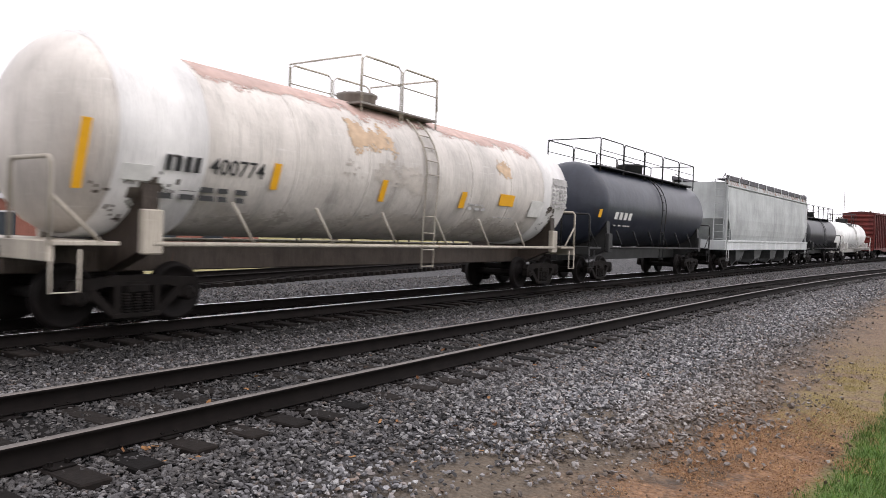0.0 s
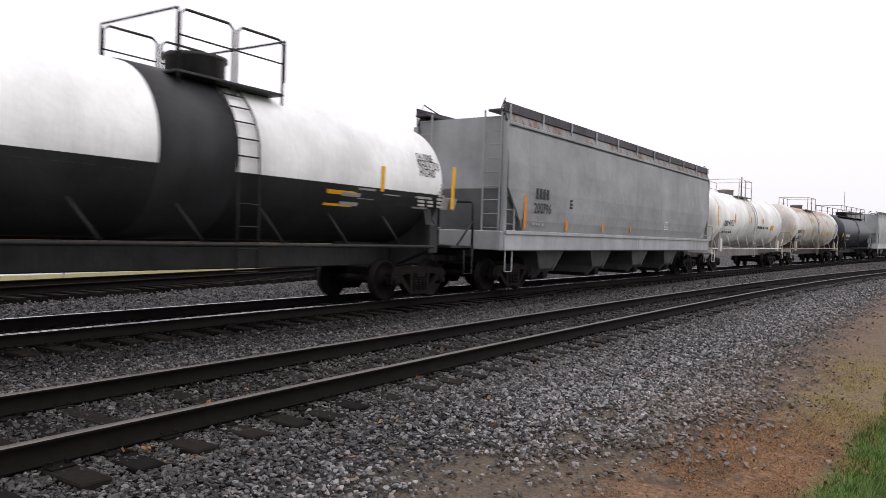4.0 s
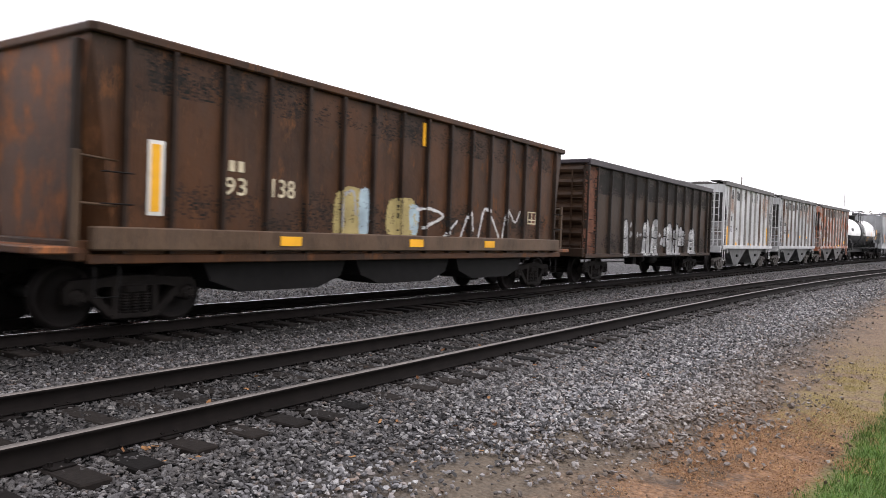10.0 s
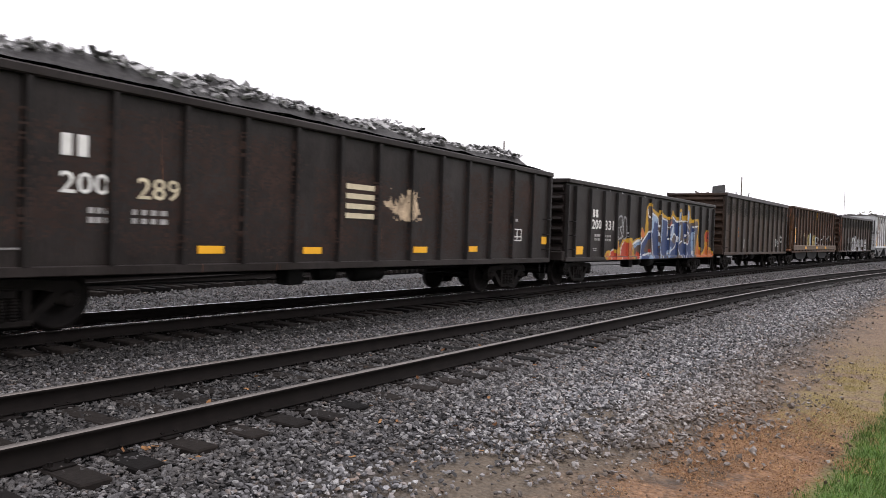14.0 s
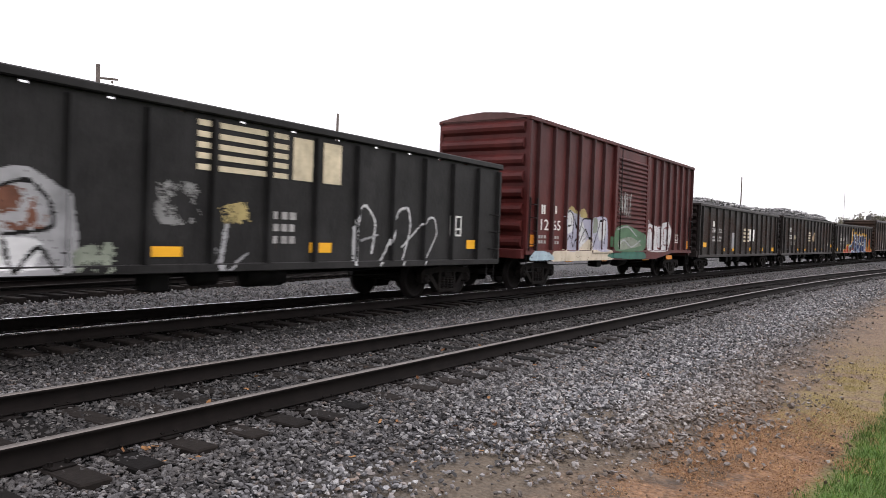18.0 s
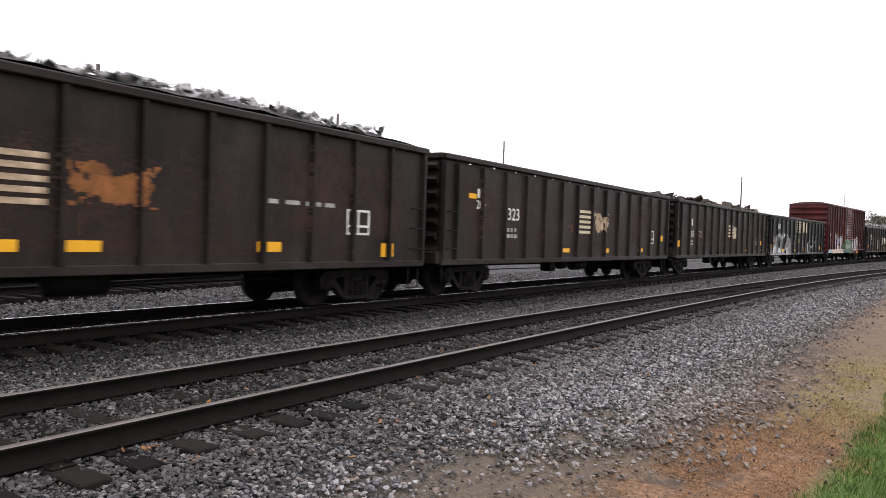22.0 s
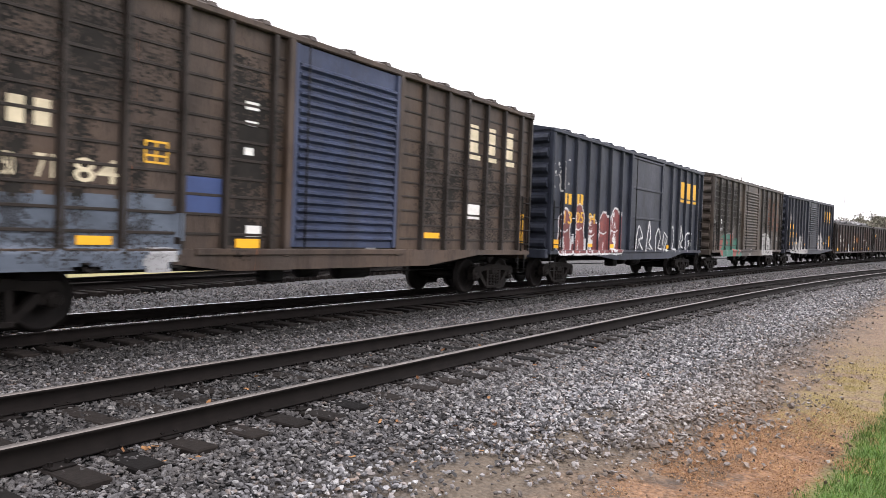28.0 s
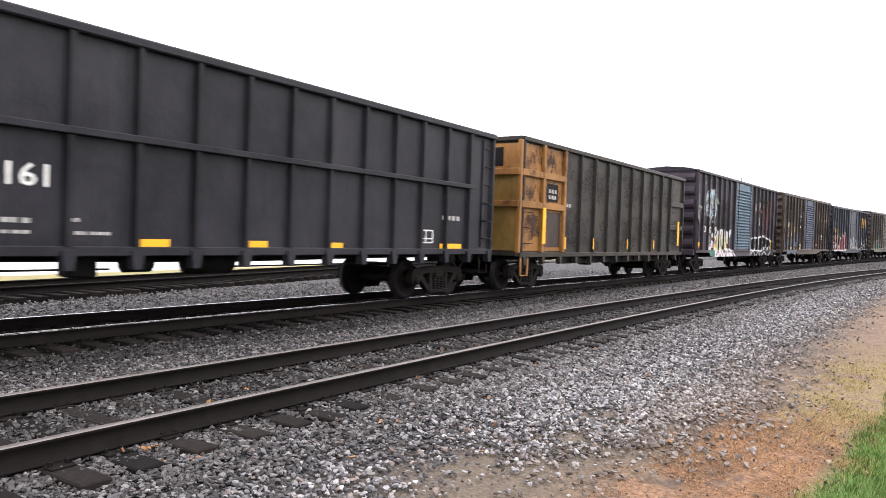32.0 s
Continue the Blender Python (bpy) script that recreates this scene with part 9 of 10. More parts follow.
_g.fill(M_PALEBLUE, ((-6.39, 3.69), (-6, 3.96), (-5.52, 3.96), (-5.1, 3.99), (-4.86, 3.75), (-4.8, 3.36), (-4.62, 3.15), (-4.89, 2.7), (-5.49, 2.67), (-6.03, 2.67), (-6.27, 2.88), (-6.39, 3.36)), 0.5)
_g.fill(M_GREYPRIMER, ((-6.21, 3.51), (-5.76, 3.78), (-5.28, 3.75), (-5.07, 3.15), (-5.49, 2.85), (-6.03, 2.88)), 0.5)
_g.line(M_GRAFG, ((-6.39, 3.66), (-6, 3.96), (-5.52, 3.96), (-5.1, 3.99), (-4.83, 3.75), (-4.8, 3.36), (-4.62, 3.12), (-4.89, 2.7), (-5.49, 2.67), (-6.03, 2.67), (-6.27, 2.88), (-6.39, 3.36), (-6.39, 3.66)), 0.035)
_g.line(M_GRAFG, ((-5.91, 3.69), (-5.88, 2.97)), 0.02)
_g.line(M_GRAFG, ((-5.52, 3.75), (-5.4, 2.91)), 0.02)
_g.line(M_GRAFG, ((-7.74, 3.36), (-7.59, 3.63), (-7.35, 3.6), (-7.38, 3.24)), 0.03)
_g.fill(M_GRAFGREEN, ((-7.74, 3.33), (-7.62, 3.45), (-7.41, 3.15), (-7.02, 3.21), (-7.08, 2.97), (-7.35, 2.85), (-7.2, 2.52), (-7.65, 2.4), (-7.68, 2.61), (-7.53, 2.76), (-7.74, 2.94)), 0.7)
_g.line(M_GRAFG, ((-7.38, 3.15), (-6.96, 3.06), (-6.51, 2.76)), 0.025)
_g.line(M_GRAFG, ((-7.62, 2.37), (-7.41, 2.4), (-7.2, 2.37)), 0.025)
_g.fill(M_GRAFGREEN, ((-4.74, 3.57), (-4.53, 3.69), (-4.38, 3.39), (-4.65, 3.36)), 0.6)
_g.fill(M_GREYMARK, ((-6.09, 2.52), (-5.28, 2.64), (-5.22, 2.37), (-6, 2.31)), 0.5)
_g.fill(M_GRAFGREEN, ((-6.12, 1.74), (-5.76, 1.83), (-5.49, 1.56), (-5.76, 1.41), (-6.06, 1.47)), 0.8)
_g.fill(M_GRAFW, ((-5.82, 1.32), (-5.43, 1.44), (-5.37, 1.77), (-5.28, 1.95), (-4.92, 1.74), (-4.5, 1.89), (-4.32, 2.1), (-3.57, 2.13), (-3.45, 1.89), (-2.85, 2.07), (-1.98, 2.16), (-2.07, 1.86), (-2.49, 1.62), (-2.34, 1.26), (-1.53, 0.75), (-4.98, 0.75), (-5.28, 1.08), (-5.73, 1.14)))
_g.fill(M_SPRAYLEMON, ((-5.25, 1.8), (-4.59, 1.77), (-4.2, 1.98), (-3.72, 2.01), (-3.48, 1.59), (-2.61, 1.77), (-2.52, 1.26), (-3.96, 1.11), (-5.01, 1.17)))
_g.fill(M_GRAFGREEN, ((-5.1, 1.56), (-4.65, 1.62), (-4.56, 1.38), (-5.01, 1.26)))
_g.fill(M_GRAFGREEN, ((-4.08, 1.59), (-3.69, 1.65), (-3.63, 1.32), (-4.02, 1.23)))
_g.fill(M_SPRAYBROWN, ((-3.45, 2.01), (-2.91, 2.1), (-2.94, 1.68), (-3.45, 1.65)))
_g.line(M_SPRAYMAROON, ((-5.37, 1.74), (-5.1, 1.35), (-4.86, 1.68), (-4.56, 1.29), (-4.47, 1.83)), 0.045)
_g.line(M_SPRAYMAROON, ((-4.29, 1.95), (-3.99, 1.65), (-3.69, 2.01)), 0.045)
_g.line(M_SPRAYMAROON, ((-4.2, 1.35), (-3.93, 1.71), (-3.57, 1.23)), 0.045)
_g.line(M_SPRAYMAROON, ((-3.48, 1.59), (-3.15, 1.11), (-2.94, 1.62), (-2.55, 1.02)), 0.045)
_g.line(M_SPRAYMAROON, ((-4.8, 0.84), (-4.44, 1.08), (-4.14, 0.78), (-3.84, 1.08)), 0.04)
_g.line(M_SPRAYMAROON, ((-3.75, 0.81), (-3.45, 1.11), (-3.12, 0.81), (-2.79, 1.11), (-2.4, 0.78)), 0.04)
_g.line(M_SPRAYMAROON, ((-5.76, 1.26), (-5.43, 1.35), (-5.31, 1.17)), 0.03)
_g.line(M_SPRAYMAROON, ((-2.19, 0.93), (-2.1, 1.14), (-1.74, 0.81)), 0.035)
_g.line(M_SPRAYMAROON, ((-2.55, 1.86), (-2.13, 2.07)), 0.03)
_g.fill(M_SPRAYTEAL, ((-6.09, 1.11), (-5.04, 1.11), (-5.04, 0.78), (-5.64, 0.84)))
_g.done("white and lemon graffiti with maroon strokes, pale bubble tag")
_g = Mural(B27[0])
_g.fill(M_BLACK, ((1.59, 1.08), (1.65, 1.62), (2.52, 1.8), (3.63, 1.8), (4.71, 1.86), (5.97, 1.74), (6.9, 1.59), (6.96, 0.69), (2.52, 0.75)))
_g.line(M_GRAFW, ((1.44, 0.75), (1.59, 1.17), (1.65, 1.62), (2.55, 1.8), (3.63, 1.8), (4.71, 1.92), (5.97, 1.77), (6.93, 1.62)), 0.05)
_g.line(M_GRAFW, ((1.98, 1.68), (2.04, 1.14)), 0.04)
_g.line(M_GRAFW, ((2.49, 1.74), (2.64, 1.14), (2.94, 1.17)), 0.04)
_g.line(M_GRAFW, ((3, 1.74), (3.06, 1.14)), 0.04)
_g.line(M_GRAFW, ((3.45, 1.17), (3.57, 1.71), (3.84, 1.68), (3.78, 1.14)), 0.04)
_g.line(M_GRAFW, ((1.68, 1.08), (2.61, 1.11), (4.08, 1.05), (4.74, 1.2)), 0.04)
_g.line(M_GRAFW, ((1.8, 0.87), (2.31, 1.05), (2.88, 0.75), (3.48, 1.05), (3.96, 0.72)), 0.035)
_g.line(M_GRAFW, ((4.23, 1.11), (4.41, 1.68), (4.71, 1.53)), 0.035)
_g.line(M_GRAFW, ((5.01, 1.14), (5.28, 1.62), (5.58, 1.11)), 0.035)
_g.line(M_GRAFW, ((5.91, 1.11), (6.15, 1.56), (6.63, 1.2)), 0.035)
_g.line(M_GRAFW, ((4.26, 0.78), (4.86, 1.02), (5.7, 0.75), (6.45, 1.02)), 0.03)
_g.fill(M_GREYMARK, ((2.79, 3.69), (3.12, 3.75), (3.15, 3.39), (2.88, 3.33)), 0.55)
_g.line(M_GREYMARK, ((3.42, 3.42), (3.42, 3.84), (3.72, 3.72)), 0.03)
_g.line(M_GREYMARK, ((3.72, 3.48), (3.84, 3.84), (4.02, 3.54)), 0.03)
_g.fill(M_GREYMARK, ((3.3, 2.85), (3.84, 2.97), (3.9, 2.52), (3.39, 2.52)), 0.5)
_g.fill(M_RUSTORANGE, ((4.08, 3.42), (4.59, 3.57), (4.62, 3.15), (4.14, 3.12)), 0.5)
_g.done("black graffiti letters outlined in white")
_g = Mural(G13[0])
_g.fill(M_OCHRE, ((-2.49, 2.13), (-2.07, 2.31), (-1.65, 2.16), (-1.59, 1.35), (-2.49, 1.32)), 0.85)
_g.fill(M_PALEBLUE, ((-1.83, 2.22), (-1.56, 2.25), (-1.56, 1.44), (-1.8, 1.38)), 0.85)
_g.fill(M_OCHRE, ((-0.9, 2.1), (-0.12, 2.19), (0.09, 1.8), (0.03, 1.38), (-0.93, 1.44)), 0.8)
_g.fill(M_PALEBLUE, ((-0.21, 2.04), (0.15, 2.01), (0.09, 1.47), (-0.15, 1.47)), 0.7)
_g.line(M_GRAFG, ((-2.37, 1.53), (-2.34, 2.07), (-2.01, 2.22), (-1.92, 1.8)), 0.03)
_g.line(M_GRAFW, ((0.06, 1.98), (0.6, 2.01), (1.08, 1.86), (0.27, 1.59)), 0.03)
_g.line(M_GRAFW, ((1.11, 1.41), (1.65, 1.77)), 0.03)
_g.line(M_GRAFW, ((1.83, 1.44), (2.25, 2.1), (2.37, 1.59)), 0.03)
_g.line(M_GRAFW, ((2.61, 1.38), (2.88, 2.13), (3.3, 1.86), (3.63, 1.44)), 0.03)
_g.line(M_GRAFW, ((3.81, 1.44), (4.02, 2.19), (4.47, 1.83), (4.74, 2.13)), 0.025)
_g.done("ochre and pale blue graffiti with white tags")
_g = Mural(B23[0])
_g.fill(M_GREYMARK, ((-6.54, 0.99), (-6.48, 1.14), (-5.97, 1.17), (-5.31, 1.2), (-5.16, 1.77), (-4.56, 1.95), (-4.35, 1.59), (-4.08, 1.77), (-3.69, 1.71), (-3.69, 2.01), (-2.88, 2.04), (-2.76, 1.17), (-1.89, 1.26), (-1.74, 0.84), (-6.06, 0.9)), 0.95)
_g.line(M_BLACK, ((-5.07, 1.23), (-4.98, 1.71), (-4.56, 1.68), (-4.44, 1.26)), 0.05)
_g.line(M_BLACK, ((-3.99, 1.68), (-3.78, 1.38), (-4.11, 1.14), (-4.05, 0.93)), 0.04)
_g.line(M_BLACK, ((-3.36, 1.56), (-3.15, 1.47), (-3.18, 1.2)), 0.04)
_g.fill(M_BLACK, ((-3.42, 1.92), (-2.88, 1.92), (-2.91, 1.59), (-3.36, 1.59)))
_g.line(M_GRAFG, ((-4.14, 1.44), (-3.84, 1.47)), 0.03)
_g.line(M_BLACK, ((-2.67, 1.08), (-2.31, 1.2), (-1.92, 0.9)), 0.03)
_g.line(M_BLACK, ((-6.06, 1.05), (-5.46, 1.05), (-4.89, 0.96)), 0.03)
_g.line(M_GREYMARK, ((-5.04, 2.31), (-5.01, 1.86)), 0.03)
_g.line(M_GREYMARK, ((-3.36, 2.28), (-3.33, 2.01)), 0.03)
_g.line(M_GREYMARK, ((-2.79, 2.28), (-2.7, 1.23)), 0.03)
_g.line(M_GREYMARK, ((-2.22, 1.86), (-2.1, 1.26)), 0.03)
_g.line(M_GREYMARK, ((-6.72, 2.97), (-6.78, 3.15), (-6.66, 3.42), (-6.45, 3.54), (-6.24, 3.42), (-6.18, 3.18), (-6.33, 2.94), (-6.6, 2.91)), 0.04)
_g.line(M_GREYMARK, ((-6.69, 3.12), (-6.6, 3.24), (-6.63, 2.97)), 0.03)
_g.line(M_GREYMARK, ((-6.48, 3), (-6.48, 3.3), (-6.36, 3.27), (-6.3, 3.03)), 0.03)
_g.fill(M_GREYMARK, ((-7.53, 2.64), (-7.08, 2.67), (-6.99, 2.34), (-7.47, 2.31)), 0.5)
_g.fill(M_GREYMARK, ((1.98, 1.11), (2.07, 2.07), (2.25, 2.4), (2.64, 2.16), (2.94, 2.46), (3.36, 2.34), (3.72, 1.95), (4.26, 1.8), (4.41, 1.11)), 0.9)
_g.line(M_GRAFG, ((2.22, 2.4), (2.31, 1.62)), 0.03)
_g.line(M_GRAFG, ((2.79, 2.46), (2.79, 1.53)), 0.03)
_g.line(M_GRAFG, ((3.33, 2.43), (3.36, 1.65)), 0.03)
_g.line(M_BLACK, ((2.22, 1.29), (2.7, 1.86), (3.21, 1.23), (3.75, 1.71)), 0.03)
_g.done("silver grey graffiti with drips and a round tag")
_g = Mural(B24[0])
_g.fill(M_SPRAYTEAL, ((-6, 1.05), (-5.76, 1.65), (-5.25, 1.89), (-4.02, 1.98), (-3.72, 1.68), (-2.85, 1.71), (-2.58, 1.14), (-2.1, 0.81), (-5.52, 0.75)))
_g.fill(M_SPRAYRED2, ((-6, 1.14), (-5.64, 1.2), (-5.52, 0.81), (-5.88, 0.93)))
_g.fill(M_SPRAYRED2, ((-5.76, 1.62), (-5.34, 1.71), (-5.46, 1.26), (-5.94, 1.2)))
_g.fill(M_SPRAYRED2, ((-3.72, 1.14), (-3.12, 1.14), (-3.15, 0.75), (-3.66, 0.75)))
_g.fill(M_SPRAYRED2, ((-4.08, 1.95), (-3.87, 1.95), (-3.84, 1.38), (-4.05, 1.35)))
_g.fill(M_SPRAYRED2, ((-2.82, 1.23), (-2.37, 1.08), (-2.61, 0.78)))
_g.fill(M_SPRAYRED2, ((-4.74, 1.62), (-4.32, 1.5), (-4.65, 1.38)))
_g.line(M_GRAFG, ((-4.98, 1.86), (-4.59, 1.95), (-3.96, 1.95)), 0.03)
_g.line(M_GRAFG, ((-2.79, 1.62), (-2.73, 1.23), (-2.43, 0.99)), 0.03)
_g.line(M_GRAFG, ((-4.8, 1.11), (-4.77, 0.81)), 0.025)
_g.fill(M_GREYMARK, ((2.37, 0.78), (2.4, 1.92), (3.45, 2.1), (4.35, 1.89), (4.74, 0.75)), 0.85)
_g.line(M_BLACK, ((2.64, 0.96), (2.64, 1.83), (3.03, 1.86), (3.15, 0.96)), 0.03)
_g.line(M_BLACK, ((3.36, 1.92), (3.51, 0.96), (4.08, 1.05), (3.78, 1.89)), 0.03)
_g.line(M_GRAFG, ((2.37, 1.08), (4.53, 1.11)), 0.025)
_g.fill(M_GREYMARK, ((4.53, 1.05), (5.16, 1.11), (4.8, 0.75)), 0.6)
_g.fill(M_GREYMARK, ((-0.84, 0.93), (-0.21, 0.96), (-0.18, 0.81), (-0.84, 0.81)), 0.5)
_g.done("teal and red graffiti block with white streaks")
# swollen silver letters in a row
_g = Mural(G12[0])
for _x, _z0, _z1, _w in ((-3.6, 0.90, 2.2, 0.21), (-1.5, 0.90, 2.3, 0.28), (-0.6, 0.90, 2.3, 0.25), (1.2, 0.91, 2.2, 0.29), (2.1, 0.90, 2.2, 0.31), (4.3, 0.93, 2.1, 0.34), (0.7, 1.26, 2.1, 0.16), (2.7, 1.28, 2.1, 0.20)):
    _g.bubble(_x, _z0, _z1, _w * 1.5, M_GRAFG, M_BLACK, M_GRAFW)
    _g.fill(M_GREYPRIMER, ((_x - _w, _z0 + 0.2), (_x, _z1 - 0.3), (_x + _w, _z1 - 0.5), (_x + _w * 0.6, _z0 + 0.3)), 0.5)
_g.fill(M_GRAFG, ((-2.5, 1.63), (-2.4, 1.58), (-2.3, 1.68), (-2.4, 1.78)))
_g.fill(M_GRAFG, ((-2.3, 1.69), (-2.1, 1.64), (-1.9, 1.69), (-2.1, 1.74)))
_g.fill(M_GRAFG, ((-3.2, 1.98), (-3.1, 1.93), (-3.0, 2.04), (-3.1, 2.14)))
_g.fill(M_GRAFG, ((-3.2, 1.62), (-3.1, 1.57), (-2.9, 1.69), (-3.1, 1.81)))
_g.fill(M_GRAFG, ((0.1, 1.37), (0.3, 1.32), (0.5, 1.48), (0.3, 1.63)))
_g.fill(M_GRAFG, ((-0.1, 1.67), (0.0, 1.62), (0.2, 1.71), (0.0, 1.80)))
_g.fill(M_GRAFG, ((3.1, 1.79), (3.3, 1.74), (3.4, 1.79), (3.2, 1.85)))
_g.done("silver bubble graffiti with white gleams and black edges")
# maroon and white letters, then thin white ones
_g = Mural(B25[0])
for _k in range(5):
    _g.bubble(-6.6 + 1.0 * _k, 1.0, 2.35 + 0.2 * math.sin(_k * 2.1), 0.46, M_SPRAYMAROON, M_GRAFW, M_SPRAYRED2 if _k % 2 else M_GRAFW)
for _k in range(7):
    _x = -0.9 + 1.08 * _k
    _g.line(M_GRAFW, ((_x, 1.1), (_x + 0.1 + 0.2 * math.sin(_k * 2.9), 1.7), (_x + 0.3, 2.0 + 0.2 * math.sin(_k * 1.7)), (_x + 0.55 + 0.15 * math.cos(_k * 2.2), 1.6), (_x + 0.3, 1.3 + 0.2 * math.cos(_k)), (_x + 0.7, 1.15)), 0.035)
    _g.line(M_GRAFG, ((_x + 0.2, 1.2), (_x + 0.5, 1.35 + 0.3 * math.cos(_k * 2.3))), 0.03)
_g.done("maroon and white graffiti with thin white scrawl")
# tail cars
lettering("161", -2.33, 2.00, 0.50, 0.27, G29[0], M_WHITE, y=-1.438)
bars(-2.63, 1.49, 0.37, 0.10, 3, 1, G29[0], M_GREYMARK, y=-1.438, seed=52)
bars(-2.63, 1.34, 0.38, 0.07, 3, 1, G29[0], M_GREYMARK, y=-1.438, seed=53)
bars(-1.83, 1.51, 0.20, 0.08, 2, 1, G29[0], M_GREYMARK, y=-1.438, seed=54)
bars(-1.83, 1.34, 0.61, 0.07, 6, 1, G29[0], M_GREYMARK, y=-1.438, seed=55)
bars(6.75, 1.89, 0.78, 0.16, 4, 1, G29[0], M_GREYMARK, y=-1.438, seed=56)
frame_label(6.12, 1.41, 0.55, 0.29, G29[0], M_WHITE, y=-1.438)
plate("reflector", -0.56, 1.19, 0.47, 0.13, G29[0], M_YELLOW, y=-1.438)
plate("reflector", 1.31, 1.19, 0.48, 0.13, G29[0], M_YELLOW, y=-1.438)
plate("reflector", 3.17, 1.18, 0.49, 0.13, G29[0], M_YELLOW, y=-1.438)
plate("reflector", 7.13, 1.18, 0.90, 0.16, G29[0], M_YELLOW, y=-1.438)
# heavy outer sill and end fittings of the rust gondola
_h = G13[1] / 2
_ms = paint("rust_gondola_sill", (0.075, 0.045, 0.026), G13[0], 0.25, grime=0.4)
for _e in (-1, 1):
    part("outer_sill", Shape().bbox(-_h, _h - 0.3, min(_e * 1.44, _e * 1.6), max(_e * 1.44, _e * 1.6), 1.1, 1.42, 0.02), _ms, G13[0])
    for _d in (-1, 1):
        part("end_rail", Shape().bbox(min(_d * (_h + 0.1), _d * (_h + 0.2)), max(_d * (_h + 0.1), _d * (_h + 0.2)), min(_e * 1.36, _e * 1.44), max(_e * 1.36, _e * 1.44), 1.1, 2.4, 0.012).tube([(_d * (_h + 0.15), _e * 1.4, 2.34), (_d * (_h - 0.42), _e * 1.4, 2.3)], 0.018, 6).tube([(_d * (_h + 0.15), _e * 1.4, 1.72), (_d * (_h - 0.42), _e * 1.4, 1.7)], 0.018, 6), _ms, G13[0])
    for _x in (-3.6, 0.0, 3.6):
        part("belly_pocket", Shape().prism([(_x - 1.75, 1.12), (_x - 1.5, 0.62), (_x - 0.9, 0.42), (_x + 0.9, 0.42), (_x + 1.5, 0.62), (_x + 1.75, 1.12)], "y", min(_e * 0.3, _e * 1.25), max(_e * 0.3, _e * 1.25)), M_BLACK, G13[0])
for _x in (-3.75, -0.15, 2.9):
    part("reflector", Shape().bbox(_x - 0.24, _x + 0.24, -1.612, -1.6, 1.18, 1.34, 0.003), M_YELLOW, G13[0])

# plates and bars that stand over the rim of the brown gondola
part("scrap_plate", Shape().prism([(-4.6, 3.7), (-4.4, 4.5), (-2.35, 4.74), (-2.2, 4.45), (-2.3, 3.8)], "y", -0.1, -0.04), M_SCRAPD, G14[0])
part("scrap_bar", Shape().tube([(0.2, -0.2, 3.7), (0.27, 0.0, 4.5)], 0.03, 6).tube([(3.1, 0.1, 3.7), (3.23, 0.0, 4.6)], 0.03, 6).bbox(4.2, 5.6, -0.3, 0.1, 3.8, 4.2, 0.05), M_SCRAPD, G14[0])

# stains of the white tank cars
M_PINKRUST = plain("pink_rust_stain", (0.4, 0.28, 0.24), 0.6, 0, 0.25, 3, 0)
M_ORANGESTAIN = plain("orange_rust_stain", (0.46, 0.33, 0.22), 0.6, 0, 0.25, 5, 0)
M_OILSTAIN = plain("oily_grime_stain", (0.085, 0.07, 0.058), 0.6, 0, 0.4, 4, 0)
M_DUSTSTAIN = plain("brown_dust_stain", (0.42, 0.38, 0.34), 0.7, 0, 0.25, 4, 0)
tank_smear(T5[0], 1.456, 2.74, -5.72, 5.72, 0.62, 1.57, M_PINKRUST, 3, 1.0, 1.3, (0.2, 0.55), "pink rust band along the top")
tank_smear(T5[0], 1.46, 2.74, -3.0, -0.9, 0.05, 0.75, M_ORANGESTAIN, 4, 0.5, 2.2, (0.7, 0.3))
tank_smear(T5[0], 1.46, 2.74, 2.7, 4.1, 0.0, 0.6, M_ORANGESTAIN, 6, 0.42, 2.4, (0.5, 0.3))
tank_smear(T5[0], 1.46, 2.74, -2.9, 0.4, -0.45, 0.2, M_DUSTSTAIN, 7, 0.5, 2.6, (0.6, 0.4))
tank_smear(T5[0], 1.455, 2.74, -5.7, 5.7, -1.3, -0.55, M_DUSTSTAIN, 8, 0.75, 1.8, (0.3, 0.5))
for _d in (-1, 1):
    tank_smear(T5[0], 1.51, 2.74, _d * 6.6 - 0.95, _d * 6.6 + 0.55, -1.25, 0.12, M_OILSTAIN, 11 + _d, 0.75, 2.4, (0.8, 0.9), "dark oily stain round the bolster")
tank_smear(T5[0], 1.46, 2.74, -5.75, -5.2, -1.2, -0.2, M_OILSTAIN, 15, 0.5, 2.4, (0.5, 0.7))
M_FAINTSTAIN = plain("faint_dust_stain", (0.62, 0.59, 0.55), 0.6, 0, 0.15, 4, 0)
tank_smear(T6[0], 1.476, 2.74, -1.4, 0.3, -0.9, 1.2, M_FAINTSTAIN, 21, 0.6, 1.8, (0.6, 0.9))
tank_smear(T6[0], 1.476, 2.74, -5.7, 5.7, -1.3, -0.75, M_FAINTSTAIN, 22, 0.6, 1.8, (0.3, 0.4))

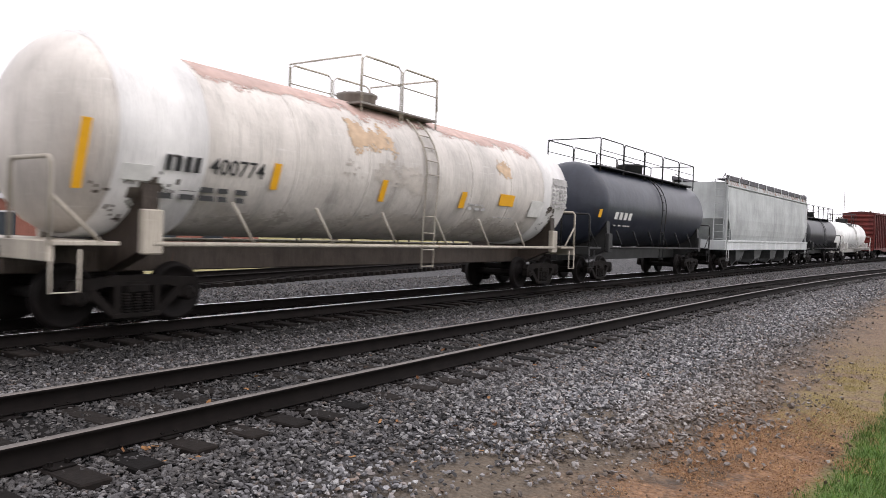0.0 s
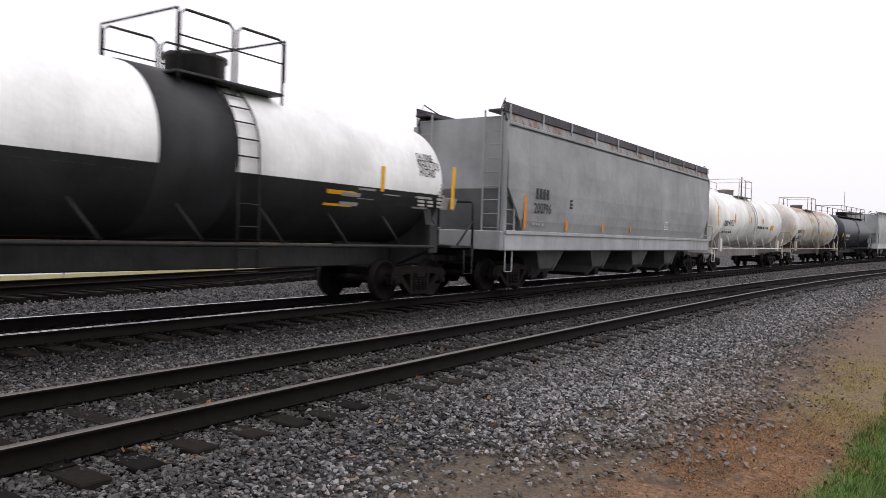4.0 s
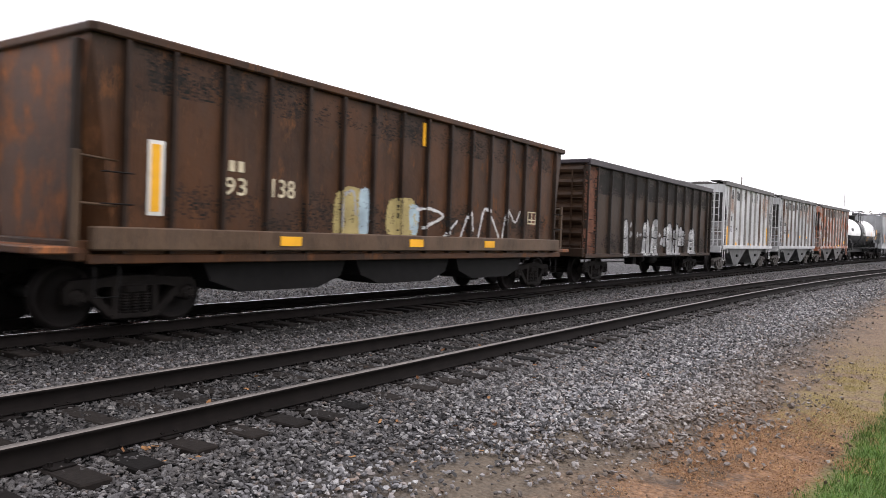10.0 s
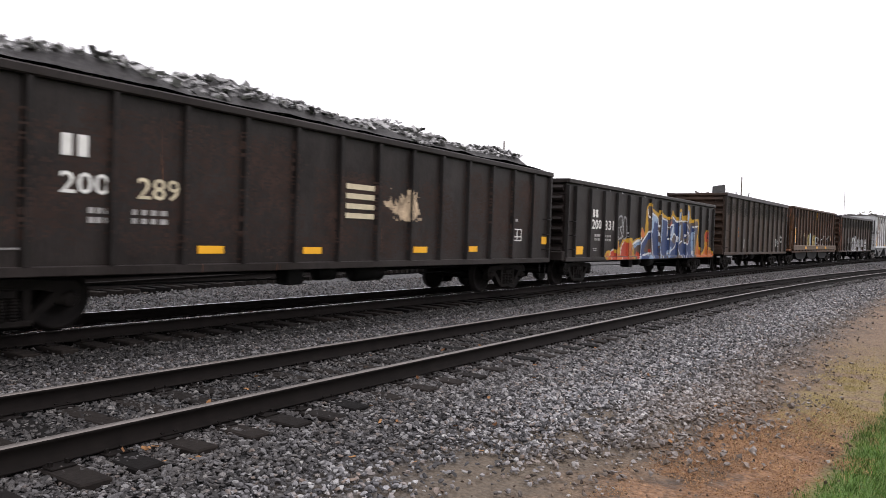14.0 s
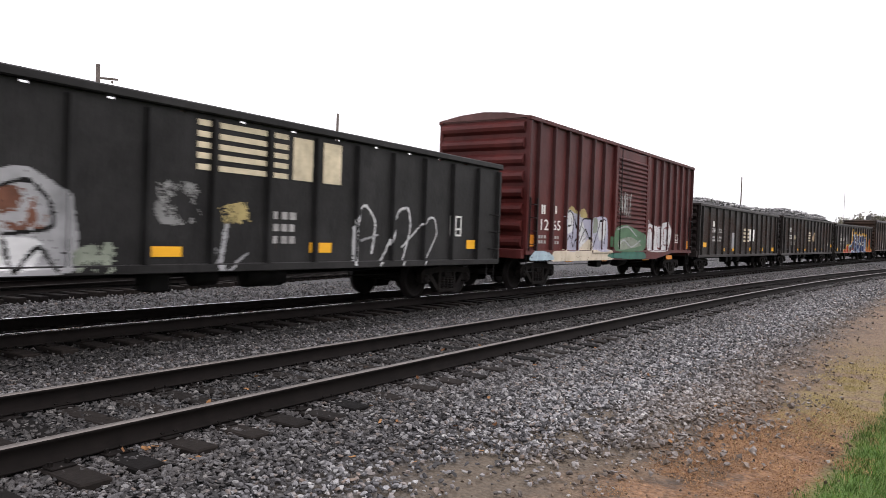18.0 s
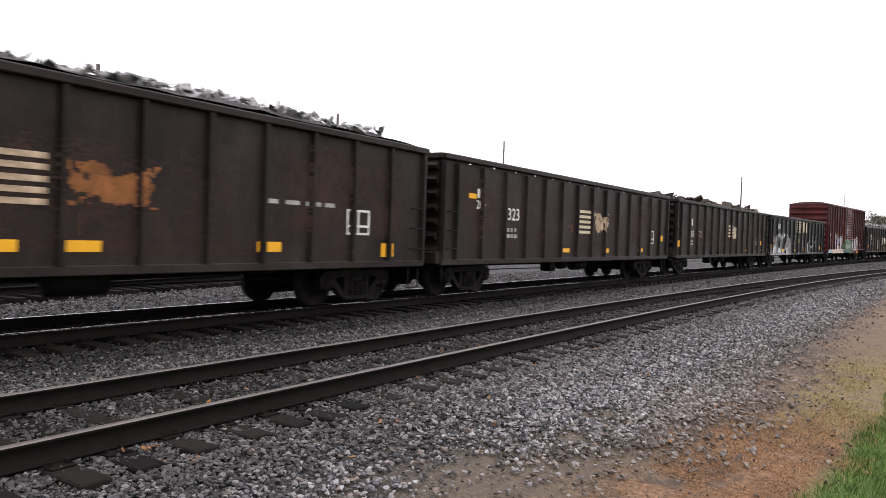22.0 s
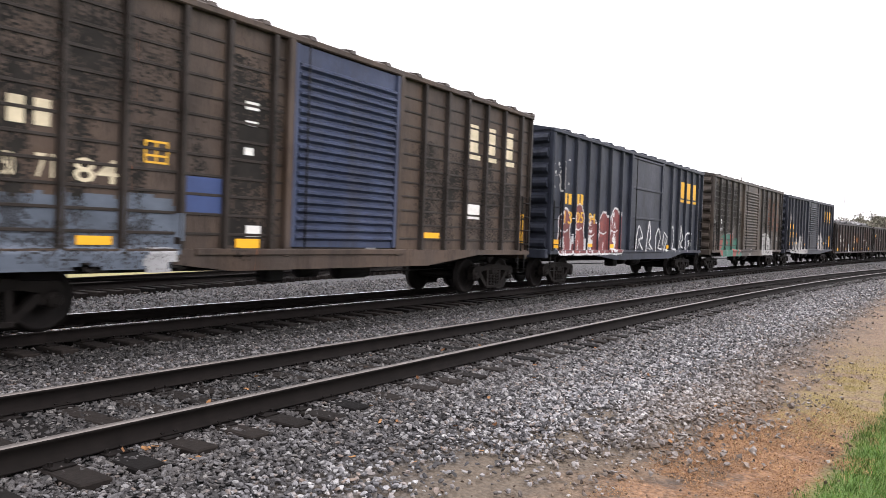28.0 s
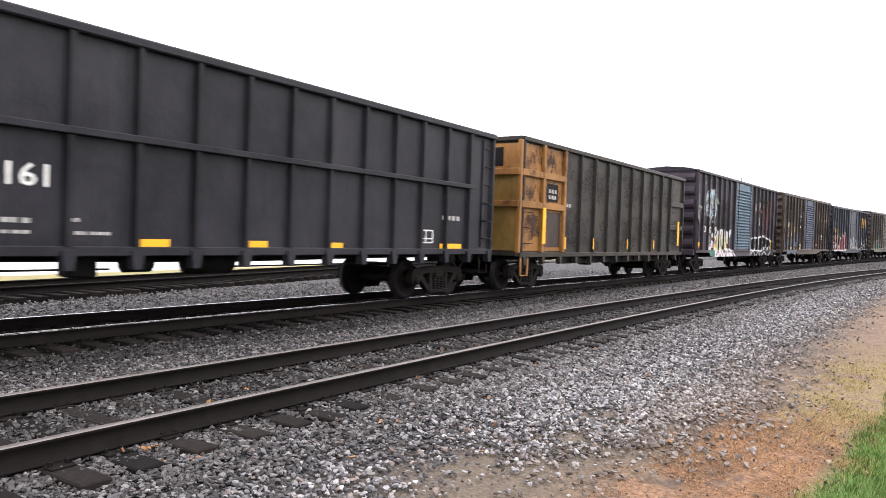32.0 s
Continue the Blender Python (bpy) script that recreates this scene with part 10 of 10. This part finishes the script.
# orange end box of the brown gondola
_h = G28[1] / 2
_mo = paint("orange_box_paint", (0.22, 0.1, 0.024), G28[0], 0.52, rust_color=(0.055, 0.024, 0.013), grime=0.5, blotch=True)
_my = paint("yellow_box_paint", (0.16, 0.095, 0.022), G28[0], 0.4, grime=0.55, blotch=True)
for _e in (-1, 1):
    part("box_side", Shape().box(-_h - 0.15, -_h + 2.55, min(_e * 1.432, _e * 1.445), max(_e * 1.432, _e * 1.445), 1.1, 4.0), _mo, G28[0])
    for _z in (2.35, 3.2):
        part("box_band", Shape().bbox(-_h - 0.05, -_h + 2.5, min(_e * 1.44, _e * 1.54), max(_e * 1.44, _e * 1.54), _z - 0.09, _z + 0.09, 0.015), _mo, G28[0])
    for _x in (-0.2, 1.15, 2.5):
        part("box_post", Shape().bbox(-_h + _x, -_h + _x + 0.13, min(_e * 1.44, _e * 1.55), max(_e * 1.44, _e * 1.55), 1.05, 4.05, 0.015), _mo, G28[0])
    part("bare_panel", Shape().box(-_h + 1.32, -_h + 2.46, min(_e * 1.44, _e * 1.45), max(_e * 1.44, _e * 1.45), 1.2, 2.2), paint("scorched_panel", (0.03, 0.02, 0.016), G28[0], 0.5, rust_color=(0.1, 0.035, 0.014), blotch=True), G28[0])
    for _z in (2.05, 3.0):
        part("end_band", Shape().bbox(_h - 1.72, _h - 0.1, min(_e * 1.43, _e * 1.51), max(_e * 1.43, _e * 1.51), _z - 0.1, _z + 0.1, 0.012), G28[2], G28[0])
    for _x in np.arange(-_h + 0.3, _h, 1.1):
        part("stake_foot", Shape().prism([(-0.09, 0.98), (0.09, 0.98), (0.05, 0.72), (-0.05, 0.72)], "y", min(_e * 1.36, _e * 1.5), max(_e * 1.36, _e * 1.5)), G28[2], G28[0], at=(float(_x), 0, 0))
M_BLISTER = plain("blistered_rust", (0.045, 0.022, 0.012), 0.8, 0, 0.4, 6, 0.2)
SKIN[G28[0].name] = (1.449, [99.0], 0.1, 0.0)
for _x0, _x1, _z0, _z1, _seed, _cover in ((-5.85, -4.75, 3.3, 4.0, 71, 0.5), (-7.2, -5.95, 3.3, 4.0, 72, 0.28), (-5.85, -4.75, 2.45, 3.1, 73, 0.6), (-7.2, -5.95, 2.45, 3.1, 74, 0.4), (-7.2, -5.95, 1.2, 2.25, 75, 0.45)):
    smear(G28[0], _x0, _x1, _z0, _z1, M_BLISTER, _seed, _cover, 3.0, 0.022, "blistered_paint", "", 0.35)
panel("stencil_panel", -5.6, -4.95, 2.5, 3.0, G28[0], M_BLACK, y=-1.46)
bars(-5.55, 2.85, 0.55, 0.34, 3, 2, G28[0], M_GREYMARK, y=-1.466, seed=81)
bars(-4.45, 2.5, 0.5, 0.16, 3, 1, G28[0], M_GREYMARK, y=-1.44, seed=82)
for _e in (-1, 1):
    part("skirt", Shape().box(-_h + 2.7, _h - 2.4, min(_e * 1.28, _e * 1.32), max(_e * 1.28, _e * 1.32), 0.7, 1.0), M_BLACK, G28[0])
part("box_end", Shape().box(-_h - 0.16, -_h - 0.12, -1.45, 1.45, 1.1, 3.95), _my, G28[0])
for _z in (2.35, 3.2):
    part("box_band", Shape().bbox(-_h - 0.26, -_h - 0.14, -1.52, 1.52, _z - 0.09, _z + 0.09, 0.015), _mo, G28[0])
part("box_end_cap", Shape().box(-_h - 0.19, -_h - 0.16, -1.45, 1.45, 3.25, 3.95), _mo, G28[0])
part("placard", Shape().box(-_h - 0.2, -_h - 0.19, -1.0, -0.3, 3.35, 3.85), M_BLACK, G28[0])
part("end_step", grab_mesh(0.4, 0.62, _mo, 0.03), None, G28[0], at=(-_h + 0.3, -1.46, 1.05))
for _x, _w in ((-_h + 1.22, 0.09), (_h - 0.85, 0.09)):
    part("reflector", Shape().bbox(_x - _w, _x + _w, -1.57, -1.555, 1.3, 2.3, 0.004), M_YELLOW, G28[0])
for _x in (-4.5, -2.4, 0.6, 3.4):
    part("reflector", Shape().bbox(_x - 0.04, _x + 0.04, -1.54, -1.53, 1.15, 1.5, 0.004), M_YELLOW, G28[0])

# level rail, lower band and stake feet of the tall black gondola
_h = G29[1] / 2
for _e in (-1, 1):
    part("waist_rail", Shape().bbox(-_h, _h - 1.0, min(_e * 1.43, _e * 1.55), max(_e * 1.43, _e * 1.55), 2.56, 2.66, 0.012), G29[2], G29[0])
    for _k in range(19):
        part("stake_foot", Shape().prism([(-0.1, 1.1), (0.1, 1.1), (0.06, 0.84), (-0.06, 0.84)], "y", min(_e * 1.38, _e * 1.54), max(_e * 1.38, _e * 1.54)), G29[2], G29[0], at=(-8.6 + 0.965 * _k, 0, 0))
    ladder(G29[0], _h - 0.28, _e * 1.44 if _e < 0 else 1.47, 1.2, 3.8, G29[2], 0.42, 6)

# lips of the tall brown gondolas
for _g in (G12, G14):
    _h = _g[1] / 2
    for _e in (-1, 1):
        part("rim_angle", Shape().bbox(-_h, _h, min(_e * 1.42, _e * 1.56), max(_e * 1.42, _e * 1.56), 3.82, 4.02, 0.02), paint("rim_steel", (0.045, 0.038, 0.042), _g[0], 0.15, grime=0.5), _g[0])
    for _d in (-1, 1):
        ladder(_g[0], _d * (_h + 0.1), -1.2, 1.1, 3.7, _g[2], 0.42, 7, False)

# ---- poles, woods and yard behind ----
def utility_pole(px, py, top, r, arm, label):
    root = tagged(new("utility_pole"), label, "utility pole")
    z0 = float(ground_z(px, py))
    root.location = (px, py, z0 - 0.1)
    part("pole", Shape().lathe([(0, r), (top - z0 + 0.1, r * 0.7)], "z", 10), M_POLE, root)
    if arm:
        part("crossarm", Shape().bbox(-0.1, 1.1, -0.06, 0.06, top - z0 - 0.75, top - z0 - 0.63, 0.01), M_POLE, root).rotation_euler = (0, 0, -0.6)
        part("insulator", Shape().lathe([(0, 0.05), (0.1, 0.07), (0.16, 0.03)], "z", 8, c=(0.6, -0.5, top - z0 - 0.95)), M_POLE, root)


for _px, _d, _zt, _r, _arm in ((165, 48, 10.8, 0.17, True), (590, 62, 11.3, 0.15, False), (885, 92, 13.5, 0.13, False), (1307, 105, 10.6, 0.11, False), (1490, 140, 11.2, 0.05, False)):
    _a = YAW - math.atan((_px - 784) / 1291.3)
    utility_pole(EYE.x + _d * math.cos(_a), EYE.y + _d * math.sin(_a), _zt, _r, _arm, "weathered wooden utility pole with a short arm" if _arm else "thin bare pole standing behind the tracks")

M_LEAF = random_tint("autumn_leaves", (0.1, 0.1, 0.07), (0.22, 0.2, 0.16), 0.8, True, 3, 0)
M_BARK = plain("grey_bark", (0.12, 0.11, 0.1), 0.9, 0, 0.3, 4, 0.4)


def tree(px, py, height, seed):
    rnd = random.Random(seed)
    root = tagged(new("tree"), "half-bare autumn tree with thin grey-brown crown", "tree", group="far trees")
    root.location = (px, py, float(ground_z(px, py)) - 0.1)
    t = Shape().tube([(0, 0, 0), (0.1, 0.1, height * 0.3), (0.0, 0.2, height * 0.55), (0.2, 0.1, height * 0.8)], height * 0.022, 7)
    tips = []
    for k in range(14):
        a, z = rnd.uniform(0, 6.3), height * rnd.uniform(0.28, 0.75)
        l = height * rnd.uniform(0.2, 0.36)
        e = (math.cos(a) * l, math.sin(a) * l, z + l * rnd.uniform(0.3, 0.9))
        t.tube([(0.05, 0.1, z), (e[0] * 0.5, e[1] * 0.5, z + (e[2] - z) * 0.6), e], height * 0.008, 5)
        tips += [e, (e[0] * 0.6, e[1] * 0.6, z + (e[2] - z) * 0.75)]
    tips.append((0.2, 0.1, height * 0.85))
    part("trunk", t, M_BARK, root)
    c = Shape()
    for e in tips:
        for _ in range(60):
            d = Vector((rnd.gauss(0, 1), rnd.gauss(0, 1), rnd.gauss(0, 0.8))) * height * 0.07
            p = Vector(e) + d
            q = Euler((rnd.uniform(0, 6), rnd.uniform(0, 6), rnd.uniform(0, 6))).to_matrix()
            s = height * rnd.uniform(0.012, 0.028)
            c.add([p + q @ Vector(v) * s for v in ((-1, -0.6, 0), (1, -0.6, 0.2), (1, 0.6, 0), (-1, 0.6, 0.2))], [(0, 1, 2, 3)])
    tagged(part("crown", c, M_LEAF, root), kind="stuff")


_rt = random.Random(8)
for _k in range(11):
    _a = YAW - math.atan((1478 + _k * 13 + _rt.uniform(-4, 4) - 784) / 1291.3)
    _d = _rt.uniform(170, 240)
    tree(EYE.x + _d * math.cos(_a), EYE.y + _d * math.sin(_a), _rt.uniform(6.5, 9.0) * _d / 200, 20 + _k)

# low brick building, crossroads sign and trees in the yard behind
M_BRICK = plain("red_brick", (0.17, 0.07, 0.05), 0.85, 0, 0.2, 14, 0.3)
M_ROOFING = plain("pale_metal_roof", (0.4, 0.4, 0.4), 0.6, 0, 0.15, 3, 0)
M_PANE = plain("dark_window_glass", (0.03, 0.035, 0.04), 0.15, 0, 0.1, 2, 0)
_bld = tagged(new("brick_building"), "low red brick building with pale flat roof", "building")
_bld.location, _bld.rotation_euler = (23.5, 27.5, -0.36), (0, 0, radians(-25))
part("wall", Shape().box(-9, 9, 0, 7, 0, 2.9), M_BRICK, _bld)
part("roof", Shape().bbox(-9.3, 9.3, -0.3, 7.3, 2.9, 3.15, 0.03), M_ROOFING, _bld)
for _k in range(6):
    _w = part("window", Shape().box(-7.9 + _k * 2.7, -6.7 + _k * 2.7, -0.04, 0.0, 1.0, 2.2), M_PANE, _bld)
    part("window_frame", Shape().bbox(-8.0 + _k * 2.7, -6.6 + _k * 2.7, -0.07, -0.04, 0.92, 1.0, 0.01).bbox(-8.0 + _k * 2.7, -6.6 + _k * 2.7, -0.07, -0.04, 2.2, 2.28, 0.01), M_ROOFING, _w)
_sg = tagged(new("road_sign"), "yellow diamond crossroads sign over a small yellow plate", "road sign")
_a = YAW - math.atan((114 - 784) / 1291.3)
_sg.location = (EYE.x + 27 * math.cos(_a), EYE.y + 27 * math.sin(_a), -0.36)
_sg.rotation_euler = (0, 0, _a - math.pi / 2)
part("post", Shape().bbox(-0.04, 0.04, 0.01, 0.07, 0, 3.5, 0.01), M_ROOFING, _sg)
part("sign_board", Shape().prism([(0, 2.42), (0.54, 2.96), (0, 3.5), (-0.54, 2.96)], "y", -0.02, 0.0), M_SPRAYYELLOW, _sg)
part("cross_symbol", Shape().box(-0.05, 0.05, -0.026, -0.02, 2.68, 3.24).box(-0.26, 0.26, -0.026, -0.02, 2.91, 3.01), M_BLACK, _sg)
part("sign_plate", Shape().box(-0.4, 0.4, -0.02, 0.0, 1.85, 2.3), M_SPRAYYELLOW, _sg)
for _k in range(16):
    _a = YAW - math.atan((-80 + _k * 62 + _rt.uniform(-14, 14) - 784) / 1291.3)
    _d = _rt.uniform(85, 130)
    tree(EYE.x + _d * math.cos(_a), EYE.y + _d * math.sin(_a), _rt.uniform(5.5, 8.0) * _d / 100, 60 + _k)

# ---- grass, straw and small litter near the camera ----
def blades(name, n, rect, h0, h1, wid, mat, lean, label, dens):
    rng = np.random.default_rng(n)
    x = rng.uniform(rect[0], rect[1], n)
    o = rng.uniform(rect[2], rect[3], n)
    y = o + line_y(x)
    keep = rng.random(n) < dens(x, o)
    x, y = x[keep], y[keep]
    m = len(x)
    z = ground_z(x, y) - 0.04
    h, a = rng.uniform(h0, h1, m), rng.uniform(0, 6.283, m)
    b = rng.uniform(0, 6.283, m)
    w = wid * rng.uniform(0.6, 1.3, m)
    lx, ly = np.cos(b) * lean * h, np.sin(b) * lean * h
    P = np.stack((x, y, z), 1)
    side = np.stack((np.cos(a) * w, np.sin(a) * w, 0 * w), 1)
    mid = P + np.stack((lx * 0.35, ly * 0.35, h * 0.6), 1)
    tip = P + np.stack((lx, ly, h * (1.0 if lean < 1 else 0.35)), 1)
    v = np.stack((P - side, P + side, mid + side * 0.7, mid - side * 0.7, tip), 1).reshape(-1, 3)
    base = (np.arange(m) * 5)[:, None]
    f = np.concatenate((base + np.array((0, 1, 2)), base + np.array((0, 2, 3)), base + np.array((3, 2, 4))))
    tagged(new(name, bm_mesh(name, v, f, mat)), label, name.replace("_", " "), kind="stuff")


M_GRASS = random_tint("grass_blade", (0.035, 0.075, 0.012), (0.13, 0.22, 0.05), 0.6, True, 3, 0)
M_STRAW = random_tint("dead_grass", (0.1, 0.06, 0.025), (0.4, 0.3, 0.15), 0.8, True, 3, 0)
M_THATCH = random_tint("rust_brown_thatch", (0.14, 0.068, 0.033), (0.42, 0.25, 0.13), 0.85, True, 3, 0)
M_FADEDGRASS = random_tint("yellowing_grass", (0.17, 0.13, 0.045), (0.43, 0.35, 0.155), 0.8, True, 3, 0)
blades("grass", 232000, (-3.0, 17, -15.0, -9.3), 0.03, 0.085, 0.0035, M_GRASS, 0.6, "short green grass along the right of way", lambda x, o: np.clip((-9.72 - 0.085 * (x - 6.4) - o + 0.08 * np.sin(x * 2.3)) * 5, 0, 1) * np.clip((x + 3) / 3.5, 0, 1) * np.clip((o + 15) / 2.5, 0, 1))


def clumps(x, o, seed):
    """Tufts and bare spots, between 0 and 1."""
    return np.clip((mottle(x * 1.7 + 40, o * 2.6 + 40, seed) * 0.6 + mottle(x * 5.3 + 40, o * 7.1 + 40, seed + 1) * 0.4 - 0.36) * 5, 0, 1)


blades("dead_grass", 9000, (3.0, 17, -10.6, -7.4), 0.03, 0.08, 0.0022, M_STRAW, 1.6, "flattened dead grass and straw on bare dirt", lambda x, o: np.clip((-8.1 - o) * 0.9, 0.02, 1) * clumps(x, o, 3))
blades("dead_grass", 90000, (4.2, 11, -10.2, -8.0), 0.012, 0.035, 0.003, M_THATCH, 1.5, "short rust-brown matted dead grass", lambda x, o: np.clip((-8.35 - o) * 1.6, 0, 1) * np.clip((10.6 - x) * 0.5, 0, 1) * clumps(x, o, 5))
blades("dead_grass", 70000, (7.5, 17, -11.0, -8.6), 0.015, 0.05, 0.0035, M_FADEDGRASS, 1.2, "short yellowing grass beside the dirt", lambda x, o: np.clip((-9.0 - o) * 1.5, 0, 1) * np.clip((x - 8.2) * 0.5, 0, 1) * np.clip((15.5 - x) * 0.3, 0, 1) * clumps(x, o, 7))
M_LEAFY = random_tint("fallen_leaf", (0.1, 0.045, 0.02), (0.3, 0.16, 0.07), 0.7, True, 9, 0.2)
_lf = Shape()
_rl = random.Random(4)
for _k in range(75):
    if _k < 8:
        _x, _o = _rl.gauss(3.35, 0.07), _rl.gauss(-5.72, 0.05)
    else:
        _x, _o = _rl.uniform(2.4, 12), _rl.uniform(-9.3, -4.2)
    _y = _o + float(line_y(_x))
    _p = Vector((_x, _y, float(ground_z(_x, _y)) + _rl.uniform(0.015, 0.05)))
    _q = Euler((_rl.uniform(-0.7, 0.7), _rl.uniform(-0.7, 0.7), _rl.uniform(0, 6))).to_matrix()
    _lf.add([_p + _q @ Vector(v) * _rl.uniform(0.02, 0.035) for v in ((-1, 0, 0), (-0.3, -0.6, 0.15), (0.6, -0.5, 0), (1.2, 0, 0.2), (0.6, 0.5, 0), (-0.3, 0.6, 0.15))], [(0, 1, 2, 3), (0, 3, 4, 5)])
tagged(new("fallen_leaves", _lf.mesh("fallen_leaves", M_LEAFY)), "scattered brown and orange fallen leaves", "fallen leaves", kind="stuff")
# ---- what moves: the train runs along the line ----
def travelled(t):
    return 0.0715695 + 12.2798 * t + 0.0078906 * t**2 - 0.000877751 * t**3 + 1.59264e-05 * t**4


def motions():
    turns = [(k / FPS, travelled(k / FPS)) for k in range(0, 32 * FPS + 1)]
    for root, mid, reach, wheels in CARS:
        rows = []
        for k in range(0, 65):
            t = k / 2
            s = mid + travelled(t)
            a, b = Vector(on_line(s - reach)), Vector(on_line(s + reach))
            d = b - a
            rows.append((t, Matrix.Translation((a + b) / 2) @ Euler((0, -math.asin(d.z / d.length), math.atan2(d.y, d.x))).to_matrix().to_4x4()))
        walk(root, rows)
        for w, x in wheels:
            # wheels roll while their car is near enough to be seen
            roll = [(t, Matrix.Translation((x, 0, WHEEL_R)) @ Matrix.Rotation(run / WHEEL_R, 4, "Y")) for t, run in turns if -18 < mid + run < 90]
            if not roll:
                roll = [(0.0, pose(x, 0, WHEEL_R))]
            if roll[0][0] > 0:
                roll.insert(0, (0.0, roll[0][1]))
            if roll[-1][0] < 32.0:
                roll.append((32.0, roll[-1][1]))
            walk(w, roll)


motions()
